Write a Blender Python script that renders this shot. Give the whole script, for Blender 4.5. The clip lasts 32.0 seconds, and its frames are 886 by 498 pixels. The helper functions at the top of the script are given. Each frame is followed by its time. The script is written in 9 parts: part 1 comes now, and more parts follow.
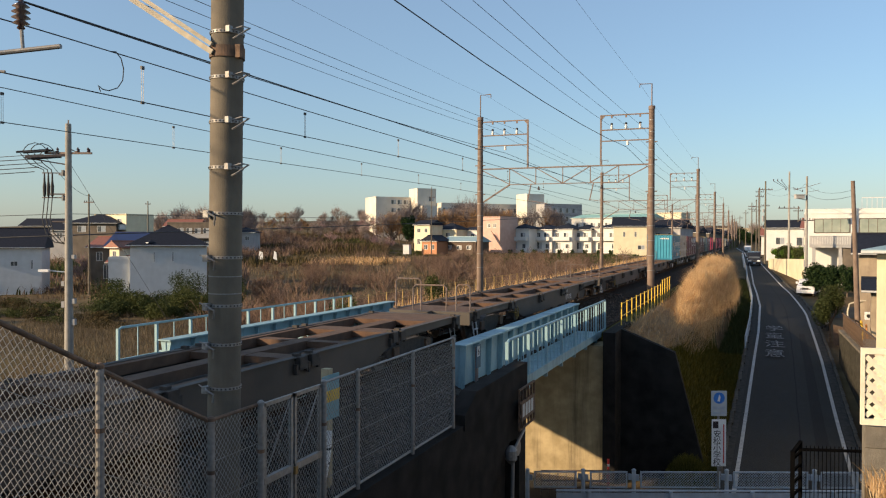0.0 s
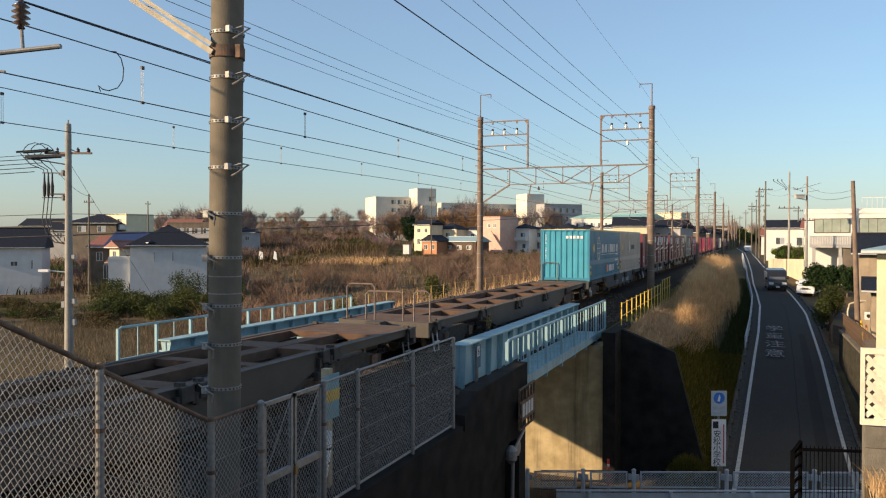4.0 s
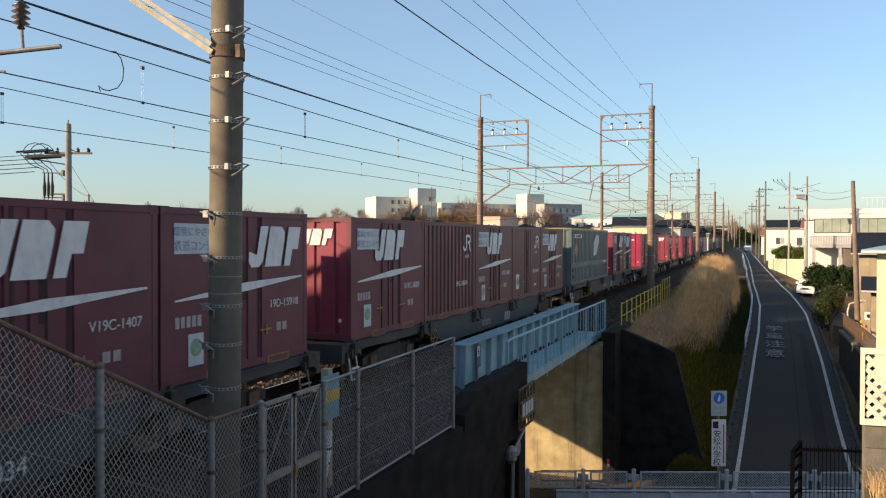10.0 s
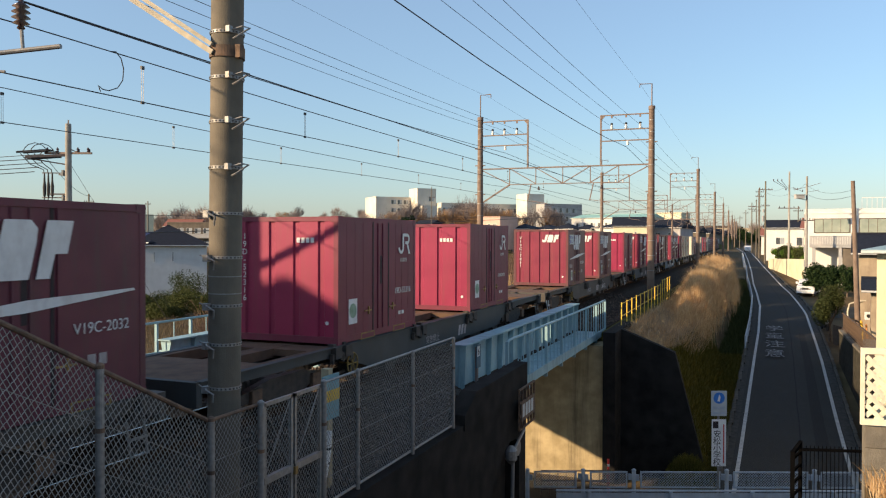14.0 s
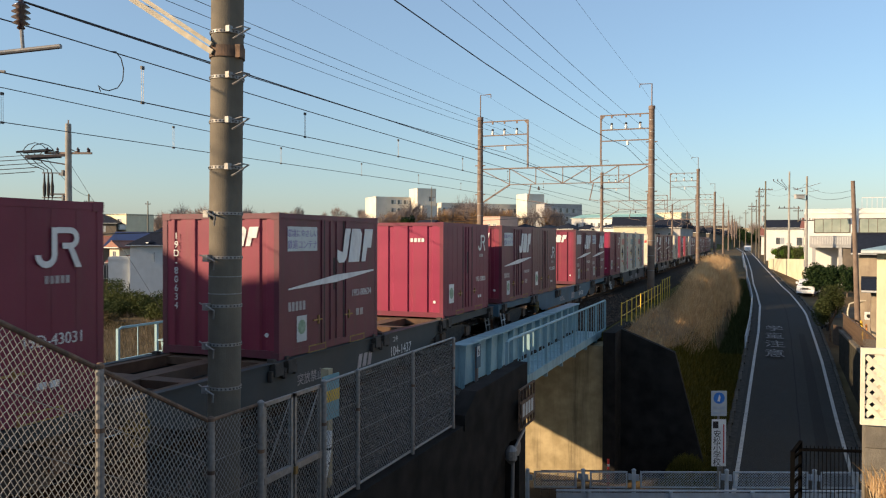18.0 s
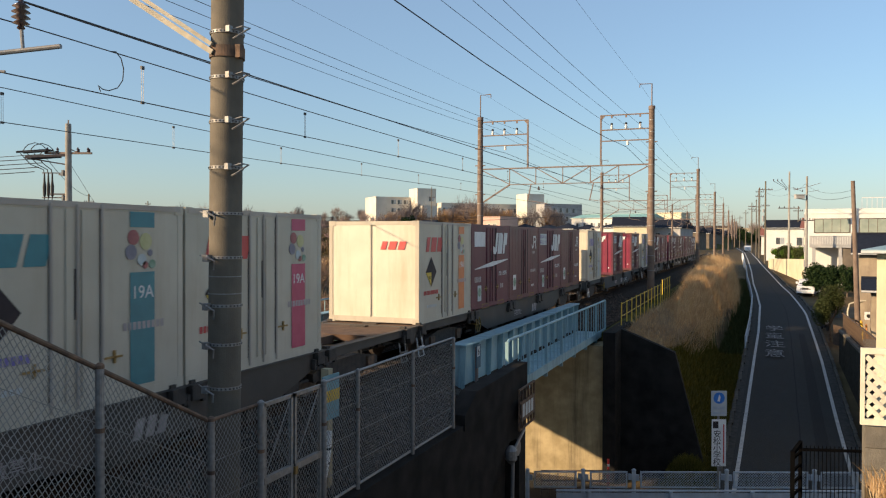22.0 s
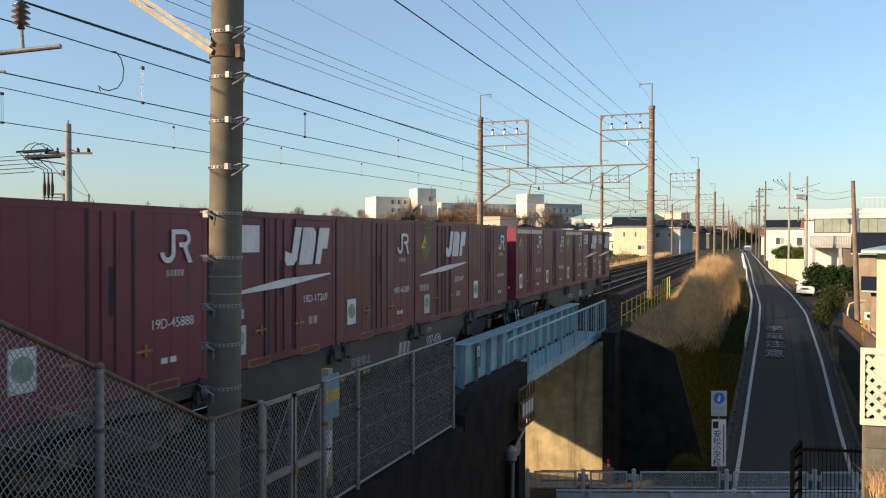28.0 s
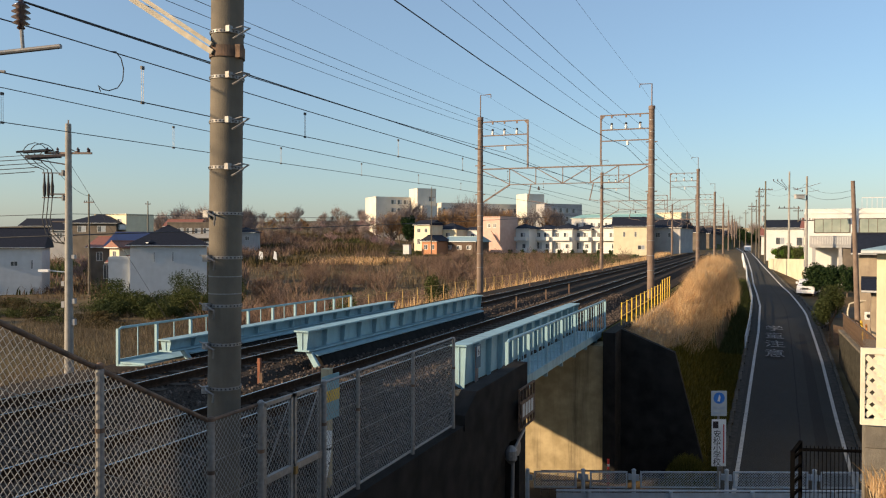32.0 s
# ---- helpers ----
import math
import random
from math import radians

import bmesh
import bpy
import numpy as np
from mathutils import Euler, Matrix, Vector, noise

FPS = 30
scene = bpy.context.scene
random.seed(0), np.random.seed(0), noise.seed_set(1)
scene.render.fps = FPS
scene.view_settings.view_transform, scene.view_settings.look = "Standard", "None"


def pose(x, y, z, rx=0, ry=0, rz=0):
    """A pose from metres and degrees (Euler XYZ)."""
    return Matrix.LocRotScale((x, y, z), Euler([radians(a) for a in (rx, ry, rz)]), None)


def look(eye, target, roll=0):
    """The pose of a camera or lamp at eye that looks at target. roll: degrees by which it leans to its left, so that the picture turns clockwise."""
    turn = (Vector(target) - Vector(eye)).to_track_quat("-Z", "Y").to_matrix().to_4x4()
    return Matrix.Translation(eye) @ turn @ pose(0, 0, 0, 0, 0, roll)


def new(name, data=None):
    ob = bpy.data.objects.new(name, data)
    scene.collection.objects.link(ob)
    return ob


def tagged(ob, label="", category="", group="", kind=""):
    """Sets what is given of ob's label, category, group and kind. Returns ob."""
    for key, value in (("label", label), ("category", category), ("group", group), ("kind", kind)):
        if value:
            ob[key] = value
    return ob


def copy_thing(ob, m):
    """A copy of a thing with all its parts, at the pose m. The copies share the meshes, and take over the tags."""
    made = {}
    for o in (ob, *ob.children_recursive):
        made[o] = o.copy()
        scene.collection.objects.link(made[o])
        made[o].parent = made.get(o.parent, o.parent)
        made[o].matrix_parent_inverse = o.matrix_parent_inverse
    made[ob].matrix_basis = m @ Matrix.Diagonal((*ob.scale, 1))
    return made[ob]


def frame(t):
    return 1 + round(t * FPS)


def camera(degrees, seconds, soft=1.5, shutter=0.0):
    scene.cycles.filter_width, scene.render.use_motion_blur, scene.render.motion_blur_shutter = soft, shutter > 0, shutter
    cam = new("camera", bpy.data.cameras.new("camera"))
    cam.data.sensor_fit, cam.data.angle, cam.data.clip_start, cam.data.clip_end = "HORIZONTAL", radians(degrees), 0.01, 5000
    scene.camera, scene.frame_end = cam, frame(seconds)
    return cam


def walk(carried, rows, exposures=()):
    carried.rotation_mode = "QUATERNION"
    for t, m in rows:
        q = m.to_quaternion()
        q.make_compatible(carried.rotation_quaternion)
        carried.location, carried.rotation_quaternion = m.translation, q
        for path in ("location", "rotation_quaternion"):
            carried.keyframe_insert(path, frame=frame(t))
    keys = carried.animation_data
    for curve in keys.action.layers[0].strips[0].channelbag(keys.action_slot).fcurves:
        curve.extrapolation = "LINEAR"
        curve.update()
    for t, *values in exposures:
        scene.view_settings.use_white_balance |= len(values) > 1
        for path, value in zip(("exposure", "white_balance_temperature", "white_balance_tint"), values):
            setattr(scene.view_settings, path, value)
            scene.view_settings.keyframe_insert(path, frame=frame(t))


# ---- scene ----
# The camera stands still, above the near abutment of a railway bridge. World: y runs along the track, rail top is z = 0.
EYE_Z = 3.06
cam = camera(59.264, 32.0, soft=1.15, shutter=0.08)


def still_pose():
    yaw, pit, rol = 0.3757, -0.0128, 0.0028
    fwd = Vector((-math.sin(yaw) * math.cos(pit), math.cos(yaw) * math.cos(pit), math.sin(pit)))
    right = Vector((math.cos(yaw), math.sin(yaw), 0))
    up = right.cross(fwd)
    r2, u2 = right * math.cos(rol) + up * math.sin(rol), up * math.cos(rol) - right * math.sin(rol)
    m = Matrix((r2, u2, -fwd)).transposed().to_4x4()
    m.translation = (0, 0, EYE_Z)
    return m


walk(cam, [(0.0, still_pose()), (32.0, still_pose())], exposures=[(t, 0.55 + e, 6880, 11) for t, e in ((0.0, 0.0), (3.0, 0.03), (6.0, 0.17), (9.0, 0.23), (12.0, 0.25), (15.0, 0.16), (18.0, 0.12), (20.0, 0.15), (22.0, 0.05), (24.0, 0.10), (26.5, 0.16), (28.0, 0.22), (29.0, 0.17), (30.0, 0.11), (31.0, 0.05), (32.0, 0.02))])

# ---- sky and sun: low winter sun from the left and behind ----
SUN_EL = radians(18.0)
SUN_TO = Vector((-0.727 * math.cos(SUN_EL), -0.686 * math.cos(SUN_EL), math.sin(SUN_EL))).normalized()
world = bpy.data.worlds.new("sky")
scene.world = world
world.use_nodes = True
wn = world.node_tree.nodes
bg = wn["Background"]
sky = wn.new("ShaderNodeTexSky")
sky.sky_type = "NISHITA"
sky.sun_disc = False
sky.sun_elevation = SUN_EL
sky.sun_rotation = math.atan2(SUN_TO.x, SUN_TO.y)
sky.air_density, sky.dust_density, sky.ozone_density = 1.25, 0.8, 6.0
veil = wn.new("ShaderNodeMix")  # thin even winter haze over the whole sky
veil.data_type = "RGBA"
veil.inputs["Factor"].default_value = 0.30
veil.inputs[7].default_value = (2.3, 2.75, 3.05, 1)
world.node_tree.links.new(sky.outputs[0], veil.inputs[6])
world.node_tree.links.new(veil.outputs[2], bg.inputs["Color"])
bg.inputs["Strength"].default_value = 0.135
sun = new("sun", bpy.data.lights.new("sun", "SUN"))
sun.data.energy, sun.data.angle, sun.data.color = 5.0, radians(0.6), (1.0, 0.77, 0.51)
sun.matrix_world = look(SUN_TO * 100, (0, 0, 0))


# ---- materials ----
def mat(name, col, col2=None, scale=4.0, rough=0.8, metal=0.0, bump=0.0, bscale=40.0, stain=0.0, stain_col=(0.12, 0.09, 0.07), sscale=0.7, spec=0.5, vary=0.0, streak=0.35):
    """A surface: two-tone grain, larger stains, fine relief, and a shift of tone from piece to piece."""
    m = bpy.data.materials.new(name)
    m.use_nodes = True
    nt = m.node_tree
    n, l = nt.nodes, nt.links
    b = n["Principled BSDF"]
    b.inputs["Roughness"].default_value, b.inputs["Metallic"].default_value = rough, metal
    b.inputs["Specular IOR Level"].default_value = spec
    tc = n.new("ShaderNodeTexCoord")
    t1 = n.new("ShaderNodeTexNoise")
    t1.inputs["Scale"].default_value, t1.inputs["Detail"].default_value = scale, 6
    l.new(tc.outputs["Object"], t1.inputs["Vector"])
    r1 = n.new("ShaderNodeValToRGB")
    r1.color_ramp.elements[0].position, r1.color_ramp.elements[1].position = 0.35, 0.68
    r1.color_ramp.elements[0].color = (*col, 1)
    r1.color_ramp.elements[1].color = (*(col2 or tuple(c * 1.25 for c in col)), 1)
    l.new(t1.outputs["Fac"], r1.inputs["Fac"])
    out = r1.outputs["Color"]
    if stain:
        t2 = n.new("ShaderNodeTexNoise")
        t2.inputs["Scale"].default_value, t2.inputs["Detail"].default_value, t2.inputs["Roughness"].default_value = sscale, 8, 0.7
        mp = n.new("ShaderNodeMapping")
        mp.inputs["Scale"].default_value = (1, 1, streak)
        l.new(tc.outputs["Object"], mp.inputs["Vector"])
        l.new(mp.outputs[0], t2.inputs["Vector"])
        r2 = n.new("ShaderNodeValToRGB")
        r2.color_ramp.elements[0].position, r2.color_ramp.elements[1].position = 0.48, 0.72
        r2.color_ramp.elements[0].color, r2.color_ramp.elements[1].color = (0, 0, 0, 1), (stain, stain, stain, 1)
        l.new(t2.outputs["Fac"], r2.inputs["Fac"])
        mx = n.new("ShaderNodeMix")
        mx.data_type = "RGBA"
        l.new(r2.outputs["Color"], mx.inputs["Factor"])
        l.new(out, mx.inputs[6])
        mx.inputs[7].default_value = (*stain_col, 1)
        out = mx.outputs[2]
    if vary:
        oi = n.new("ShaderNodeObjectInfo")
        hs = n.new("ShaderNodeHueSaturation")
        mr = n.new("ShaderNodeMapRange")
        mr.inputs["To Min"].default_value, mr.inputs["To Max"].default_value = 1 - vary, 1 + vary
        l.new(oi.outputs["Random"], mr.inputs["Value"])
        l.new(mr.outputs[0], hs.inputs["Value"])
        l.new(out, hs.inputs["Color"])
        out = hs.outputs["Color"]
    l.new(out, b.inputs["Base Color"])
    if bump:
        t3 = n.new("ShaderNodeTexNoise")
        t3.inputs["Scale"].default_value, t3.inputs["Detail"].default_value = bscale, 4
        l.new(tc.outputs["Object"], t3.inputs["Vector"])
        bp = n.new("ShaderNodeBump")
        bp.inputs["Strength"].default_value, bp.inputs["Distance"].default_value = bump, 0.02
        l.new(t3.outputs["Fac"], bp.inputs["Height"])
        l.new(bp.outputs[0], b.inputs["Normal"])
    return m


def island_mat(name, c1, c2, c3, rough=0.8, trans=0.0, patch=None):
    """Leaves, straw and stones: the colour shifts from piece to piece."""
    m = bpy.data.materials.new(name)
    m.use_nodes = True
    n, l = m.node_tree.nodes, m.node_tree.links
    b = n["Principled BSDF"]
    b.inputs["Roughness"].default_value = rough
    b.inputs["Specular IOR Level"].default_value = 0.1
    g = n.new("ShaderNodeNewGeometry")
    r = n.new("ShaderNodeValToRGB")
    r.color_ramp.elements[0].color, r.color_ramp.elements[1].color = (*c1, 1), (*c3, 1)
    r.color_ramp.elements.new(0.5).color = (*c2, 1)
    l.new(g.outputs["Random Per Island"], r.inputs["Fac"])
    out = r.outputs["Color"]
    if patch:
        tc, tn, rp, mx = n.new("ShaderNodeTexCoord"), n.new("ShaderNodeTexNoise"), n.new("ShaderNodeValToRGB"), n.new("ShaderNodeMix")
        tn.inputs["Scale"].default_value, tn.inputs["Detail"].default_value, tn.inputs["Roughness"].default_value = 1.6, 5, 0.65
        rp.color_ramp.elements[0].position, rp.color_ramp.elements[1].position = 0.46, 0.62
        rp.color_ramp.elements[1].color = (0.8, 0.8, 0.8, 1)
        mx.data_type = "RGBA"
        l.new(tc.outputs["Object"], tn.inputs["Vector"])
        l.new(tn.outputs["Fac"], rp.inputs["Fac"])
        l.new(rp.outputs["Color"], mx.inputs["Factor"])
        l.new(out, mx.inputs[6])
        mx.inputs[7].default_value = (*patch, 1)
        out = mx.outputs[2]
    l.new(out, b.inputs["Base Color"])
    if trans:
        tr = n.new("ShaderNodeBsdfTranslucent")
        l.new(out, tr.inputs["Color"])
        ms = n.new("ShaderNodeMixShader")
        ms.inputs[0].default_value = trans
        l.new(b.outputs[0], ms.inputs[1])
        l.new(tr.outputs[0], ms.inputs[2])
        l.new(ms.outputs[0], n["Material Output"].inputs["Surface"])
    return m


M = {}
# Stained concrete, made near-black so that shade sits in its colour.
M["concrete_dark"] = mat("shade_dark_concrete", (0.013, 0.012, 0.011), (0.030, 0.027, 0.024), 2.0, 0.95, spec=0.12, bump=0.4, stain=0.7, stain_col=(0.025, 0.022, 0.02), sscale=0.8)
M["concrete"] = mat("concrete", (0.36, 0.29, 0.175), (0.50, 0.41, 0.26), 2.5, 0.9, bump=0.3, stain=0.75, stain_col=(0.10, 0.08, 0.055), sscale=1.6, streak=0.12)
M["kerbstone"] = mat("grey_kerb_concrete", (0.07, 0.066, 0.057), (0.115, 0.108, 0.095), 5, 0.9, spec=0.1, vary=0.2, stain=0.5, stain_col=(0.06, 0.06, 0.045), sscale=2)
# Dark stone with shade put into its colour, for the retaining wall.
M["shadestone"] = mat("shaded_dark_stone", (0.036, 0.034, 0.026), (0.068, 0.062, 0.05), 3, 0.95, spec=0.08, bump=0.4, stain=0.7, stain_col=(0.025, 0.026, 0.016), sscale=1.2)
M["blockgrey"] = mat("weathered_block", (0.15, 0.135, 0.11), (0.22, 0.20, 0.165), 5, 0.95, spec=0.1, bump=0.4, bscale=70, stain=0.7, stain_col=(0.08, 0.075, 0.06), sscale=3, streak=0.2)
M["palesteel"] = mat("pale_painted_steel", (0.52, 0.45, 0.32), (0.66, 0.57, 0.42), 6, 0.6, stain=0.4, stain_col=(0.25, 0.18, 0.11), sscale=5)
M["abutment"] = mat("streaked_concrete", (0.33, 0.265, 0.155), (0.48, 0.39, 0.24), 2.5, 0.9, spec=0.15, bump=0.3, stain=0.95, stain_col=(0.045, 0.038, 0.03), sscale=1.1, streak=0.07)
M["pole"] = mat("pole_concrete", (0.108, 0.092, 0.070), (0.158, 0.134, 0.100), 3.0, 0.9, bump=0.25, bscale=60, stain=0.7, stain_col=(0.095, 0.078, 0.062), sscale=2.2, streak=0.08)
M["redpole"] = mat("reddish_pole_concrete", (0.150, 0.105, 0.080), (0.215, 0.155, 0.118), 3.0, 0.9, bump=0.2, bscale=60, stain=0.6, stain_col=(0.10, 0.075, 0.06), sscale=2.0, streak=0.1)
M["whitepot"] = mat("white_porcelain", (0.66, 0.66, 0.65), (0.74, 0.74, 0.72), 6, 0.2)
M["steel"] = mat("galvanised_steel", (0.19, 0.187, 0.18), (0.28, 0.273, 0.262), 20, 0.5, 0.25, stain=0.4, stain_col=(0.25, 0.16, 0.09), sscale=6)
M["rusty"] = mat("rusty_steel", (0.10, 0.065, 0.045), (0.20, 0.12, 0.075), 9, 0.85, 0.1, bump=0.2, stain=0.6, stain_col=(0.05, 0.04, 0.035), sscale=3)
M["beam"] = mat("weathered_steel_beam", (0.135, 0.11, 0.10), (0.21, 0.165, 0.145), 7, 0.7, 0.2, stain=0.7, stain_col=(0.25, 0.12, 0.06), sscale=5)
M["rail"] = mat("rail_head", (0.45, 0.43, 0.41), (0.6, 0.58, 0.55), 12, 0.25, 0.9)
M["blue"] = mat("pale_blue_paint", (0.205, 0.345, 0.39), (0.26, 0.415, 0.46), 2.0, 0.55, stain=0.6, stain_col=(0.12, 0.15, 0.155), sscale=2.5, bump=0.05)
# Near-black for the shadow gap below the girder ledges.
M["footbeam"] = mat("ledge_foot_shade", (0.012, 0.011, 0.010), (0.022, 0.02, 0.018), 5, 0.9, spec=0.08)
M["railrust"] = mat("rail_rust", (0.030, 0.018, 0.012), (0.055, 0.032, 0.02), 9, 0.9, bump=0.2, spec=0.08)
M["zinc"] = mat("zinc_wire", (0.235, 0.228, 0.21), (0.325, 0.315, 0.295), 14, 0.5, stain=0.3, stain_col=(0.25, 0.18, 0.12), sscale=5)
M["ballast"] = mat("ballast_bed", (0.022, 0.018, 0.015), (0.072, 0.058, 0.047), 28, 0.95, spec=0.04, bump=1.0, bscale=22, stain=0.6, stain_col=(0.06, 0.045, 0.035), sscale=1.2)
M["sleeper"] = mat("sleeper", (0.06, 0.047, 0.037), (0.10, 0.08, 0.065), 8, 0.9, spec=0.05, stain=0.6)
M["asphalt"] = mat("asphalt", (0.036, 0.036, 0.034), (0.056, 0.056, 0.053), 30, 0.9, spec=0.12, bump=0.3, bscale=120, stain=0.5, stain_col=(0.055, 0.057, 0.055), sscale=0.5)
M["road_white"] = mat("road_marking_paint", (0.40, 0.40, 0.38), (0.54, 0.54, 0.52), 6, 0.7, stain=0.7, stain_col=(0.2, 0.2, 0.2), sscale=3)
M["soil"] = mat("dry_field_soil", (0.065, 0.046, 0.028), (0.15, 0.11, 0.06), 0.35, 0.95, spec=0.1, bump=0.6, bscale=6, stain=0.6, stain_col=(0.07, 0.075, 0.03), sscale=0.06)
M["slope"] = mat("grassy_slope", (0.045, 0.046, 0.008), (0.10, 0.088, 0.02), 1.2, 0.95, spec=0.1, bump=0.8, bscale=14, stain=0.5, stain_col=(0.16, 0.12, 0.05), sscale=0.4)
M["yellow"] = mat("yellow_paint", (0.62, 0.40, 0.03), (0.72, 0.48, 0.06), 5, 0.6, stain=0.4, stain_col=(0.25, 0.15, 0.05), sscale=4)
M["tanpost"] = mat("weathered_tan_stake", (0.30, 0.20, 0.07), (0.40, 0.27, 0.10), 6, 0.8)
M["wood_dark"] = mat("dark_wood", (0.07, 0.045, 0.03), (0.11, 0.07, 0.045), 5, 0.8)
M["wire"] = mat("dark_wire", (0.03, 0.03, 0.032), (0.05, 0.05, 0.05), 5, 0.6)
M["porcelain"] = mat("brown_porcelain", (0.06, 0.035, 0.03), (0.09, 0.05, 0.04), 6, 0.25)
M["white"] = mat("white_paint", (0.74, 0.74, 0.72), (0.82, 0.82, 0.80), 3, 0.5, stain=0.35, stain_col=(0.45, 0.42, 0.38), sscale=2)
# Black iron taken darker still, so the gate's shade is in its colour.
M["blackiron"] = mat("shaded_black_iron", (0.0035, 0.0035, 0.0038), (0.006, 0.006, 0.006), 6, 1.0, spec=0.0)
M["black"] = mat("black_rubber", (0.02, 0.02, 0.021), (0.03, 0.03, 0.03), 6, 0.7)
M["wallwhite"] = mat("white_render_wall", (0.58, 0.57, 0.54), (0.64, 0.63, 0.60), 0.8, 0.85, stain=0.25, stain_col=(0.52, 0.50, 0.46), sscale=1.5, streak=0.15)
M["wallpale"] = mat("pale_grey_render_wall", (0.48, 0.49, 0.49), (0.54, 0.55, 0.55), 1.2, 0.9, stain=0.25, stain_col=(0.40, 0.40, 0.39), sscale=1.5, streak=0.15)
M["wallcream"] = mat("cream_render_wall", (0.64, 0.56, 0.38), (0.72, 0.64, 0.45), 0.8, 0.85, stain=0.3, stain_col=(0.5, 0.42, 0.3), sscale=0.5)
M["wallpink"] = mat("pink_render_wall", (0.52, 0.33, 0.26), (0.60, 0.40, 0.32), 0.8, 0.85)
M["wallbrick"] = mat("orange_brick_wall", (0.40, 0.17, 0.08), (0.48, 0.22, 0.11), 6, 0.85)
M["walltan"] = mat("tan_school_wall", (0.60, 0.55, 0.45), (0.68, 0.63, 0.54), 0.3, 0.85, stain=0.3, stain_col=(0.4, 0.36, 0.3), sscale=0.2)
M["wallgrey"] = mat("grey_siding", (0.30, 0.30, 0.30), (0.38, 0.37, 0.36), 0.6, 0.85)
M["roofdark"] = mat("dark_roof_tiles", (0.009, 0.012, 0.021), (0.018, 0.021, 0.032), 6, 0.8, spec=0.2, bump=0.3, bscale=12)
M["roofblue"] = mat("blue_glazed_tiles", (0.010, 0.020, 0.070), (0.020, 0.034, 0.105), 5, 0.45)
M["roofred"] = mat("red_brown_tiles", (0.20, 0.07, 0.045), (0.28, 0.11, 0.07), 5, 0.6)
M["roofgreen"] = mat("green_sheet_roof", (0.22, 0.42, 0.36), (0.28, 0.50, 0.43), 2, 0.5)
M["glass"] = mat("window_glass", (0.05, 0.06, 0.07), (0.09, 0.10, 0.11), 1, 0.08, spec=0.8)
M["straw"] = island_mat("dry_straw", (0.50, 0.30, 0.13), (0.70, 0.46, 0.23), (0.84, 0.64, 0.39), trans=0.4, patch=(0.36, 0.20, 0.095))
M["palegrass"] = island_mat("pale_dead_grass", (0.20, 0.145, 0.09), (0.33, 0.25, 0.17), (0.48, 0.38, 0.27), trans=0.3)
# Greyed and lightened twigs: distance haze put into the colour.
M["fartwig"] = island_mat("hazed_bare_twigs", (0.155, 0.125, 0.115), (0.21, 0.17, 0.155), (0.29, 0.24, 0.22))
M["scrub"] = island_mat("brown_green_scrub", (0.040, 0.034, 0.014), (0.070, 0.056, 0.024), (0.12, 0.085, 0.04), trans=0.1)
M["twig"] = island_mat("bare_twigs", (0.11, 0.07, 0.05), (0.17, 0.11, 0.08), (0.25, 0.175, 0.135))
M["leaf"] = island_mat("evergreen_leaves", (0.026, 0.036, 0.012), (0.046, 0.060, 0.020), (0.075, 0.085, 0.032), trans=0.1)
M["drygrass"] = island_mat("winter_grass", (0.075, 0.052, 0.034), (0.135, 0.096, 0.058), (0.24, 0.18, 0.11), trans=0.2)
M["fieldgrass"] = island_mat("faded_field_weeds", (0.068, 0.054, 0.036), (0.14, 0.108, 0.072), (0.26, 0.205, 0.138), trans=0.25, patch=(0.075, 0.062, 0.03))
M["bark"] = mat("bark", (0.09, 0.065, 0.045), (0.15, 0.11, 0.08), 8, 0.95, bump=0.6, bscale=20)
M["stone"] = island_mat("ballast_stones", (0.03, 0.024, 0.02), (0.075, 0.058, 0.048), (0.16, 0.125, 0.105))


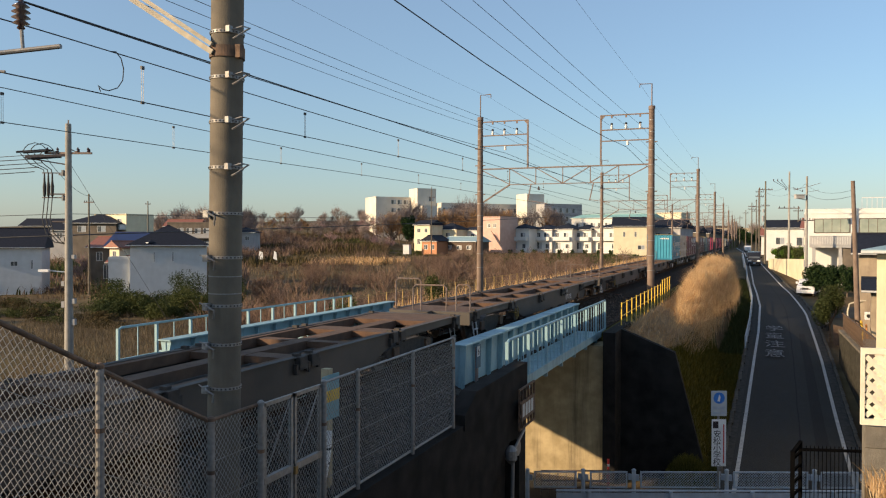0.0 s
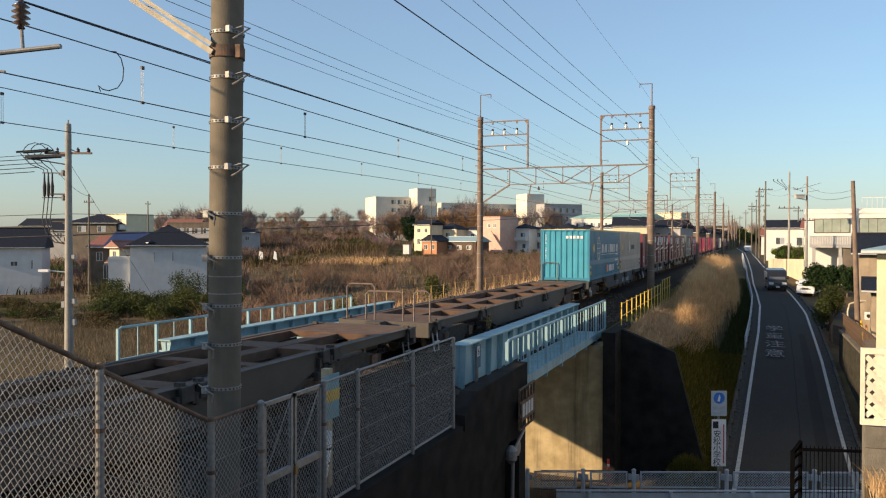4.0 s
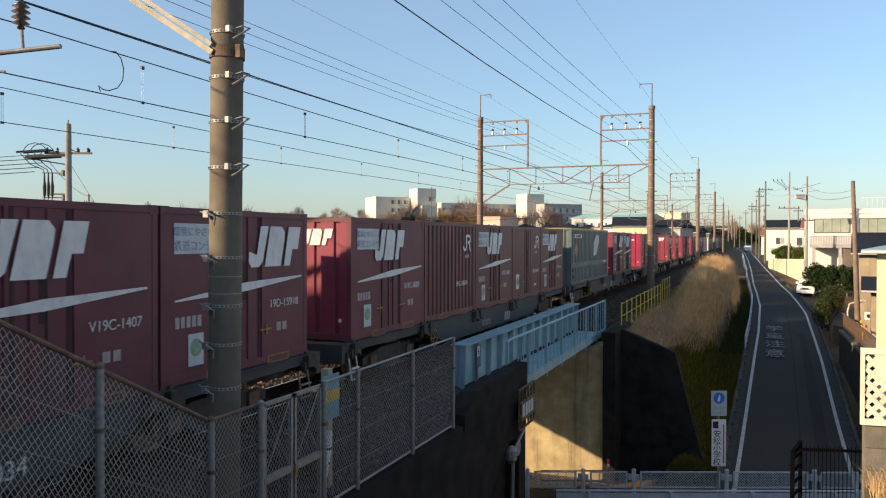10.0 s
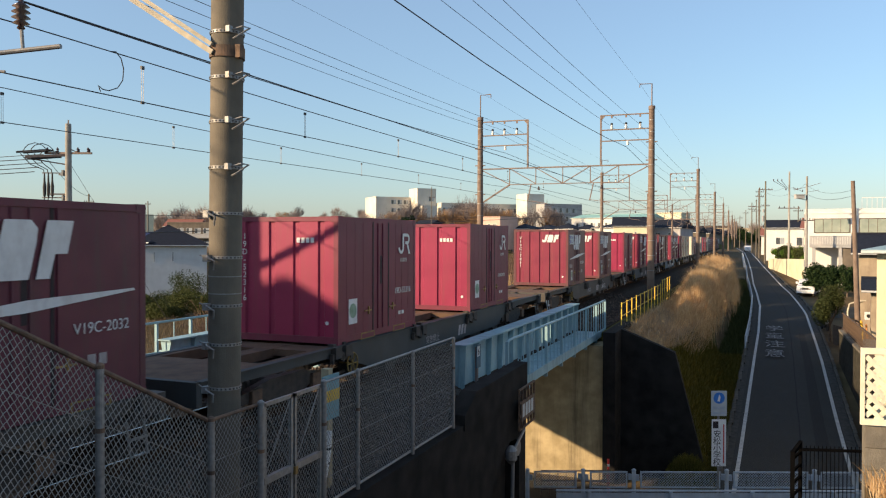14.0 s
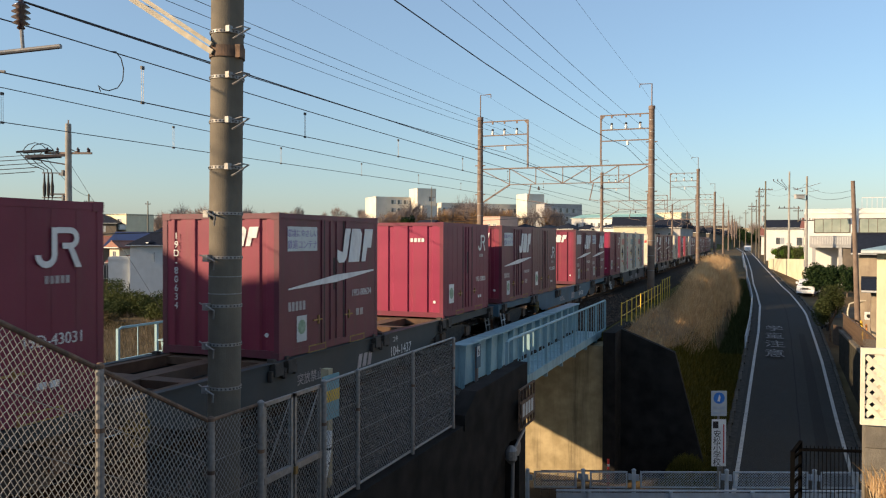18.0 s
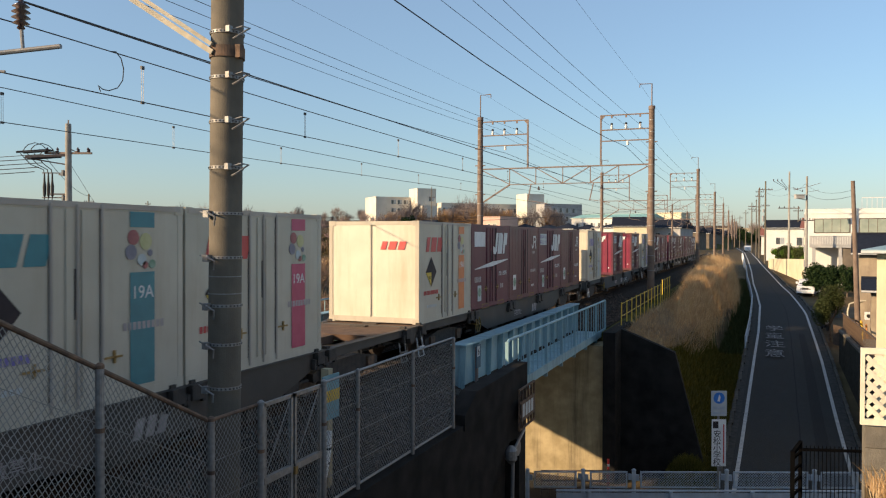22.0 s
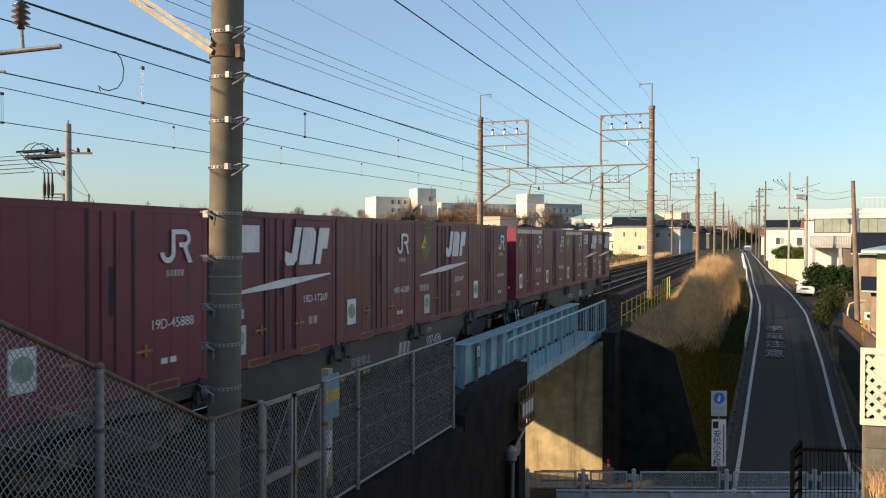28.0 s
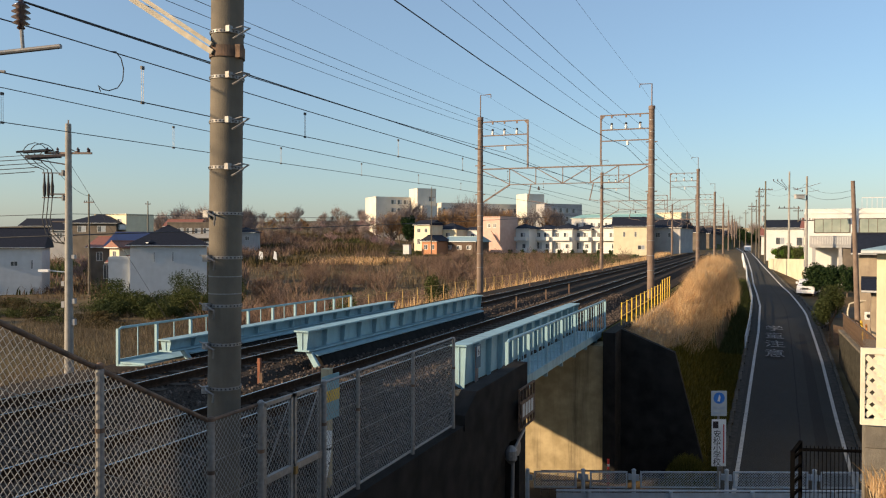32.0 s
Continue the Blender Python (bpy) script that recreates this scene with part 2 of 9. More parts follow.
# ---- mesh helpers ----
class Geo:
    """Collects plain solids into one mesh."""

    def __init__(self):
        self.v, self.f = [], []

    def add(self, verts, faces):
        o = len(self.v)
        self.v.extend(tuple(p) for p in verts)
        self.f.extend(tuple(i + o for i in q) for q in faces)
        return self

    def box(self, x0, y0, z0, x1, y1, z1, m=None):
        p = [(x, y, z) for z in (z0, z1) for x, y in ((x0, y0), (x1, y0), (x1, y1), (x0, y1))]
        if m is not None:
            p = [m @ Vector(q) for q in p]
        return self.add(p, [(3, 2, 1, 0), (4, 5, 6, 7), (0, 1, 5, 4), (1, 2, 6, 5), (2, 3, 7, 6), (3, 0, 4, 7)])

    def cyl(self, p, q, r0, r1=None, n=8, caps=True):
        p, q = Vector(p), Vector(q)
        r1 = r0 if r1 is None else r1
        d = (q - p).normalized()
        a = d.orthogonal().normalized()
        b = d.cross(a)
        ring = [(a * math.cos(t) + b * math.sin(t)) for t in (2 * math.pi * k / n for k in range(n))]
        vs = [p + e * r0 for e in ring] + [q + e * r1 for e in ring]
        fs = [(k, (k + 1) % n, n + (k + 1) % n, n + k) for k in range(n)]
        if caps:
            fs += [tuple(range(n - 1, -1, -1)), tuple(range(n, 2 * n))]
        return self.add(vs, fs)

    def bar(self, p, q, w, h=None):
        """A square bar from p to q."""
        p, q = Vector(p), Vector(q)
        h = w if h is None else h
        d = (q - p).normalized()
        a = d.cross(Vector((0, 0, 1)))
        a = a.normalized() if a.length > 1e-4 else Vector((1, 0, 0))
        b = a.cross(d).normalized()
        vs = [e + a * (sx * w / 2) + b * (sz * h / 2) for e in (p, q) for sx, sz in ((-1, -1), (1, -1), (1, 1), (-1, 1))]
        return self.add(vs, [(3, 2, 1, 0), (4, 5, 6, 7), (0, 1, 5, 4), (1, 2, 6, 5), (2, 3, 7, 6), (3, 0, 4, 7)])

    def tube(self, pts, r, n=6):
        """One bent rod through the points."""
        pts = [Vector(p) for p in pts]
        vs, fs, a = [], [], None
        for i, p in enumerate(pts):
            d = (pts[min(i + 1, len(pts) - 1)] - pts[max(i - 1, 0)]).normalized()
            a = d.orthogonal().normalized() if a is None else (a - d * a.dot(d)).normalized()
            b = d.cross(a)
            vs += [p + (a * math.cos(2 * math.pi * k / n) + b * math.sin(2 * math.pi * k / n)) * r for k in range(n)]
        for i in range(len(pts) - 1):
            fs += [(i * n + k, i * n + (k + 1) % n, (i + 1) * n + (k + 1) % n, (i + 1) * n + k) for k in range(n)]
        fs += [tuple(range(n - 1, -1, -1)), tuple(range((len(pts) - 1) * n, len(pts) * n))]
        return self.add(vs, fs)

    def prism(self, poly, axis, a, b):
        """A polygon in the plane across the axis, drawn out from a to b."""
        n = len(poly)

        def at(u, w, c):
            return {"x": (c, u, w), "y": (u, c, w), "z": (u, w, c)}[axis]
        vs = [at(u, w, a) for u, w in poly] + [at(u, w, b) for u, w in poly]
        fs = [(k, (k + 1) % n, n + (k + 1) % n, n + k) for k in range(n)] + [tuple(range(n - 1, -1, -1)), tuple(range(n, 2 * n))]
        return self.add(vs, fs)

    def lathe(self, prof, c=(0, 0, 0), n=12, axis="z"):
        vs, fs = [], []
        for r, h in prof:
            for k in range(n):
                t = 2 * math.pi * k / n
                u, w = r * math.cos(t), r * math.sin(t)
                e = {"z": (u, w, h), "x": (h, u, w), "y": (w, h, u)}[axis]
                vs.append((e[0] + c[0], e[1] + c[1], e[2] + c[2]))
        for i in range(len(prof) - 1):
            for k in range(n):
                fs.append((i * n + k, i * n + (k + 1) % n, (i + 1) * n + (k + 1) % n, (i + 1) * n + k))
        fs += [tuple(range(n - 1, -1, -1)), tuple(range((len(prof) - 1) * n, len(prof) * n))]
        return self.add(vs, fs)

    def mesh(self, name, material, smooth=False):
        me = bpy.data.meshes.new(name)
        me.from_pydata(self.v, [], self.f)
        bm = bmesh.new()
        bm.from_mesh(me)
        bmesh.ops.recalc_face_normals(bm, faces=bm.faces)
        bm.to_mesh(me)
        bm.free()
        if smooth:
            for pl in me.polygons:
                pl.use_smooth = True
        me.materials.append(M[material] if isinstance(material, str) else material)
        return me


def part(name, g, material, parent, label="", at=None, smooth=False):
    """Links a Geo (or a ready mesh) as one mesh object under a thing."""
    me = g.mesh(name, material, smooth) if isinstance(g, Geo) else g
    ob = new(name, me)
    if parent is not None:
        ob.parent = parent
    if at is not None:
        ob.matrix_basis = at
    if label:
        ob["label"] = label
    return ob


def thing(name, label, category, m=None, group="", kind=""):
    ob = new(name)
    ob.empty_display_size = 0.2
    if m is not None:
        ob.matrix_basis = m
    return tagged(ob, label, category, group, kind)


def solid(name, g, material, label, category, m=None, group="", kind="", smooth=False):
    """A thing of a single mesh."""
    ob = part(name, g, material, None, at=m, smooth=smooth)
    return tagged(ob, label, category, group, kind)


def lettering(name, text, size, material, parent, m, label="", width=None):
    """Flat letters of Blender's own font, lying 3 mm thick in the plane of m."""
    cu = bpy.data.curves.new(name, "FONT")
    cu.body, cu.size, cu.extrude, cu.align_x = text, size, 0.0015, "CENTER"
    tmp = bpy.data.objects.new("tmp", cu)
    me = bpy.data.meshes.new_from_object(tmp)
    bpy.data.objects.remove(tmp)
    me.materials.clear()
    me.materials.append(M[material])
    return part(name, me, material, parent, label, m)


# ---- ground, road, railway bed ----
NEAR_X, FAR_X = -8.6, -12.6


def interp(v, table):
    if v <= table[0][0]:
        return table[0][1]
    for (a, p), (b, q) in zip(table, table[1:]):
        if v <= b:
            k = (v - a) / (b - a)
            return p + (q - p) * k
    return table[-1][1]


ROAD_Z = [(33, -5.85), (40, -5.35), (58, -3.75), (80, -2.05), (110, -0.95), (142, -0.35), (200, 0.0), (400, 0.0)]
ROAD_L = [(28, -0.5), (32, -0.4), (41, -0.1), (52, 0.29), (60, 0.59), (72, 0.82), (89, 0.36), (108, 0.15), (150, -0.5), (194, -1.2), (300, -4.5)]
ROAD_R = [(28, 3.5), (33.5, 3.64), (41, 3.8), (52, 4.06), (69, 4.2), (75, 3.88), (79.4, 3.58), (87, 3.1), (110, 2.05), (130, 1.45), (164, 0.75), (200, 0.2), (300, -2.3)]
FIELD_Z = [(33, -4.4), (80, -3.9), (110, -2.8), (190, -0.7), (260, 0.8), (330, 4.0), (450, 9.0), (900, 20.0), (3000, 20.0)]


RISE = [(165, 0), (215, 2.0), (240, 3.2), (290, 5.5), (400, 7.0), (900, 3.0)]


def ground_z(x, y):
    zr, zl = interp(y, ROAD_Z), interp(y, FIELD_Z)
    away = y * 0.93 - x * 0.3665
    if away > 165 and x < -60:
        k = min(1, max(0, (-0.06 - (x * 0.93 + y * 0.3665) / away) / 0.04))
        k *= min(1, max(0, (0.52 + (x * 0.93 + y * 0.3665) / away) / 0.1))
        zl += k * interp(away, RISE)
    k = min(1, max(0, (x + 24) / 14))
    z = zl + (min(zr, 0.0) - zl) * k if y < 400 else zl * (1 - k * 0.6)
    if x > 14 and y > 24:
        z += min(1.2, (x - 14) * 0.15) * min(1, (y - 24) / 20)
    if y < 34:
        cut = min(1, max(0, (y - 10) / 4)) * min(1, max(0, (34 - y) / 3)) if x > -45 else 0
        z = z + (-5.9 - z) * cut
        if y < 12 and x > -5:
            z = -5.9
    return z + (0.25 * noise.noise((x * 0.05, y * 0.05, 0)) if x < -22 else 0)


gx = [-3000, -2000, -1200, -800, -500, -380] + [-300 + 10 * i for i in range(25)] + [-50 + 2.0 * i for i in range(14)] + [-22 + 1.0 * i for i in range(48)] + [28, 34, 42, 55, 75, 110, 170, 260, 400, 700, 1200, 2000, 3000]
gy = [-600, -200, -60, -20, 0] + [6 + 2.0 * i for i in range(15)] + [36 + 4.0 * i for i in range(28)] + [150 + 10 * i for i in range(16)] + [320, 360, 400, 500, 700, 1000, 1600, 2600, 4500]
g = Geo()
g.v = [(x, y, ground_z(x, y)) for y in gy for x in gx]
nx = len(gx)
g.f = [(j * nx + i, j * nx + i + 1, (j + 1) * nx + i + 1, (j + 1) * nx + i) for j in range(len(gy) - 1) for i in range(nx - 1)]
solid("ground", g, "soil", "dry winter field ground with patches of grass", "ground", kind="structure", smooth=True)


def strip(name, ys, left, right, up, material, label, category, zf=None):
    g = Geo()
    for i, y in enumerate(ys):
        z = (zf(y) if zf else interp(y, ROAD_Z)) + up
        g.v += [(left(y), y, z), (right(y), y, z), (left(y), y, z - 0.12), (right(y), y, z - 0.12)]
        if i:
            a, b = 4 * i - 4, 4 * i
            g.f += [(a, a + 1, b + 1, b), (a + 2, a, b, b + 2), (a + 1, a + 3, b + 3, b + 1)]
    return solid(name, g, material, label, category, kind="structure")


ys = [28 + 2 * i for i in range(137)]
strip("road", ys, lambda y: interp(y, ROAD_L) - 0.55, lambda y: interp(y, ROAD_R) + 0.5, 0.06, "asphalt", "dark grey asphalt lane climbing away beside the embankment", "road")
strip("edge_line_1", ys, lambda y: interp(y, ROAD_L) - 0.07, lambda y: interp(y, ROAD_L) + 0.08, 0.066, "road_white", "worn white line along the road edge", "road marking")
strip("edge_line_2", ys, lambda y: interp(y, ROAD_R) - 0.07, lambda y: interp(y, ROAD_R) + 0.08, 0.066, "road_white", "worn white line along the road edge", "road marking")
M["tar"] = mat("black_tar", (0.018, 0.018, 0.019), (0.03, 0.03, 0.03), 9, 0.8, spec=0.1)
M["patch"] = mat("newer_asphalt_patch", (0.028, 0.028, 0.027), (0.042, 0.042, 0.040), 30, 0.9, spec=0.12, bump=0.3, bscale=120)
M["gutter"] = mat("concrete_gutter", (0.045, 0.045, 0.042), (0.075, 0.073, 0.068), 5, 0.9, spec=0.1, stain=0.6, stain_col=(0.08, 0.078, 0.07), sscale=2)
ys2 = [30 + 2 * i for i in range(42)]
strip("tar_seam", ys2, lambda y: interp(y, ROAD_L) * 0.42 + interp(y, ROAD_R) * 0.58 + 0.02 * math.sin(y), lambda y: interp(y, ROAD_L) * 0.42 + interp(y, ROAD_R) * 0.58 + 0.05 + 0.02 * math.sin(y), 0.064, "tar", "dark tar seam along the middle of the lane", "road seam")
strip("trench_patch", ys2[:16], lambda y: interp(y, ROAD_L) * 0.36 + interp(y, ROAD_R) * 0.64 + 0.35, lambda y: interp(y, ROAD_R) - 0.55, 0.0635, "patch", "darker strip of newer asphalt in the lane", "road patch")
strip("gutter_1", ys2, lambda y: interp(y, ROAD_R) + 0.12, lambda y: interp(y, ROAD_R) + 0.48, 0.068, "gutter", "grey concrete gutter along the lane", "gutter")
strip("gutter_2", ys2, lambda y: interp(y, ROAD_L) - 0.5, lambda y: interp(y, ROAD_L) - 0.24, 0.068, "gutter", "grey concrete gutter along the lane", "gutter")
g = Geo().box(-60, 19.5, -6.0, 30, 28.2, -5.82)
solid("street", g, "asphalt", "asphalt street passing under the railway bridge", "road", kind="structure")

# railway bed: two banks with a gap for the bridge
BED_L, BED_R = -16.9, -5.1


def bank(name, y0, y1, step):
    g = Geo()
    n = int((y1 - y0) / step)
    for i in range(n + 1):
        y = y0 + (y1 - y0) * i / n
        zr, zl = ground_z(-1.0, y) - 0.3, ground_z(-26, y) - 0.3
        if y < 20:
            zr = -0.6
        foot_r = BED_R - 0.2 if y < 20 else max(BED_R + 0.3, min(-0.9 - 0.6 * min(1, max(0, (42 - y) / 11)) if y < 90 else interp(y, ROAD_L) - 1.2, BED_R + (-0.55 - zr) * 0.85))
        pts = [(BED_L - (-0.55 - zl) * 1.5, zl), (BED_L, -0.55), (BED_R, -0.55), (BED_R + (foot_r - BED_R) * 0.62, -0.55 + (zr + 0.55) * 0.2), (foot_r, zr)]
        g.v += [(p, y, z) for p, z in pts]
        if i:
            a, b = 5 * i - 5, 5 * i
            g.f += [(a + k, a + k + 1, b + k + 1, b + k) for k in range(4)] + [(a, b, b + 4, a + 4)]
    g.f += [(0, 1, 2, 3, 4), (5 * n + 4, 5 * n + 3, 5 * n + 2, 5 * n + 1, 5 * n)]
    return solid(name, g, "slope", "grass covered railway embankment", "embankment", kind="structure")


bank("embankment_1", -60, 17.0, 7)
bank("embankment_2", 30.5, 420, 3)
# Dark sheet over the embankment end; its deep shade is in the colour.
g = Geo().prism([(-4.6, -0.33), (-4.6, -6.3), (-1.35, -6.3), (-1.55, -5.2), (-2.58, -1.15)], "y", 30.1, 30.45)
solid("slope_paving", g, "concrete_dark", "concrete facing at the embankment end, shade in its dark colour", "paving", kind="structure")


def bed(name, cx, y0, y1):
    g = Geo().prism([(cx - 2.3, -0.56), (cx - 1.55, -0.2), (cx + 1.55, -0.2), (cx + 2.3, -0.56)], "y", y0, y1)
    return solid(name, g, "ballast", "brown crushed stone ballast under the track", "ballast", kind="structure")


for nm, cx in (("ballast_1", NEAR_X), ("ballast_2", FAR_X)):
    bed(nm, cx, -60, 420)


for k, (ya, yb) in enumerate(((-60, 17.0), (30.6, 420))):
    solid("ballast_shoulder_%d" % (k + 1), Geo().box(-16.7, ya, -0.60, -5.38, yb, -0.50), "ballast", "dark gravel shoulder beside the tracks", "ballast", kind="structure")


def rail_pair(cx, label):
    for s in (-0.565, 0.565):
        g = Geo()
        g.prism([(cx + s - 0.064, -0.17), (cx + s + 0.064, -0.17), (cx + s + 0.012, -0.13), (cx + s + 0.012, -0.045), (cx + s - 0.012, -0.045), (cx + s - 0.012, -0.13)], "y", -60, 420)
        g.box(cx + s - 0.033, -60, -0.045, cx + s + 0.033, 420, -0.006)
        r = solid("rail", g, "railrust", label, "rail", group="rails")
        part("rail_head", Geo().box(cx + s - 0.018, -60, -0.008, cx + s + 0.018, 420, 0.0), "rail", r, "polished steel running surface")


rail_pair(NEAR_X, "steel rail with a polished top and rusty web")
rail_pair(FAR_X, "steel rail with a polished top and rusty web")

# ---- bridge ----
def girder(x, y0, y1, zt, zb, flange):
    t = thing("plate_girder", "pale blue painted steel plate girder with vertical stiffeners", "bridge girder", group="bridge girders")
    part("web", Geo().box(x - 0.012, y0, zb, x + 0.012, y1, zt), "blue", t)
    part("top_flange", Geo().box(x - flange / 2, y0 - 0.05, zt, x + flange / 2, y1 + 0.05, zt + 0.04), "blue", t)
    part("bottom_flange", Geo().box(x - flange / 2, y0, zb - 0.04, x + flange / 2, y1, zb), "blue", t)
    st = None
    n = int((y1 - y0) / 0.95)
    for i in range(n + 1):
        y = y0 + 0.03 + (y1 - y0 - 0.06) * i / n
        if st is None:
            st = Geo().prism([(-flange * 0.42, zt), (-0.012, zt), (-0.012, zb), (-flange * 0.30, zb)], "y", -0.01, 0.01).prism([(flange * 0.42, zt), (flange * 0.30, zb), (0.012, zb), (0.012, zt)], "y", -0.01, 0.01).mesh("stiffener", "blue")
        part("stiffener", st, "blue", t, at=pose(x, y, 0))
    return t


girder(-6.45, 17.4, 30.5, 0.50, -0.72, 0.42)
girder(-10.6, 17.1, 30.9, 0.68, 0.22, 0.42)
girder(-14.6, 16.7, 30.8, 0.30, 0.04, 0.42)
g = Geo().box(-14.6, 16.9, -0.66, -6.45, 30.6, -0.58)
for x, up in ((-10.6, 0.13), (-14.6, -0.04)):
    t = thing("girder_ledge", "narrow pale blue ledge plate above a painted dark shadow", "bridge girder", group="girder ledges")
    part("ledge_plate", Geo().prism([(x + 0.03, up + 0.05), (x + 0.36, up - 0.03), (x + 0.36, up - 0.07), (x + 0.03, up + 0.01)], "y", 17.3, 30.6), "blue", t)
    # Black prism takes the place of the shaded gap below the ledge.
    part("foot_beam", Geo().prism([(x + 0.03, up), (x + 0.30, up - 0.06), (x + 0.62, -0.5), (x + 0.03, -0.5)], "y", 17.5, 30.6), "footbeam", t, "black prism for the shadow under the ledge")
    part("end_bracket", Geo().prism([(x + 0.02, up + 0.05), (x + 0.18, up + 0.05), (x + 0.64, -0.52), (x + 0.46, -0.52)], "y", 17.22, 17.32), "blue", t)
d = solid("bridge_deck", g, "rusty", "dark steel deck between the bridge girders", "bridge deck", kind="structure")


def walkway(x0, x1, y0, y1, zf, zt, outer, posts, name_label, bars=4, drop=0.32):
    t = thing("bridge_walkway", name_label, "walkway")
    part("floor_plate", Geo().box(x0, y0, zf - 0.05, x1, y1, zf), "blue", t)
    part("edge_beam", Geo().box(outer - 0.03, y0, zf - drop * 0.6, outer + 0.03, y1, zf + 0.06), "blue", t)
    part("top_rail", Geo().tube([(outer, y0, zt - 0.25), (outer, y0, zt - 0.06), (outer, y0 + 0.12, zt), (outer, y1, zt), (outer, y1, zf)], 0.035, 8), "blue", t)
    n = posts
    pm = Geo().box(-0.04, -0.035, zf - drop * 0.95, 0.04, 0.035, zt - 0.02).mesh("post", "blue")
    bm_ = Geo().box(-0.011, -0.011, zf, 0.011, 0.011, zt).mesh("baluster", "blue")
    for i in range(n + 1):
        y = y0 + (y1 - y0) * i / n
        part("post", pm, "blue", t, at=pose(outer, y, 0))
        part("bracket", Geo().prism([(min(x0, x1), zf - 0.06), (max(x0, x1), zf - 0.06), (outer, zf - drop)], "y", y - 0.03, y + 0.03), "blue", t)
        if i < n:
            for k in range(1, bars + 1):
                part("baluster", bm_, "blue", t, at=pose(outer, y + (y1 - y0) / n * k / (bars + 1), 0))
    return t


walkway(-6.43, -5.38, 17.9, 31.4, -0.55, 0.62, -5.4, 7, "pale blue steel walkway with a tube railing beside the girder", 3)
walkway(-15.75, -14.85, 16.2, 29.3, -0.25, 0.65, -15.75, 9, "pale blue steel walkway with a tube railing beside the girder", 1, 0.12)

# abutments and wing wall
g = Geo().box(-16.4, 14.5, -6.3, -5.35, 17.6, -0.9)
solid("abutment_1", g, "concrete_dark", "weathered concrete bridge abutment with shade in its dark colour", "abutment", kind="structure")
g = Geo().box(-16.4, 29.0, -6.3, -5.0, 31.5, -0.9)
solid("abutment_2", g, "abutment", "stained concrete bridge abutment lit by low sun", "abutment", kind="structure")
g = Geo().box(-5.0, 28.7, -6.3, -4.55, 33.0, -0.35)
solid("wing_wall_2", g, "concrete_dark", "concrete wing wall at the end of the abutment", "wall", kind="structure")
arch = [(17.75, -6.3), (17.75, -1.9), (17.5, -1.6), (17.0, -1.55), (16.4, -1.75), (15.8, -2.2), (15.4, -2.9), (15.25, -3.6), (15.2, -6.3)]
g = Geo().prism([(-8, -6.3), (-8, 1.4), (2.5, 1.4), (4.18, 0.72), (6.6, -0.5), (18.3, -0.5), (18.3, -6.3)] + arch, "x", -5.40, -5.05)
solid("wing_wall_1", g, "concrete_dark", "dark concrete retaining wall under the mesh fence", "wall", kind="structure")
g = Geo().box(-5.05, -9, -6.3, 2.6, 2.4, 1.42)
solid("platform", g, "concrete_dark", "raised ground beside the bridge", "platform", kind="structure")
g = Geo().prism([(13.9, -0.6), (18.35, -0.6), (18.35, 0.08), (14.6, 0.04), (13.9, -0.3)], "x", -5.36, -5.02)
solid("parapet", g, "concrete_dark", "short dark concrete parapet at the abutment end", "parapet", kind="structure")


# ---- portals and poles ----
def rail_pole(x, y, zb, zt, r0, r1, label, bands, name="catenary_pole", paint="pole"):
    t = thing(name, label, "pole", pose(x, y, zb), group="railway poles")
    part("shaft", Geo().cyl((0, 0, 0), (0, 0, zt - zb), r0, r1, 48), paint, t)
    for z in bands:
        r = r0 + (r1 - r0) * (z - zb) / (zt - zb) + 0.006
        part("steel_band", Geo().cyl((0, 0, z - zb - 0.02), (0, 0, z - zb + 0.02), r, r, 20), "steel", t)
    return t


PORTALS = [48.6, 93.7, 139.0, 184.0, 229.0, 274.0, 319.0, 364.0]
LX, RX = -16.55, -5.6


def insulator_mesh():
    return Geo().lathe([(0.03, 0), (0.10, 0.02), (0.04, 0.06), (0.10, 0.09), (0.04, 0.13), (0.09, 0.16), (0.03, 0.20), (0.03, 0.26)], n=10).mesh("insulator", "porcelain", True)


INS = insulator_mesh()
POT = Geo().lathe([(0.03, 0), (0.095, 0.02), (0.05, 0.08), (0.095, 0.12), (0.05, 0.18), (0.085, 0.22), (0.04, 0.28)], n=10).mesh("insulator", "whitepot", True)
CAP = Geo().lathe([(0.05, 0), (0.085, 0.02), (0.085, 0.08), (0.04, 0.12)], n=10).mesh("insulator_cap", "black")
CLIP = Geo().box(-0.05, -0.05, 0, 0.05, 0.05, 0.14).mesh("bar_clip", "beam")


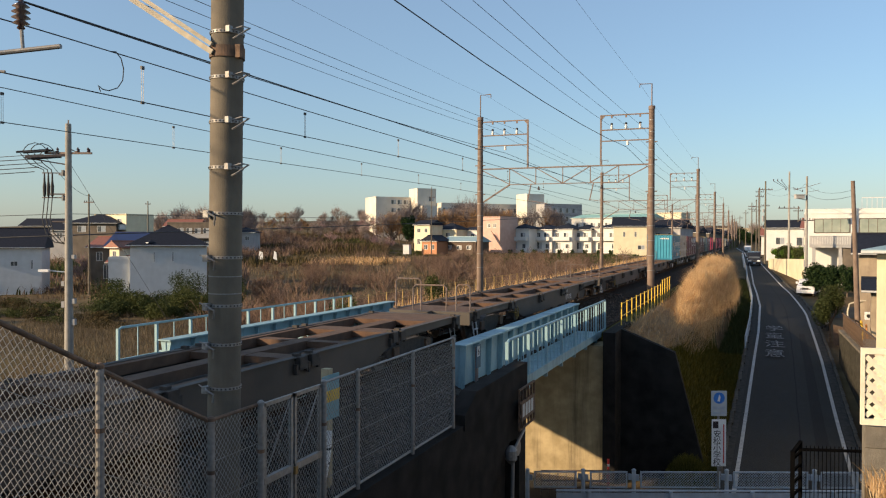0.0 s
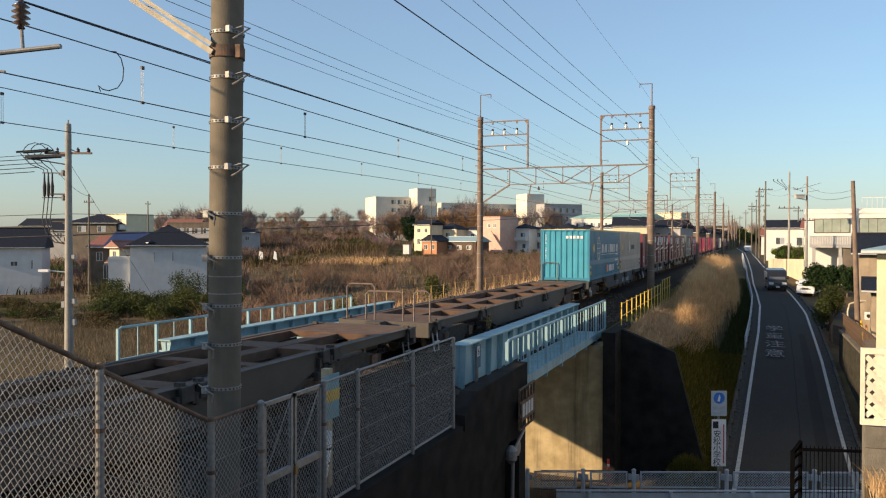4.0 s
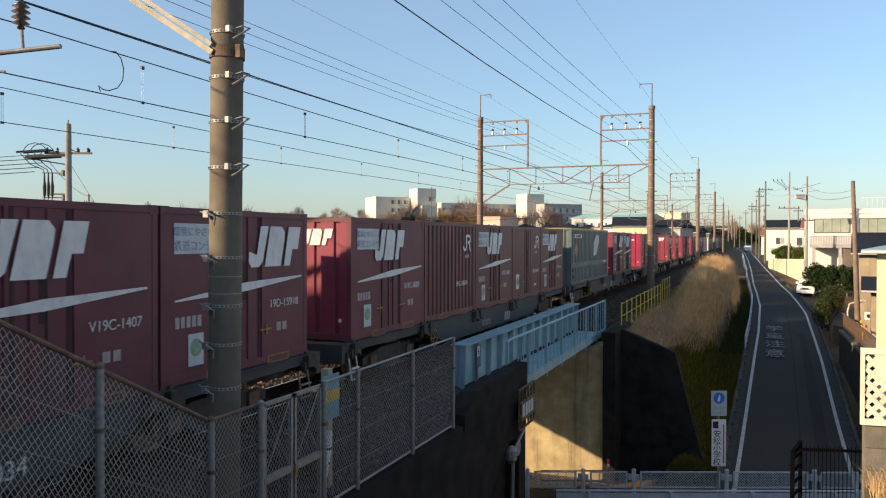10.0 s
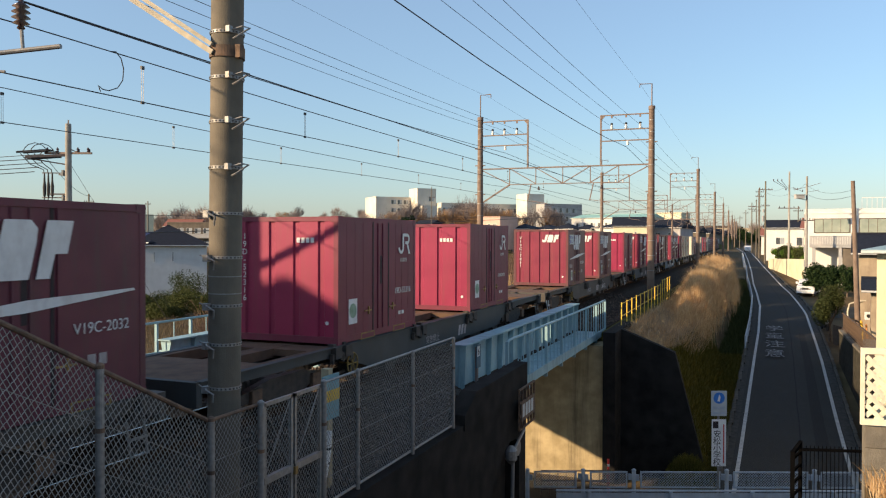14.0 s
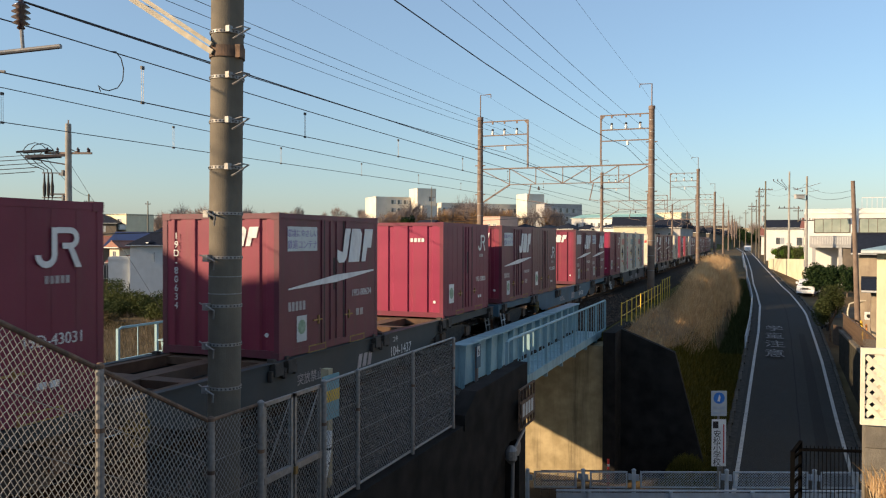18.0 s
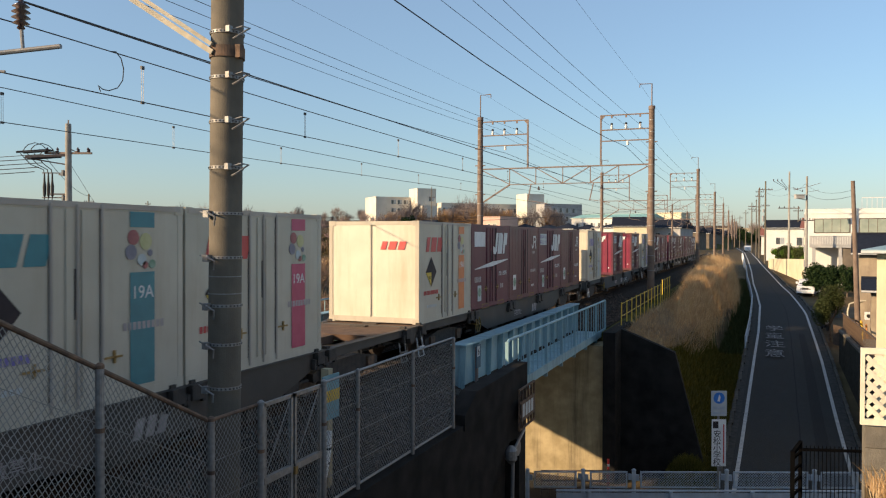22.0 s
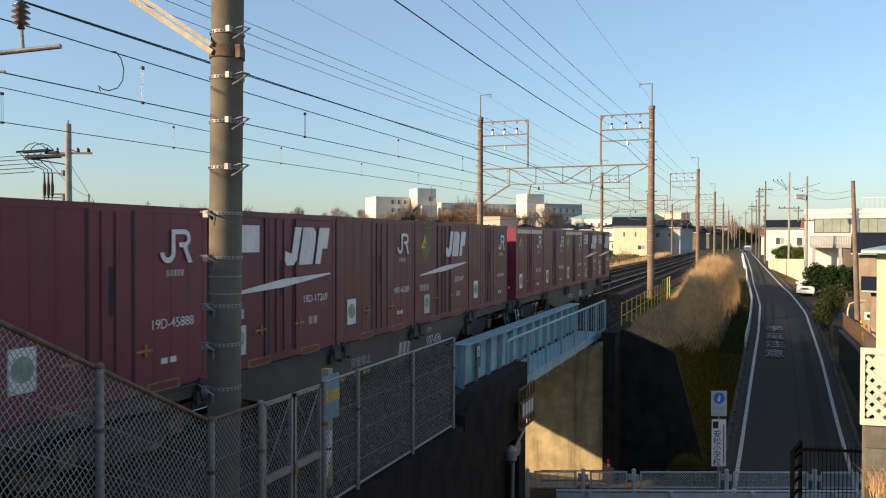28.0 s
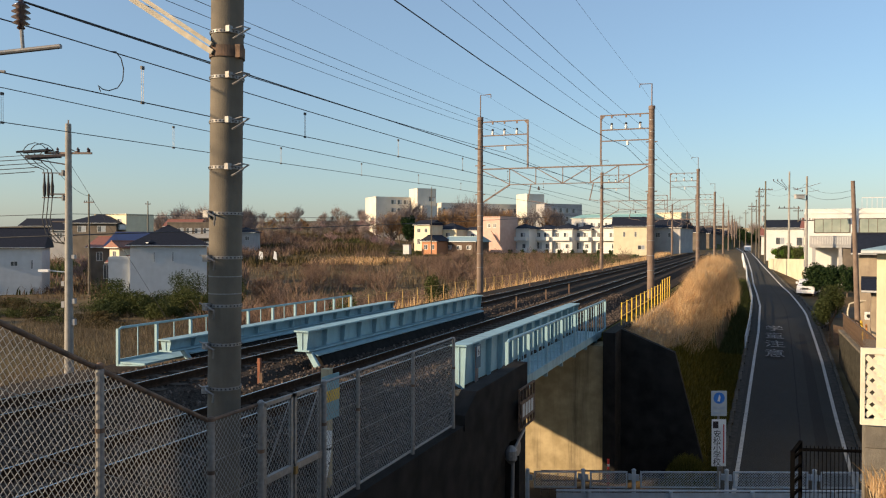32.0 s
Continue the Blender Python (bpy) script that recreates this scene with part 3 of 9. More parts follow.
def portal(y):
    for x, zt in ((LX, 10.85), (RX, 10.95)):
        p = rail_pole(x, y, -0.8, zt, 0.22, 0.17, "round reddish concrete railway pole carrying overhead lines", [1.2, 2.1, 3.0, 3.9, 4.6, 5.4, 6.2, 7.0, 7.6, 8.5, 9.1, 9.6, 10.3], paint="redpole")
        part("pole_top", Geo().lathe([(0.175, zt + 0.78), (0.20, zt + 0.8), (0.20, zt + 0.98), (0.15, zt + 1.02)], n=16), "beam", p, "rusty steel cap with clamps")
        for z in (9.0, 7.9, 6.0):
            part("side_clamp", Geo().box(-0.34, -0.05, z + 0.76, 0.34, 0.05, z + 0.82), "beam", p)
        s = 1 if x == LX else -1
        part("mast_pipe", Geo().tube([(0, 0, zt + 0.6), (0, 0, 13.3), (s * 0.72, 0, 13.32), (s * 0.72, 0, 13.12)], 0.04), "beam", p)
    pt = thing("portal_beam", "weathered steel lattice beam with side frames across the tracks", "catenary portal", pose(0, y, 0), group="catenary portals")
    zt, zb = 7.68, 6.62
    part("top_chord", Geo().box(LX, -0.06, zt - 0.08, RX, 0.06, zt), "beam", pt)
    part("bottom_chord", Geo().box(-14.54, -0.04, zb - 0.05, -7.56, 0.04, zb), "beam", pt)
    xs = [-14.54 + (14.54 - 7.56) * k / 4 for k in range(5)]
    for k, x in enumerate(xs):
        part("hanger", Geo().bar((x, 0, zt - 0.05), (x, 0, zb - 0.03), 0.05), "beam", pt)
        if k < 2:
            part("diagonal", Geo().bar((x, 0, zt - 0.05), (xs[k + 1], 0, zb), 0.055), "beam", pt)
        elif k < 4:
            part("diagonal", Geo().bar((x, 0, zb), (xs[k + 1], 0, zt - 0.05), 0.055), "beam", pt)
    part("diagonal", Geo().bar((LX, 0, zt - 0.05), (-14.54, 0, zb), 0.055), "beam", pt)
    part("diagonal", Geo().bar((-7.56, 0, zb), (RX, 0, zt - 0.05), 0.055), "beam", pt)
    part("knee_brace", Geo().bar((LX, 0, 5.35), (-14.54, 0, zb - 0.04), 0.09), "beam", pt, "pale knee brace")
    for xp, xf, ins in ((LX, -13.33, (-15.7, -14.9, -14.06)), (RX, -8.66, (-8.0, -7.13, -6.28))):
        part("frame_post", Geo().bar((xf, 0, zt), (xf, 0, 10.74), 0.10), "beam", pt)
        for z in (10.72, 9.82, 9.14):
            part("frame_bar", Geo().bar((xp, 0, z), (xf, 0, z), 0.07), "beam", pt)
        part("gusset", Geo().prism([(xf, 10.72), (xf + (0.3 if xp < xf else -0.3) * -1, 10.72), (xf, 10.42)], "y", -0.02, 0.02), "beam", pt)
        for x in ins:
            part("insulator", POT, "whitepot", pt, "white insulator with a dark cap", at=pose(x, 0, 9.85))
            part("insulator_cap", CAP, "black", pt, at=pose(x, 0, 10.13))
            part("bar_clip", CLIP, "beam", pt, at=pose(x, 0, 10.55))
        part("insulator", POT, "whitepot", pt, at=pose((xp + xf) / 2 + 0.1, 0, 8.84))
    for cx in (NEAR_X, FAR_X):
        part("drop_arm", Geo().bar((cx - 0.5, 0, zb), (cx - 0.75, 0, 5.5), 0.06).bar((cx - 0.75, 0, 5.55), (cx + 0.5, 0, 5.35), 0.04), "beam", pt)
        part("insulator", INS, "porcelain", pt, at=pose(cx, 0, 6.2))


for y in PORTALS:
    portal(y)

# the near pole, with its bands, clamps and the strut of its own portal
P1 = (-5.765, 7.56)
p1 = rail_pole(*P1, -0.6, 9.2, 0.190, 0.183, "tall round concrete railway pole with perforated steel bands", [], "catenary_pole")
p1.matrix_basis = pose(*P1, -0.6, 0, 0.66, 0)
for z in (5.44, 4.92, 4.41, 3.88, 3.35, 2.84, 2.28, 1.83, 1.32):
    b = part("steel_band", Geo().cyl((0, 0, z + 0.6 - 0.018), (0, 0, z + 0.6 + 0.018), 0.198, 0.198, 24), "steel", p1, "perforated galvanised band")
    holes = Geo()
    for k in range(26):
        a = 2 * math.pi * k / 26
        holes.box(-0.009, 0.196, -0.009, 0.009, 0.2005, 0.009, Matrix.Translation((0, 0, z + 0.6)) @ Matrix.Rotation(a, 4, "Z"))
    tagged(part("band_holes", holes, "wire", b), kind="stuff")
    cl = Geo().tube([(0.17, -0.15, z + 0.60), (0.30, -0.12, z + 0.64), (0.36, -0.06, z + 0.63), (0.25, -0.16, z + 0.52), (0.20, -0.16, z + 0.50)], 0.012, 5).box(0.14, -0.22, z + 0.57, 0.19, -0.15, z + 0.64)
    if z < 3.5:
        cl = Geo().tube([(-0.12, -0.2, z + 0.62), (-0.02, -0.3, z + 0.60), (0.06, -0.28, z + 0.56), (0.02, -0.24, z + 0.46)], 0.013, 5).tube([(-0.12, -0.21, z + 0.6), (-0.26, -0.13, z + 0.62)], 0.009, 5).box(-0.13, -0.25, z + 0.55, -0.06, -0.18, z + 0.63)
    part("cable_clamp", cl, "steel", p1, "small bent steel clamp")
part("collar", Geo().cyl((0, 0, 5.75), (0, 0, 5.88), 0.203, 0.203, 40).box(0.18, -0.10, 5.74, 0.25, -0.02, 5.89), "rusty", p1, "rusty steel collar")
for z in (2.62, 2.42):
    part("thin_band", Geo().cyl((0, 0, z + 0.6 - 0.006), (0, 0, z + 0.6 + 0.006), 0.193, 0.193, 20), "steel", p1)
part("strut", Geo().bar((-0.05, -0.2, 5.79), (-2.4, -0.9, 7.36), 0.06), "palesteel", p1, "pale steel strut to the beam overhead")
part("strut", Geo().bar((-0.05, -0.22, 5.88), (-2.4, -0.95, 7.47), 0.045), "palesteel", p1)

p2 = rail_pole(-15.4, 7.56, -0.6, 9.2, 0.190, 0.183, "tall round concrete railway pole beyond the far track", [1.3, 1.8, 2.3, 2.8, 3.35, 3.9, 4.4, 4.9, 5.4], "catenary_pole")
part("strut", Geo().bar((0.05, -0.1, 5.79), (2.4, -0.7, 7.36), 0.10), "palesteel", p2, "pale steel strut to the beam overhead")
part("strut", Geo().bar((0.05, 0.0, 6.9), (2.4, -0.7, 7.9), 0.08), "palesteel", p2)
# bracket with insulator over the near track
t = thing("contact_wire_bracket", "steel arm with a stacked brown insulator holding the wires", "wire bracket", pose(-8.38, 7.05, 0))
part("arm", Geo().cyl((-1.2, -0.45, 5.23), (0.47, 0.17, 5.42), 0.03, n=10), "steel", t)
part("rod", Geo().cyl((0.03, 0, 5.38), (0.0, 0, 5.72), 0.022, n=8), "steel", t)
part("ribbed_insulator", Geo().lathe([(0.02, 5.62), (0.05, 5.64), (0.03, 5.68), (0.10, 5.70), (0.04, 5.745), (0.11, 5.77), (0.04, 5.82), (0.11, 5.84), (0.04, 5.89), (0.10, 5.91), (0.03, 5.96), (0.02, 6.3)], n=14), "porcelain", t, "brown ribbed insulator", smooth=True)
part("steady_arm", Geo().tube([(-1.2, -0.45, 5.2), (-0.5, -0.2, 5.12), (-0.15, -0.1, 5.1)], 0.018), "steel", t)


def wire(pts, r, label, sag=0.0):
    g, pts_all = Geo(), []
    for (x0, y0, z0), (x1, y1, z1) in zip(pts, pts[1:]):
        n = 6 if sag else 1
        q = [(x0 + (x1 - x0) * k / n, y0 + (y1 - y0) * k / n, z0 + (z1 - z0) * k / n - sag * 4 * (k / n) * (1 - k / n)) for k in range(n + 1)]
        pts_all += q if not pts_all else q[1:]
    g.tube(pts_all, r, 5)
    return solid("overhead_wire", g, "wire", label, "wire", group="overhead wires")


def run(x, z_near, z_port, r, label, y_near=7.4, sag=0.25):
    """A wire that hangs from portal to portal."""
    pts = [(x, y_near - 45, z_near), (x, y_near, z_near)] + [(x, y, z_port) for y in PORTALS]
    return wire(pts, r, label, sag)


run(NEAR_X, 6.06, 6.3, 0.012, "dark feeder wire above the near track", sag=0.05)
run(NEAR_X, 5.76, 6.0, 0.009, "dark messenger wire carrying the contact wire", sag=0.15)
wire([(NEAR_X, -38, 5.05), (NEAR_X, 7, 5.10), (NEAR_X, 21.8, 5.26), (NEAR_X, 48.6, 5.3), (NEAR_X, 364, 5.3)], 0.009, "copper contact wire over the near track")
run(FAR_X, 5.80, 6.1, 0.009, "dark messenger wire carrying the contact wire", sag=0.2)
wire([(FAR_X, -38, 5.05), (FAR_X, 10, 5.15), (FAR_X, 32, 5.36), (FAR_X, 48.6, 5.38), (FAR_X, 364, 5.38)], 0.009, "copper contact wire over the far track")
run(-14.84, 8.25, 8.66, 0.014, "dark feeder wire beside the tracks", sag=0.2)
for x, za, zb in ((-15.7, 9.55, 10.1), (-14.89, 9.58, 10.09), (-14.06, 9.52, 10.13), (-8.0, 9.75, 10.02), (-7.13, 9.66, 10.05), (-6.28, 9.56, 10.05)):
    run(x, za, zb, 0.009, "thin dark power wire on portal insulators", sag=0.2)
run(-15.9, 12.0, 12.3, 0.005, "thin ground wire on the pole tops", sag=0.22)
run(-6.23, 12.1, 12.4, 0.005, "thin ground wire on the pole tops", sag=0.1)
run(-7.12, 8.35, 8.75, 0.016, "thick dark feeder cable", sag=0.42)
for cx, ys_, za in ((NEAR_X, (9.35, 13.99, 18.59, 23.5, 28.5, 34), 5.64), (FAR_X, (10.2, 14.7, 19.2, 24.2, 29.2, 34.2, 39.5), 5.66)):
    for y in ys_:
        lo = (5.1 + 0.011 * (y - 7)) if cx == NEAR_X else (5.15 + 0.0095 * (y - 10))
        d = thing("dropper", "thin wire loop hanging the contact wire", "dropper", pose(cx, y, 0), group="droppers")
        part("hanger_wire", Geo().tube([(0, -0.02, lo), (0, -0.02, za), (0, 0.02, za), (0, 0.02, lo)], 0.004, 4), "steel", d)
        part("clip", Geo().box(-0.015, -0.03, za - 0.02, 0.015, 0.03, za + 0.03).box(-0.015, -0.03, lo - 0.03, 0.015, 0.03, lo + 0.01), "wire", d)
g = Geo().tube([(0, u, v) for u, v in ((8.71, 5.75), (8.82, 5.77), (8.92, 5.69), (8.97, 5.55), (8.95, 5.38), (8.85, 5.25), (8.68, 5.18), (8.57, 5.18), (8.49, 5.22), (8.53, 5.14))], 0.008, 6)
solid("jumper_wire", g, "wire", "curled dark jumper wire between two overhead wires", "wire", pose(NEAR_X, 0, 0))

# ---- train ----
TRAIN_Y = [(0, 82.2), (3, 49.35), (6, 16.5), (9, -16.2), (12.5, -55.2), (14, -72.2), (16.5, -100.9), (19, -130.0), (22, -165.3), (25, -201.35), (28, -238.15), (30.5, -268.8), (32, -287.7)]
FLOOR = 1.0
MOVERS = []


def rides(ob, s, z=0.0):
    """Remembers a thing that rides on the train, s metres behind its first loaded end."""
    ob.matrix_basis = pose(NEAR_X, TRAIN_Y[0][1] + s, z)
    MOVERS.append((ob, s, z))
    return ob
M["maroon"] = mat("faded_maroon_paint", (0.109, 0.026, 0.042), (0.146, 0.038, 0.054), 1.3, 0.5, stain=0.75, stain_col=(0.088, 0.051, 0.051), sscale=4.0, streak=0.12, bump=0.06, bscale=18, spec=0.3)
M["maroon2"] = mat("dull_maroon_paint", (0.110, 0.035, 0.042), (0.148, 0.049, 0.055), 1.3, 0.5, stain=0.75, stain_col=(0.109, 0.075, 0.068), sscale=4.0, streak=0.12, bump=0.06, bscale=18, spec=0.3)
# Two reds with sunlight in the colour for ends, then crimson's shaded side copy.
M["endred"] = mat("sunlit_red_end_paint", (0.185, 0.023, 0.050), (0.235, 0.034, 0.062), 1.3, 0.5, stain=0.6, stain_col=(0.16, 0.05, 0.055), sscale=4.0, streak=0.12, bump=0.06, bscale=18, spec=0.3)
M["crimsonend"] = mat("sunlit_crimson_end_paint", (0.245, 0.017, 0.060), (0.30, 0.026, 0.074), 1.3, 0.5, stain=0.5, stain_col=(0.19, 0.04, 0.055), sscale=4.0, streak=0.12, bump=0.06, bscale=18, spec=0.3)
M["crimson"] = mat("shaded_crimson_side_paint", (0.144, 0.021, 0.043), (0.179, 0.030, 0.055), 1.3, 0.5, stain=0.6, stain_col=(0.135, 0.048, 0.057), sscale=4.0, streak=0.12, bump=0.06, bscale=18, spec=0.3)
M["brick"] = mat("brick_red_paint", (0.146, 0.030, 0.046), (0.185, 0.040, 0.057), 1.3, 0.5, stain=0.75, stain_col=(0.109, 0.059, 0.057), sscale=4.0, streak=0.12, bump=0.06, bscale=18, spec=0.3)
M["seal"] = mat("black_door_seal", (0.022, 0.014, 0.016), (0.035, 0.022, 0.024), 6, 0.75)
M["brass"] = mat("worn_latch_metal", (0.26, 0.17, 0.06), (0.36, 0.24, 0.10), 8, 0.5, 0.5)
M["pocket"] = mat("worn_yellow_paint", (0.20, 0.13, 0.03), (0.30, 0.20, 0.05), 9, 0.7, stain=0.8, stain_col=(0.05, 0.03, 0.025), sscale=8)
M["purple"] = mat("purple_print", (0.20, 0.16, 0.34), (0.26, 0.21, 0.40), 6, 0.6)
M["decal"] = mat("white_decal", (0.62, 0.61, 0.60), (0.70, 0.69, 0.68), 6, 0.6, stain=0.45, stain_col=(0.36, 0.30, 0.30), sscale=5)
M["faded"] = mat("faded_white_print", (0.33, 0.29, 0.29), (0.42, 0.38, 0.37), 7, 0.6, stain=0.6, stain_col=(0.2, 0.13, 0.13), sscale=7)
M["olive"] = mat("olive_print", (0.10, 0.10, 0.03), (0.14, 0.135, 0.045), 5, 0.6)
M["plate"] = mat("grey_sticker", (0.42, 0.46, 0.47), (0.50, 0.54, 0.54), 5, 0.5, stain=0.4, stain_col=(0.3, 0.3, 0.3), sscale=4)
M["green"] = mat("green_sticker", (0.13, 0.24, 0.15), (0.26, 0.36, 0.28), 9, 0.5)
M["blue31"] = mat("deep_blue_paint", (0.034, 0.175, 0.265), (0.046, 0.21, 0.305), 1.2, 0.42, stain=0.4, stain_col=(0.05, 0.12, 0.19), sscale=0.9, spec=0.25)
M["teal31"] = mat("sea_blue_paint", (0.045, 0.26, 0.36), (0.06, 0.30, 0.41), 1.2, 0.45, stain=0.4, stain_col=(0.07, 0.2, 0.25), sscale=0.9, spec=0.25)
M["beige31"] = mat("beige_grey_paint", (0.40, 0.345, 0.295), (0.47, 0.41, 0.35), 1.2, 0.5, stain=0.5, stain_col=(0.25, 0.22, 0.18), sscale=0.9, spec=0.25)
M["slate31"] = mat("slate_blue_paint", (0.085, 0.118, 0.122), (0.115, 0.148, 0.152), 1.2, 0.5, stain=0.6, stain_col=(0.10, 0.10, 0.10), sscale=3.5, streak=0.1, spec=0.25)
# Cream with sunlight put into its colour, for the ends only.
M["creamend"] = mat("sunlit_cream_end_paint", (0.62, 0.57, 0.45), (0.70, 0.65, 0.52), 1.4, 0.45, stain=0.4, stain_col=(0.40, 0.27, 0.14), sscale=2.0, streak=0.12, spec=0.25)
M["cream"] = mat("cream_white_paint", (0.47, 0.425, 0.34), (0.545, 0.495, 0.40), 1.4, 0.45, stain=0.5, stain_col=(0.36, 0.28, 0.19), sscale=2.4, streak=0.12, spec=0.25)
M["teal"] = mat("teal_band", (0.022, 0.17, 0.21), (0.03, 0.21, 0.25), 4, 0.45)
M["pink"] = mat("pink_band", (0.42, 0.04, 0.11), (0.48, 0.06, 0.14), 4, 0.45)
M["orange"] = mat("orange_band", (0.60, 0.17, 0.05), (0.66, 0.22, 0.08), 4, 0.45)
M["ballred"] = mat("faded_red_print", (0.30, 0.09, 0.09), (0.38, 0.13, 0.12), 9, 0.6)
M["ballyellow"] = mat("faded_yellow_print", (0.48, 0.44, 0.20), (0.54, 0.50, 0.26), 9, 0.6)
M["ballgrey"] = mat("faded_violet_print", (0.17, 0.16, 0.20), (0.24, 0.22, 0.26), 9, 0.6)
M["indigo"] = mat("indigo_band", (0.16, 0.13, 0.34), (0.20, 0.17, 0.40), 4, 0.45)
M["redink"] = mat("red_lettering", (0.50, 0.05, 0.05), (0.56, 0.08, 0.07), 5, 0.5)
M["sill"] = mat("grey_brown_wagon_paint", (0.050, 0.043, 0.036), (0.080, 0.069, 0.058), 1.0, 0.7, stain=0.7, stain_col=(0.085, 0.06, 0.045), sscale=1.3, bump=0.1)
M["sillblue"] = mat("dull_blue_wagon_paint", (0.035, 0.085, 0.125), (0.05, 0.115, 0.16), 1.0, 0.65, stain=0.6, stain_col=(0.05, 0.055, 0.06), sscale=1.3)
M["silldark"] = mat("dark_wagon_paint", (0.034, 0.040, 0.041), (0.054, 0.060, 0.060), 1.0, 0.7, stain=0.6, stain_col=(0.05, 0.042, 0.035), sscale=1.3)
M["deckrust"] = mat("rust_brown_deck", (0.080, 0.042, 0.025), (0.140, 0.078, 0.045), 3.0, 0.9, bump=0.3, stain=0.7, stain_col=(0.08, 0.055, 0.042), sscale=1.0)
M["grime"] = mat("oily_running_gear", (0.035, 0.030, 0.026), (0.07, 0.056, 0.046), 7, 0.8, bump=0.3)
M["tyre"] = mat("wheel_steel", (0.16, 0.13, 0.11), (0.24, 0.20, 0.17), 9, 0.5, 0.5)


# ---- flat wagons ----
def axle_rows():
    """The wheels roll with the train: a row for each thirtieth of a second."""
    rows, ang = [], 0.0
    for k in range(32 * 30 + 1):
        t = k / 30
        rows.append((t, ang))
        v = interp(t, [(0, 10.95), (9, 10.95), (14, 11.3), (19, 11.7), (25, 12.1), (30, 12.6), (32, 12.6)])
        ang -= v / 30 / 0.43
    return rows


def flat_wagon(paint, label):
    w = thing("flat_wagon", label, "wagon", group="container wagons")
    # deck plates with open bays, made of cross and long members
    for a, b in ((-9.75, -7.953), (7.953, 9.75)):
        part("end_deck", Geo().box(-1.22, a, 0.86, 1.22, b, 0.985), "deckrust", w, "rusty brown deck plate at the wagon end")
    for a, b in ((-6.3, -5.6), (-3.95, -3.65), (-2.0, -1.55), (1.55, 2.0), (3.65, 3.95), (5.6, 6.3)):
        for s in (-1, 1):
            part("deck_plate", Geo().box(s * 0.182, a, 0.84, s * 1.018, b, 0.965), "deckrust", w)
    for s in (-1, 1):
        for a, b in ((-1.53, 1.53),):
            part("bay_brace", Geo().bar((s * 0.2, a, 0.74), (s * 1.0, b, 0.74), 0.10, 0.06), "grime", w, "dark diagonal brace in an open bay")
    for a, b, z in ((-0.18, 0.18, 0.972), (-1.22, -1.02, 0.985), (1.02, 1.22, 0.985)):
        part("deck_beam", Geo().box(a, -7.95, 0.80, b, 7.95, z), "deckrust", w, "rusty brown steel beam beside the open bays")
    for s in (-1, 1):
        poly = [(-9.75, 0.985), (-9.75, 0.83), (-5.7, 0.80), (-4.2, 0.36), (4.2, 0.36), (5.7, 0.80), (9.75, 0.83), (9.75, 0.985)]
        part("side_sill", Geo().prism(poly, "x", s * 1.25, s * 1.20), paint, w, "deep welded side sill")
        part("sill_lip", Geo().box(s * 1.17, -9.75, 0.985, s * 1.30, 9.75, 1.0), paint, w)
    part("centre_sill", Geo().box(-0.3, -9.7, 0.45, 0.3, 9.7, 0.70), "grime", w)
    for e in (-1, 1):
        part("end_beam", Geo().box(-1.25, e * 9.75 - 0.06, 0.62, 1.25, e * 9.75 + 0.06, 0.99), paint, w)
        part("coupler", Geo().box(-0.13, e * 9.8 - 0.02, 0.70, 0.13, e * 10.18, 0.98).box(-0.2, e * 10.02, 0.66, 0.2, e * 10.2, 1.02), "grime", w)
        part("air_hose", Geo().tube([(0.35, e * 9.8, 0.8), (0.38, e * 9.98, 0.7), (0.32, e * 10.1, 0.5), (0.2, e * 10.17, 0.45)], 0.025), "black", w)
        for s in (-1, 1):
            part("step", Geo().tube([(s * 1.2, e * 9.45, 0.7), (s * 1.27, e * 9.45, 0.25), (s * 1.27, e * 9.15, 0.25), (s * 1.2, e * 9.15, 0.7)], 0.018).bar((s * 1.27, e * 9.45, 0.48), (s * 1.27, e * 9.15, 0.48), 0.03), "decal" if e < 0 else "steel", w, "foot step below the wagon end")
    for x0, x1, zt in ((-1.15, -0.35, 1.9), (-0.6, 0.45, 1.72), (0.75, 1.18, 1.75))[:3 if label == EMPTY else 1]:
        part("end_handrail", Geo().tube([(x0, -9.55, 0.98), (x0, -9.55, zt - 0.08), (x0 + 0.08, -9.55, zt), (x1 - 0.08, -9.55, zt), (x1, -9.55, zt - 0.08), (x1, -9.55, 0.98)], 0.022), "beam", w, "bent tube handrail at the wagon end")
    g = Geo().tube([(1.3, -5.2 + 0.21 * math.cos(a * math.pi / 10), 0.60 + 0.21 * math.sin(a * math.pi / 10)) for a in range(21)], 0.016, 6)
    for a in range(3):
        ca, sa = 0.21 * math.cos(a * math.pi / 3), 0.21 * math.sin(a * math.pi / 3)
        g.bar((1.3, -5.2 - ca, 0.60 - sa), (1.3, -5.2 + ca, 0.60 + sa), 0.018)
    part("hand_wheel", g.cyl((1.0, -5.2, 0.6), (1.32, -5.2, 0.6), 0.02, n=6), "pocket", w, "yellow-green spoked brake hand wheel")
    for a, b, z0, z1 in ((-5.0, -4.55, 0.30, 0.62), (4.6, 5.05, 0.34, 0.66), (-3.4, -2.9, 0.14, 0.36), (0.6, 1.5, 0.16, 0.36), (3.5, 3.8, 0.12, 0.36)):
        part("gear_box", Geo().box(0.85, a, z0, 1.14, b, z1).bar((1.0, a - 0.5, z0 + 0.1), (1.0, b + 0.5, z0 + 0.1), 0.05), "grime", w, "dark brake gear under the sill")
    part("air_tank", Geo().cyl((0.55, -2.6, 0.5), (0.55, -1.2, 0.5), 0.2, n=12), "grime", w)
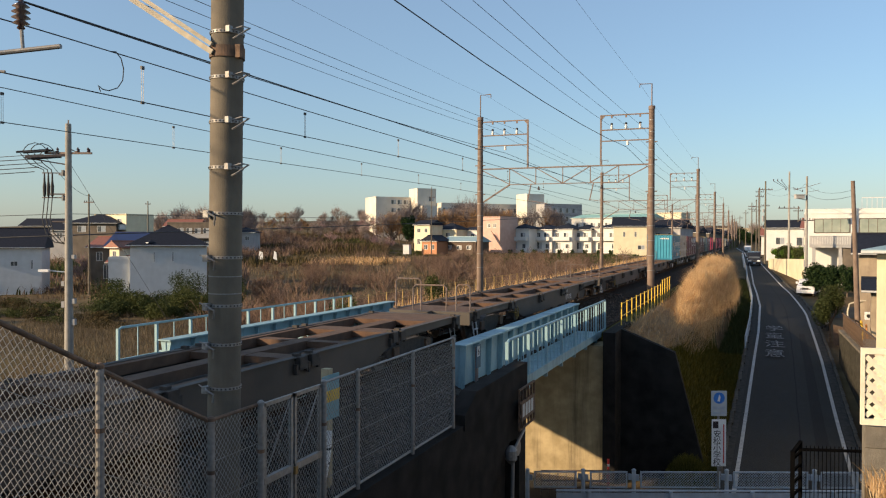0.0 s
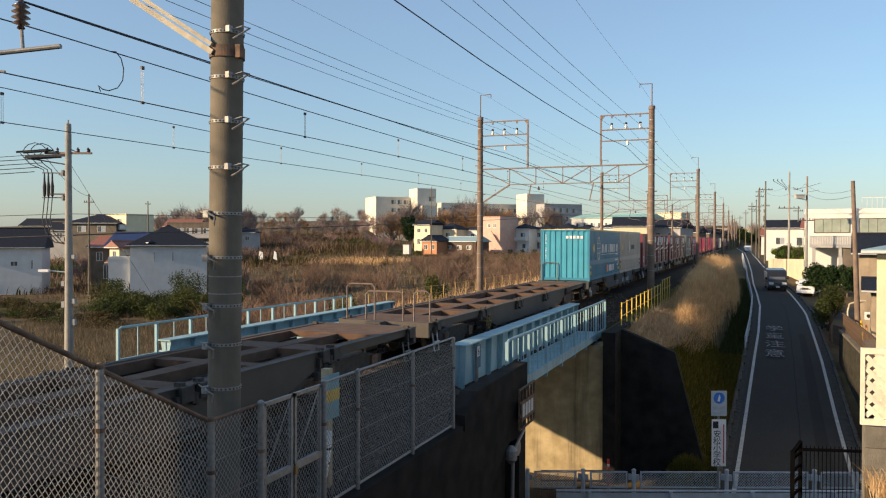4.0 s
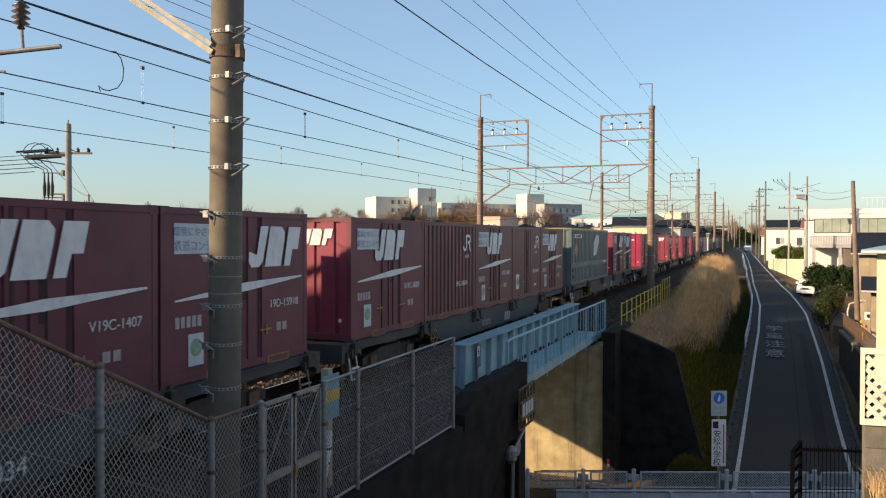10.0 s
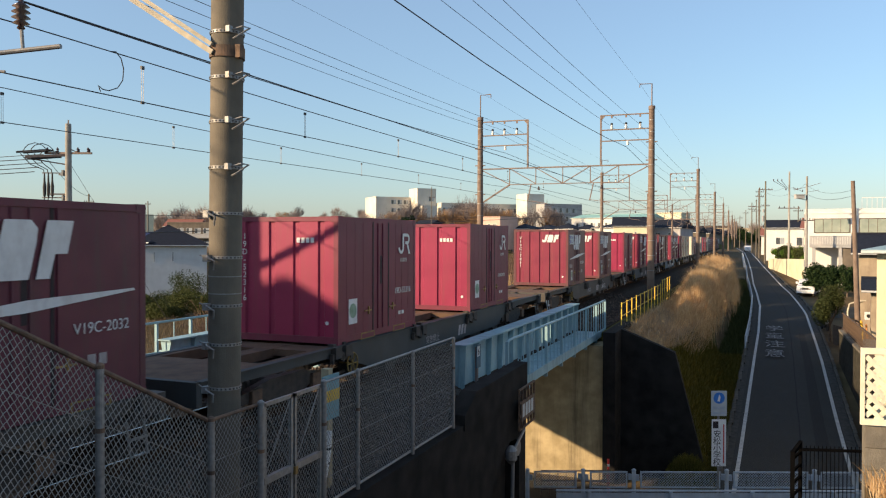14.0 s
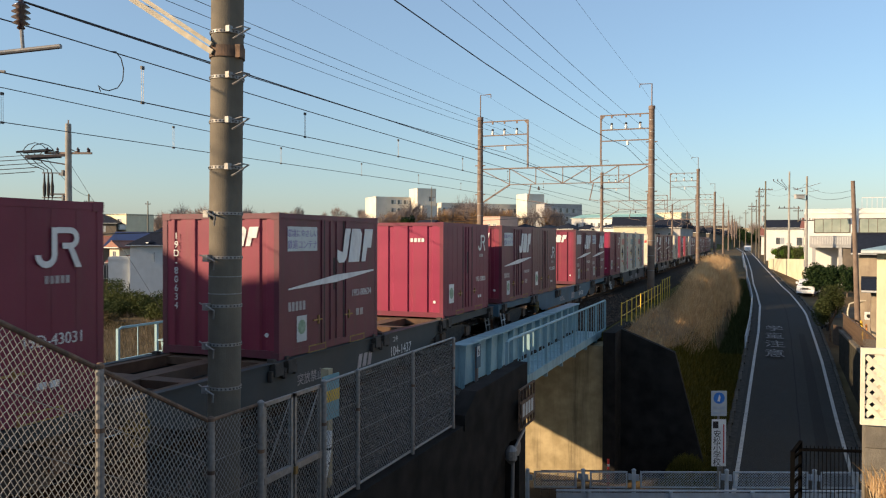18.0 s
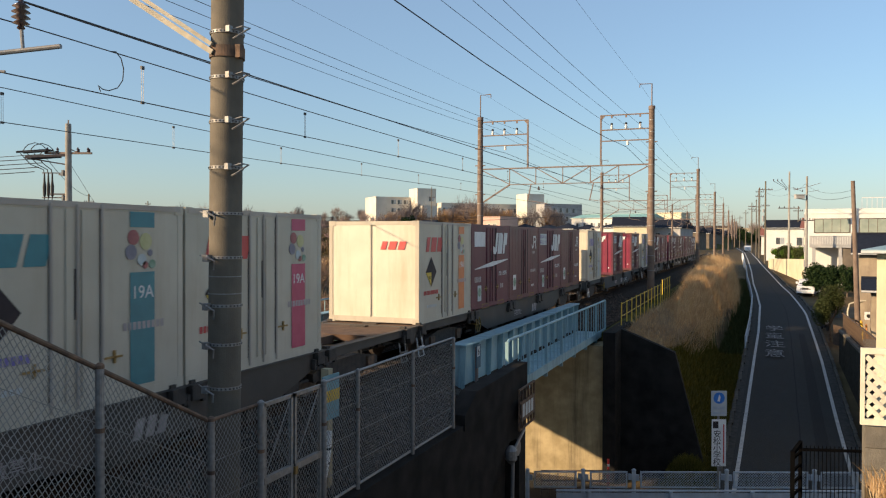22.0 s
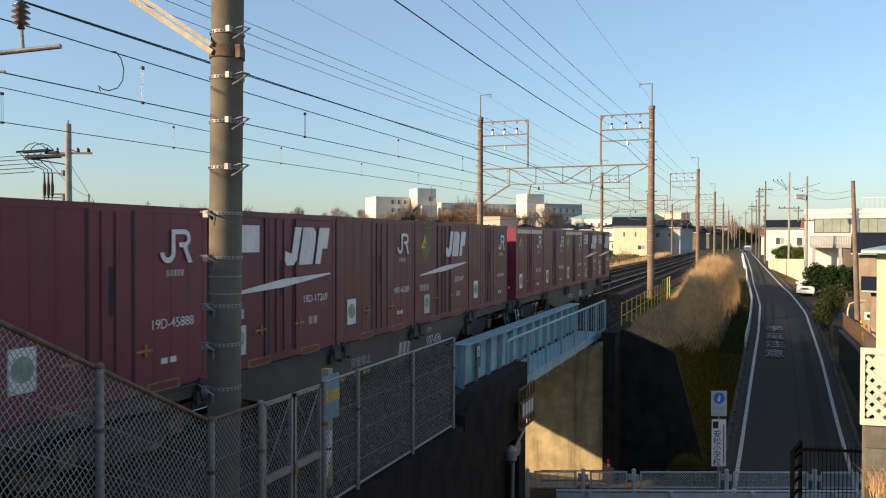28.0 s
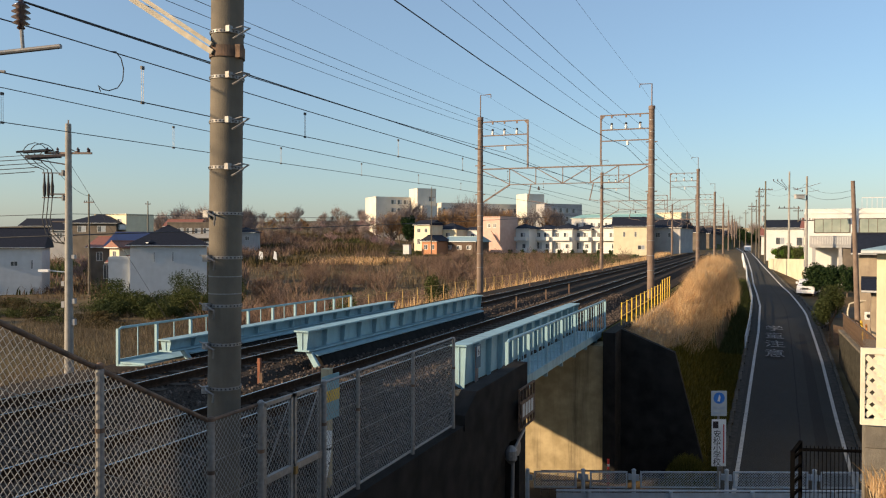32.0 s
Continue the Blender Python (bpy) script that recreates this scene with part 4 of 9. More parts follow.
    part("brake_valve", Geo().box(0.9, 2.2, 0.2, 1.15, 2.9, 0.5).box(0.95, 3.0, 0.15, 1.1, 3.2, 0.45), "grime", w)
    lk = Geo().box(-0.06, -0.12, -0.20, 0.09, 0.12, 0.02).box(0.0, -0.2, -0.28, 0.07, -0.14, -0.1).box(-0.12, -0.05, 0.0, 0.0, 0.05, 0.07).box(0.0, 0.14, -0.25, 0.06, 0.2, -0.08).mesh("twist_lock", "grime")
    for d in (-9.35, -5.85, -5.45, -2.05, -1.65, 1.65, 2.05, 5.45, 5.85, 9.35):
        part("twist_lock", lk, "grime", w, at=pose(1.27, d, 0.98))
        part("twist_lock", lk, "grime", w, at=pose(-1.27, d, 0.98, 0, 0, 180))
    for e in (-1, 1):
        bg_ = part("bogie", Geo().box(-0.75, -0.2, 0.42, 0.75, 0.2, 0.62), "grime", w, "steel bogie", at=pose(0, e * 7.1, 0))
        for s in (-1, 1):
            part("side_frame", Geo().prism([(-1.35, 0.52), (-1.35, 0.36), (-0.75, 0.36), (-0.4, 0.2), (0.4, 0.2), (0.75, 0.36), (1.35, 0.36), (1.35, 0.52), (0.5, 0.66), (-0.5, 0.66)], "x", s * 0.86, s * 1.0), "grime", bg_)
            for a in (-0.95, 0.95):
                part("axle_box", Geo().box(s * 0.98, a - 0.14, 0.3, s * 1.06, a + 0.14, 0.56), "rusty", bg_)
        for a in (-0.95, 0.95):
            wh = Geo().cyl((-0.8, 0, 0), (0.8, 0, 0), 0.075, n=8)
            for s in (-1, 1):
                wh.lathe([(0.12, s * 0.50), (0.40, s * 0.51), (0.455, s * 0.49), (0.455, s * 0.52), (0.43, s * 0.53), (0.43, s * 0.62), (0.36, s * 0.62), (0.33, s * 0.585), (0.14, s * 0.60), (0.1, s * 0.68)], n=18, axis="x")
            part("wheelset", wh, "tyre", bg_, "pair of worn steel wheels on an axle", at=pose(0, a, 0.43))
    return w


def wheels_of(w):
    return [o for o in w.children_recursive if o.name.split(".")[0] == "wheelset"]


EMPTY = "empty flat wagon with a rusty brown deck and end handrails"
LADEN = "grey-brown flat wagon carrying freight containers"
WAGONS = [(-92.5, "sill", EMPTY), (-72.1, "sill", EMPTY), (-51.7, "sill", EMPTY), (-31.3, "sill", EMPTY), (-10.9, "sill", EMPTY), (9.5, "silldark", "dark painted flat wagon carrying two long containers"), (29.9, "silldark", LADEN),
          (50.35, "silldark", LADEN), (70.8, "sill", LADEN), (91.05, "silldark", LADEN), (111.4, "sill", LADEN), (131.36, "silldark", LADEN), (151.54, "sillblue", "blue painted flat wagon carrying freight containers"), (172.2, "sill", LADEN), (191.8, "sill", LADEN), (212.6, "silldark", LADEN), (232.9, "sill", LADEN), (253.15, "sill", LADEN), (273.0, "sill", LADEN)]
NUMBERS = {-51.7: "107-1198", 9.5: "104-1282", 29.9: "104-5034", 111.4: "104-1171", 131.36: "104-1437", 151.54: "104-700", 212.6: "106-379", 253.15: "107-656"}
SIDE = Matrix(((0, 0, 1, 0), (1, 0, 0, 0), (0, 1, 0, 0), (0, 0, 0, 1)))  # writing that reads on the side that faces +x
FRONT = Matrix(((1, 0, 0, 0), (0, 0, -1, 0), (0, 1, 0, 0), (0, 0, 0, 1)))  # writing on the end that faces -y


def side_at(x, y, z):
    return Matrix.Translation((x, y, z)) @ SIDE


def front_at(x, y, z):
    return Matrix.Translation((x, y, z)) @ FRONT


proto = {}
WHEELS = []
for s, paint, label in WAGONS:
    if paint not in proto:
        w = proto[paint] = flat_wagon(paint, label)
        WHEELS += wheels_of(w)
    else:
        w = copy_thing(proto[paint], Matrix())
        w["label"] = label
        WHEELS += wheels_of(w)
        for o in list(w.children):
            if o.get("text"):
                bpy.data.objects.remove(o)
        if label != EMPTY:  # laden wagons keep one handrail at most
            for o in [o for o in w.children if o.name.startswith("end_handrail")][0 if s == 191.8 else 1:]:
                bpy.data.objects.remove(o)
    rides(w, s)
for (ob, s, z) in MOVERS:
    if s in NUMBERS:
        lettering("wagon_number", NUMBERS[s], 0.30, "decal", ob, side_at(1.256, 3.0, 0.47), "white painted wagon number")
        lettering("wagon_class", "コキ", 0.15, "decal", ob, side_at(1.256, 2.7, 0.78), "white painted class mark")
    if s > 0:
        lettering("warning", "突放禁止", 0.22, "faded", ob, side_at(1.256, -0.9, 0.5), "white painted warning")
        g = Geo()
        for k in range(3):
            g.prism([(0.9 + 0.22 * k, 0.45), (1.05 + 0.22 * k, 0.45), (1.13 + 0.22 * k, 0.72), (0.98 + 0.22 * k, 0.72)], "x", 1.252, 1.256)
        part("emblem", g, "faded", ob, "white slanted emblem")

# ---- containers ----
def ribbed_wall(g, axis, c, a, b, z0, z1, n, depth, out):
    """A pressed steel wall: flat ridges with grooves between. It stands across x or y at c and looks towards out (+1 or -1)."""
    def p(u, d, z):
        return (c - out * d, u, z) if axis == "x" else (u, c - out * d, z)
    us = [(a, 0.0)]
    st = (b - a) / n
    for k in range(n):
        m = a + st * (k + 0.5)
        h = min(0.05, st * 0.2)
        us += [(m - h * 1.5, 0.0), (m - h, depth), (m + h, depth), (m + h * 1.5, 0.0)]
    us.append((b, 0.0))
    vs = [p(u, d, z) for z in (z0, z1) for u, d in us]
    m = len(us)
    g.add(vs, [(k, k + 1, m + k + 1, m + k) for k in range(m - 1)])
    return g


def casting(bx):
    return Geo().box(-0.085, -0.085, 0, 0.085, 0.085, 0.12).mesh("corner_casting", bx)


def emblem_slanted(y, z, s, x):
    """The operator's mark as three plain slanted blocks, the first with a hooked foot."""
    g = Geo()
    blocks = [((0.0, 0.12), (0.1, 0.0), (0.42, 0.0), (0.58, 0.14), (0.83, 1.0), (0.5, 1.0), (0.33, 0.3), (0.02, 0.38)),
              ((0.66, 0.0), (1.36, 0.0), (1.52, 0.62), (1.55, 0.86), (1.42, 1.0), (0.91, 1.0)),
              ((1.5, 0.0), (1.78, 0.0), (1.9, 0.42), (2.16, 0.42), (2.3, 1.0), (1.74, 1.0))]
    for poly in blocks:
        n = len(poly)
        g.add([(x, y + u * s, z + v * s) for u, v in poly], [tuple(range(n))])
    return g


def emblem_round(y, z, s, x):
    """The newer mark as a hook and a block."""
    g = Geo()

    def arc(cy, cz, r0, r1, a0, a1, n=8):
        vs = []
        for i in range(n + 1):
            a = radians(a0 + (a1 - a0) * i / n)
            vs += [(x, cy + r0 * math.cos(a), cz + r0 * math.sin(a)), (x, cy + r1 * math.cos(a), cz + r1 * math.sin(a))]
        g.add(vs, [(2 * i, 2 * i + 1, 2 * i + 3, 2 * i + 2) for i in range(n)])
    arc(y + 0.32 * s, z + 0.32 * s, 0.16 * s, 0.32 * s, 180, 360)
    g.add([(x, y + 0.48 * s, z + 0.32 * s), (x, y + 0.64 * s, z + 0.32 * s), (x, y + 0.64 * s, z + s), (x, y + 0.48 * s, z + s)], [(0, 1, 2, 3)])
    arc(y + 1.05 * s, z + 0.74 * s, 0.12 * s, 0.27 * s, -90, 90)
    g.add([(x, y + 0.64 * s, z + 0.86 * s), (x, y + 1.05 * s, z + 0.86 * s), (x, y + 1.05 * s, z + 1.01 * s), (x, y + 0.64 * s, z + 1.01 * s)], [(0, 1, 2, 3)])
    g.add([(x, y + 0.8 * s, z + 0.47 * s), (x, y + 1.05 * s, z + 0.47 * s), (x, y + 1.05 * s, z + 0.62 * s), (x, y + 0.8 * s, z + 0.62 * s)], [(0, 1, 2, 3)])
    g.add([(x, y + 0.95 * s, z + 0.55 * s), (x, y + 1.12 * s, z + 0.55 * s), (x, y + 1.4 * s, z), (x, y + 1.2 * s, z)], [(0, 1, 2, 3)])
    return g


def plate(y0, z0, y1, z1, x=1.228):
    return Geo().add([(x, y0, z0), (x, y1, z0), (x, y1, z1), (x, y0, z1)], [(0, 1, 2, 3)])


def bars_on_side(y0, y1, z0, z1, n, x=1.2285):
    """Unreadable writing: a row of small blocks."""
    g = Geo()
    w = (y1 - y0) / n
    for k in range(n):
        a = y0 + w * k
        g.add([(x, a, z0), (x, a + w * 0.72, z0), (x, a + w * 0.72, z1), (x, a, z1)], [(0, 1, 2, 3)])
    return g


def bars_on_end(x0, x1, z0, z1, n, y=-0.004):
    g = Geo()
    w = (x1 - x0) / n
    for k in range(n):
        a = x0 + w * k
        g.add([(a, y, z0), (a + w * 0.72, y, z0), (a + w * 0.72, y, z1), (a, y, z1)], [(0, 1, 2, 3)])
    return g


def frame_of(c, paint, L, H, W=1.225):
    g = Geo()
    for x in (-W + 0.05, W - 0.05):
        for y in (0.05, L - 0.05):
            g.box(x - 0.05, y - 0.05, 0.1, x + 0.05, y + 0.05, H - 0.1)
    for x in (-W + 0.045, W - 0.045):
        g.box(x - 0.045, 0.1, 0.02, x + 0.045, L - 0.1, 0.15).box(x - 0.045, 0.1, H - 0.10, x + 0.045, L - 0.1, H - 0.01)
    for y in (0.045, L - 0.045):
        g.box(-W + 0.1, y - 0.045, 0.02, W - 0.1, y + 0.045, 0.15).box(-W + 0.1, y - 0.045, H - 0.10, W - 0.1, y + 0.045, H - 0.01)
    part("frame", g, paint, c, "steel frame with corner posts")
    cm = casting(paint)
    for x in (-W + 0.08, W - 0.08):
        for y in (0.08, L - 0.08):
            for z in (0.0, H - 0.12):
                part("corner_casting", cm, paint, c, at=pose(x, y, z))
    part("roof", Geo().box(-W + 0.03, 0.03, H - 0.06, W - 0.03, L - 0.03, H - 0.02), paint, c)
    part("floor", Geo().box(-W + 0.05, 0.05, 0.05, W - 0.05, L - 0.05, 0.14), "grime", c)
    part("rear_wall", Geo().box(-W + 0.1, L - 0.06, 0.12, W - 0.1, L - 0.02, H - 0.1), paint, c)
    part("far_wall", Geo().box(-W + 0.02, 0.1, 0.12, -W + 0.06, L - 0.1, H - 0.1), paint, c)


def hazard_mark(c):
    """A diamond placard: olive with one yellow quarter and its letter."""
    part("hazard_diamond", Geo().add([(1.2285, 0.3, 1.83), (1.2285, 0.62, 1.45), (1.2285, 0.94, 1.83), (1.2285, 0.62, 2.2)], [(0, 1, 2, 3)]), "olive", c, "olive diamond placard with a yellow quarter")
    part("yellow_quarter", Geo().add([(1.2295, 0.33, 1.84), (1.2295, 0.61, 1.84), (1.2295, 0.61, 2.16)], [(0, 1, 2)]), "yellow", c)
    lettering("placard_letter", "H", 0.15, "seal", c, side_at(1.2315, 0.53, 1.87))


def small_container(style, paint, number="", grooves=4, stripe=None, middle=False, face="slogan"):
    """A twelve foot container; its end towards -y, its doors towards +x."""
    L, H, W = 3.715, 2.5, 1.225
    words = {"slant": "faded maroon steel freight container with side doors and white swoosh", "round": "brick-red steel freight container with side doors and white emblem", "rib": "maroon freight container with ribbed steel sides", "cream": "cream white freight container with a coloured band and grime",
             "band": "brick-red freight container with a pale band along the top"}
    c = thing("freight_container", words[style], "container", group="freight containers")
    frame_of(c, paint, L, H)
    # End walls take brighter copies of the paint: sunlight put into the colour.
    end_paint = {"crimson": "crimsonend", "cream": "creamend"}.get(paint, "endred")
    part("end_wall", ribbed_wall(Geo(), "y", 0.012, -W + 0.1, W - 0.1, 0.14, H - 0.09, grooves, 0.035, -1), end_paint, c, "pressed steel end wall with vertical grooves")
    if style == "rib":
        part("side_wall", ribbed_wall(Geo(), "x", W - 0.004, 0.1, L - 0.1, 0.14, H - 0.09, 13, 0.035, 1), paint, c, "ribbed steel side wall")
    else:
        for a, b in ((0.09, 1.49), (1.51, 2.24), (2.26, L - 0.09)):
            part("door_leaf", Geo().box(W - 0.05, a, 0.14, W - 0.006, b, H - 0.09), paint, c)
        for a in (1.5, 2.25):
            part("door_seal", Geo().box(W - 0.03, a - 0.025, 0.14, W + 0.001, a + 0.025, H - 0.08), "seal", c, "black rubber door seal")
        for a in (1.72, 1.95):
            part("lock_rod", Geo().cyl((W + 0.004, a, 0.16), (W + 0.004, a, H - 0.11), 0.014, n=6), paint, c)
        part("handle_recess", Geo().box(W - 0.02, 1.84, 1.1, W - 0.003, 1.92, 1.7), "seal", c)
        for a in (1.28, 2.45):
            part("latch", Geo().box(W - 0.01, a - 0.17, 0.565, W + 0.02, a + 0.13, 0.59).box(W - 0.01, a - 0.015, 0.50, W + 0.02, a + 0.015, 0.66), "brass", c, "worn brass door latch")
        for a in (0.02, L - 0.02):
            part("edge_seal", Geo().box(W - 0.03, a - 0.015, 0.12, W - 0.001, a + 0.015, H - 0.04), "seal", c)
        part("top_seal", Geo().box(W - 0.03, 0.04, H - 0.06, W - 0.001, L - 0.04, H - 0.035), "seal", c)
        for a in (0.09, 0.35, 0.7, 1.05, 2.62, 2.95, 3.3):
            part("weld_seam", Geo().box(W - 0.008, a, 0.145, W - 0.003, a + 0.012, H - 0.1), paint, c) if style in ("round", "band") else None
    for a in (0.95, 2.5):
        part("fork_pocket", Geo().box(W - 0.05, a, -0.01, W + 0.002, a + 0.62, 0.02).box(W - 0.05, a, 0.02, W + 0.002, a + 0.03, 0.11).box(W - 0.05, a + 0.59, 0.02, W + 0.002, a + 0.62, 0.11).box(W - 0.05, a, 0.11, W + 0.002, a + 0.62, 0.135), "pocket" if style != "cream" else "cream", c, "dull yellow edged fork lift pocket")
    if style == "slant":
        if face == "hazard":
            hazard_mark(c)
            lettering("notice_text", "コキ50000積載禁止", 0.12, "brass", c, side_at(1.2305, 0.8, 2.24), "dull orange notice writing")
        else:
            part("notice", plate(0.26, 1.84, 1.24, 2.27), "plate" if face == "slogan" else "decal", c, "pale notice plate with purple writing" if face == "slogan" else "blank white notice plate")
        if face == "slogan":
            lettering("slogan", "環境にやさしい", 0.145, "purple", c, side_at(1.2305, 0.75, 2.10), "purple printed slogan")
            lettering("slogan", "鉄道コンテナ", 0.165, "purple", c, side_at(1.2305, 0.75, 1.895), "purple printed slogan")
        part("emblem", emblem_slanted(1.02 if middle else 1.95, 1.6, 0.66, 1.2465), "decal", c, "white slanted emblem")
        part("rain_gutter", Geo().box(1.222, 0.1, 2.40, 1.236, 3.6, 2.425), paint, c)
        for a in (1.42, 2.34):
            part("hinge_post", Geo().box(1.215, a - 0.03, 0.13, 1.243, a + 0.03, 2.41), paint, c, "raised steel door post")
        part("swoosh", Geo().add([(1.2445, 0.26, 1.175), (1.2445, 1.9, 1.235), (1.2445, 3.5, 1.395), (1.2445, 3.5, 1.425), (1.2445, 1.9, 1.375), (1.2445, 0.26, 1.20)], [(0, 1, 4, 5), (1, 2, 3, 4)]), "decal", c, "white tapering swoosh")
        part("operator_mark", bars_on_side(0.28, 0.86, 0.80, 0.96, 5), "faded", c, "white operator lettering as plain blocks")
        part("sticker", plate(0.55, 0.24, 0.88, 0.70), "plate", c, "pale leaf sticker")
        part("sticker_leaf", Geo().lathe([(0.13, 1.2285), (0.13, 1.2315)], (0, 0.715, 0.50), 12, "x"), "green", c, "round green leaf print")
        part("data_panel", bars_on_side(2.75, 3.1, 0.52, 0.66, 2), "faded", c)
    elif style in ("round", "band", "rib"):
        part("emblem", emblem_round(2.72, 1.3 if number.startswith("V19C") else 1.72, 0.46, 1.2465 if style != "rib" else 1.228), "decal", c, "white emblem")
        drop = 0.42 if number.startswith("V19C") else 0
        part("operator_mark", bars_on_side(2.86, 3.22, 1.54 - drop, 1.63 - drop, 5), "faded", c, "white operator lettering as plain blocks")
        if style != "rib":
            part("sticker", plate(0.42, 0.36, 0.78, 0.86), "decal", c, "white recycling sticker")
            part("sticker_leaf", Geo().lathe([(0.15, 1.2285), (0.15, 1.2315)], (0, 0.6, 0.62), 12, "x"), "green", c, "round green leaf print")
            part("placard", bars_on_side(2.75, 3.1, 0.36, 0.44, 2), "decal", c)
        if style == "band":
            part("top_band", plate(0.12, 2.26, 3.55, 2.4), "cream", c, "pale band along the top")
            hazard_mark(c)
    elif style == "cream":
        g = Geo()
        for k, (u, wd) in enumerate(((0.0, 0.2), (0.3, 0.34), (0.72, 0.3))):
            g.add([(1.2285, 0.42 + u, 1.74), (1.2285, 0.42 + u + wd, 1.74), (1.2285, 0.42 + u + wd + 0.1, 2.1), (1.2285, 0.42 + u + 0.1, 2.1)], [(0, 1, 2, 3)])
        part("company_mark", g, {"teal": "teal", "plate": "indigo", "indigo": "indigo"}.get(stripe, "redink"), c, "coloured slanted company mark as plain blocks")
        part("band", plate(2.72, 0.16, 3.16, 1.62), stripe, c, "coloured vertical band")
        part("band_top", plate(2.72, 2.2, 3.16, 2.40), stripe, c)
        for dy, dz, r, mm in ((2.78, 2.07, 0.10, "ballred"), (3.0, 2.02, 0.11, "ballyellow"), (2.74, 1.88, 0.10, "ballgrey"), (2.93, 1.78, 0.08, "plate"), (3.12, 1.72, 0.06, "green"), (2.99, 1.71, 0.05, "ballred"), (3.08, 1.87, 0.045, "ballgrey")):
            part("dot", Geo().lathe([(r, 1.2265), (r, 1.2295)], (0, dy, dz), 14, "x"), mm, c, "coloured ball print")
        lettering("size_mark", "19A", 0.24, "decal", c, side_at(1.2305, 2.94, 1.28), "white size mark")
        part("hazard_diamond", Geo().add([(1.2285, 0.42, 1.24), (1.2285, 0.77, 0.86), (1.2285, 1.12, 1.24), (1.2285, 0.77, 1.62)], [(0, 1, 2, 3)]), "seal", c, "dark diamond placard with a yellow quarter")
        part("yellow_quarter", Geo().add([(1.2295, 0.44, 1.23), (1.2295, 0.77, 0.88), (1.2295, 0.77, 1.23)], [(0, 1, 2)]), "yellow", c)
        lettering("placard_letter", "W", 0.14, "seal", c, side_at(1.2315, 0.67, 1.05))
        tagged(part("data_panel", bars_on_side(0.3, 1.25, 0.68, 0.78, 11), "redink" if stripe in ("pink", "orange") else "indigo", c), "coloured number as plain blocks", kind="stuff")
        part("small_print", bars_on_side(0.5, 1.15, 0.36, 0.43, 7), "plate", c)
        for a in (1.5, 1.88, 2.25):
            part("door_rod", Geo().cyl((1.236, a, 0.05), (1.236, a, 2.46), 0.022, n=8), "beige31", c, "grey door locking rod")
        part("lower_rail", Geo().box(1.16, 0.05, -0.03, 1.232, 3.66, 0.11), "cream", c, "pale bottom rail")
        part("upper_rail", Geo().box(1.16, 0.05, 2.42, 1.236, 3.66, 2.49), "beige31", c, "grey top rail")
        g = Geo()
        for u, wd in ((0.0, 0.14), (0.2, 0.2), (0.46, 0.18)):
            g.add([(0.2 + u, -0.004, 1.80), (0.2 + u + wd, -0.004, 1.80), (0.2 + u + wd + 0.06, -0.004, 2.0), (0.2 + u + 0.06, -0.004, 2.0)], [(0, 1, 2, 3)])
        part("end_mark", g, {"teal": "teal", "plate": "indigo", "indigo": "indigo"}.get(stripe, "redink"), c) if stripe != "plate" else None
    if style in ("slant", "round", "band", "rib"):
        if style == "slant":
            g = emblem_slanted(0.06, 1.93, 0.33, -0.005)
            g.v = [(v, u, w) for u, v, w in g.v]
            g.f = [q[::-1] for q in g.f]
            part("end_emblem", g, "decal", c, "white slanted emblem")
        else:
            part("end_mark", bars_on_end(0.3, 0.72, 1.98, 2.08, 4), "decal", c)
        part("end_disc", Geo().lathe([(0.04, -0.003), (0.04, 0.0)], (0.98, 0, 0.42), 10, "y"), "decal", c)
        if number:
            up = number if len(number) < 9 else number[:9]
            for k, ch in enumerate(up):
                lettering("end_letter", ch, 0.17, "decal", c, front_at(-0.92, -0.005, 2.05 - 0.155 * k), "")
    if number and style != "cream":
        if style == "rib":
            lettering("number", number, 0.2, "decal", c, side_at(1.229, 2.6, 0.78), "white container number")
        else:
            lettering("number", number, 0.19, "decal", c, side_at(1.2305, 2.98, 0.84 if style != "slant" else 0.92), "white container number")
    elif not number:
        tagged(part("number", bars_on_side(2.6, 3.35, 0.88, 0.98, 9), "faded", c, "small white number as plain blocks"), "small white number as plain blocks", kind="stuff")
    return c


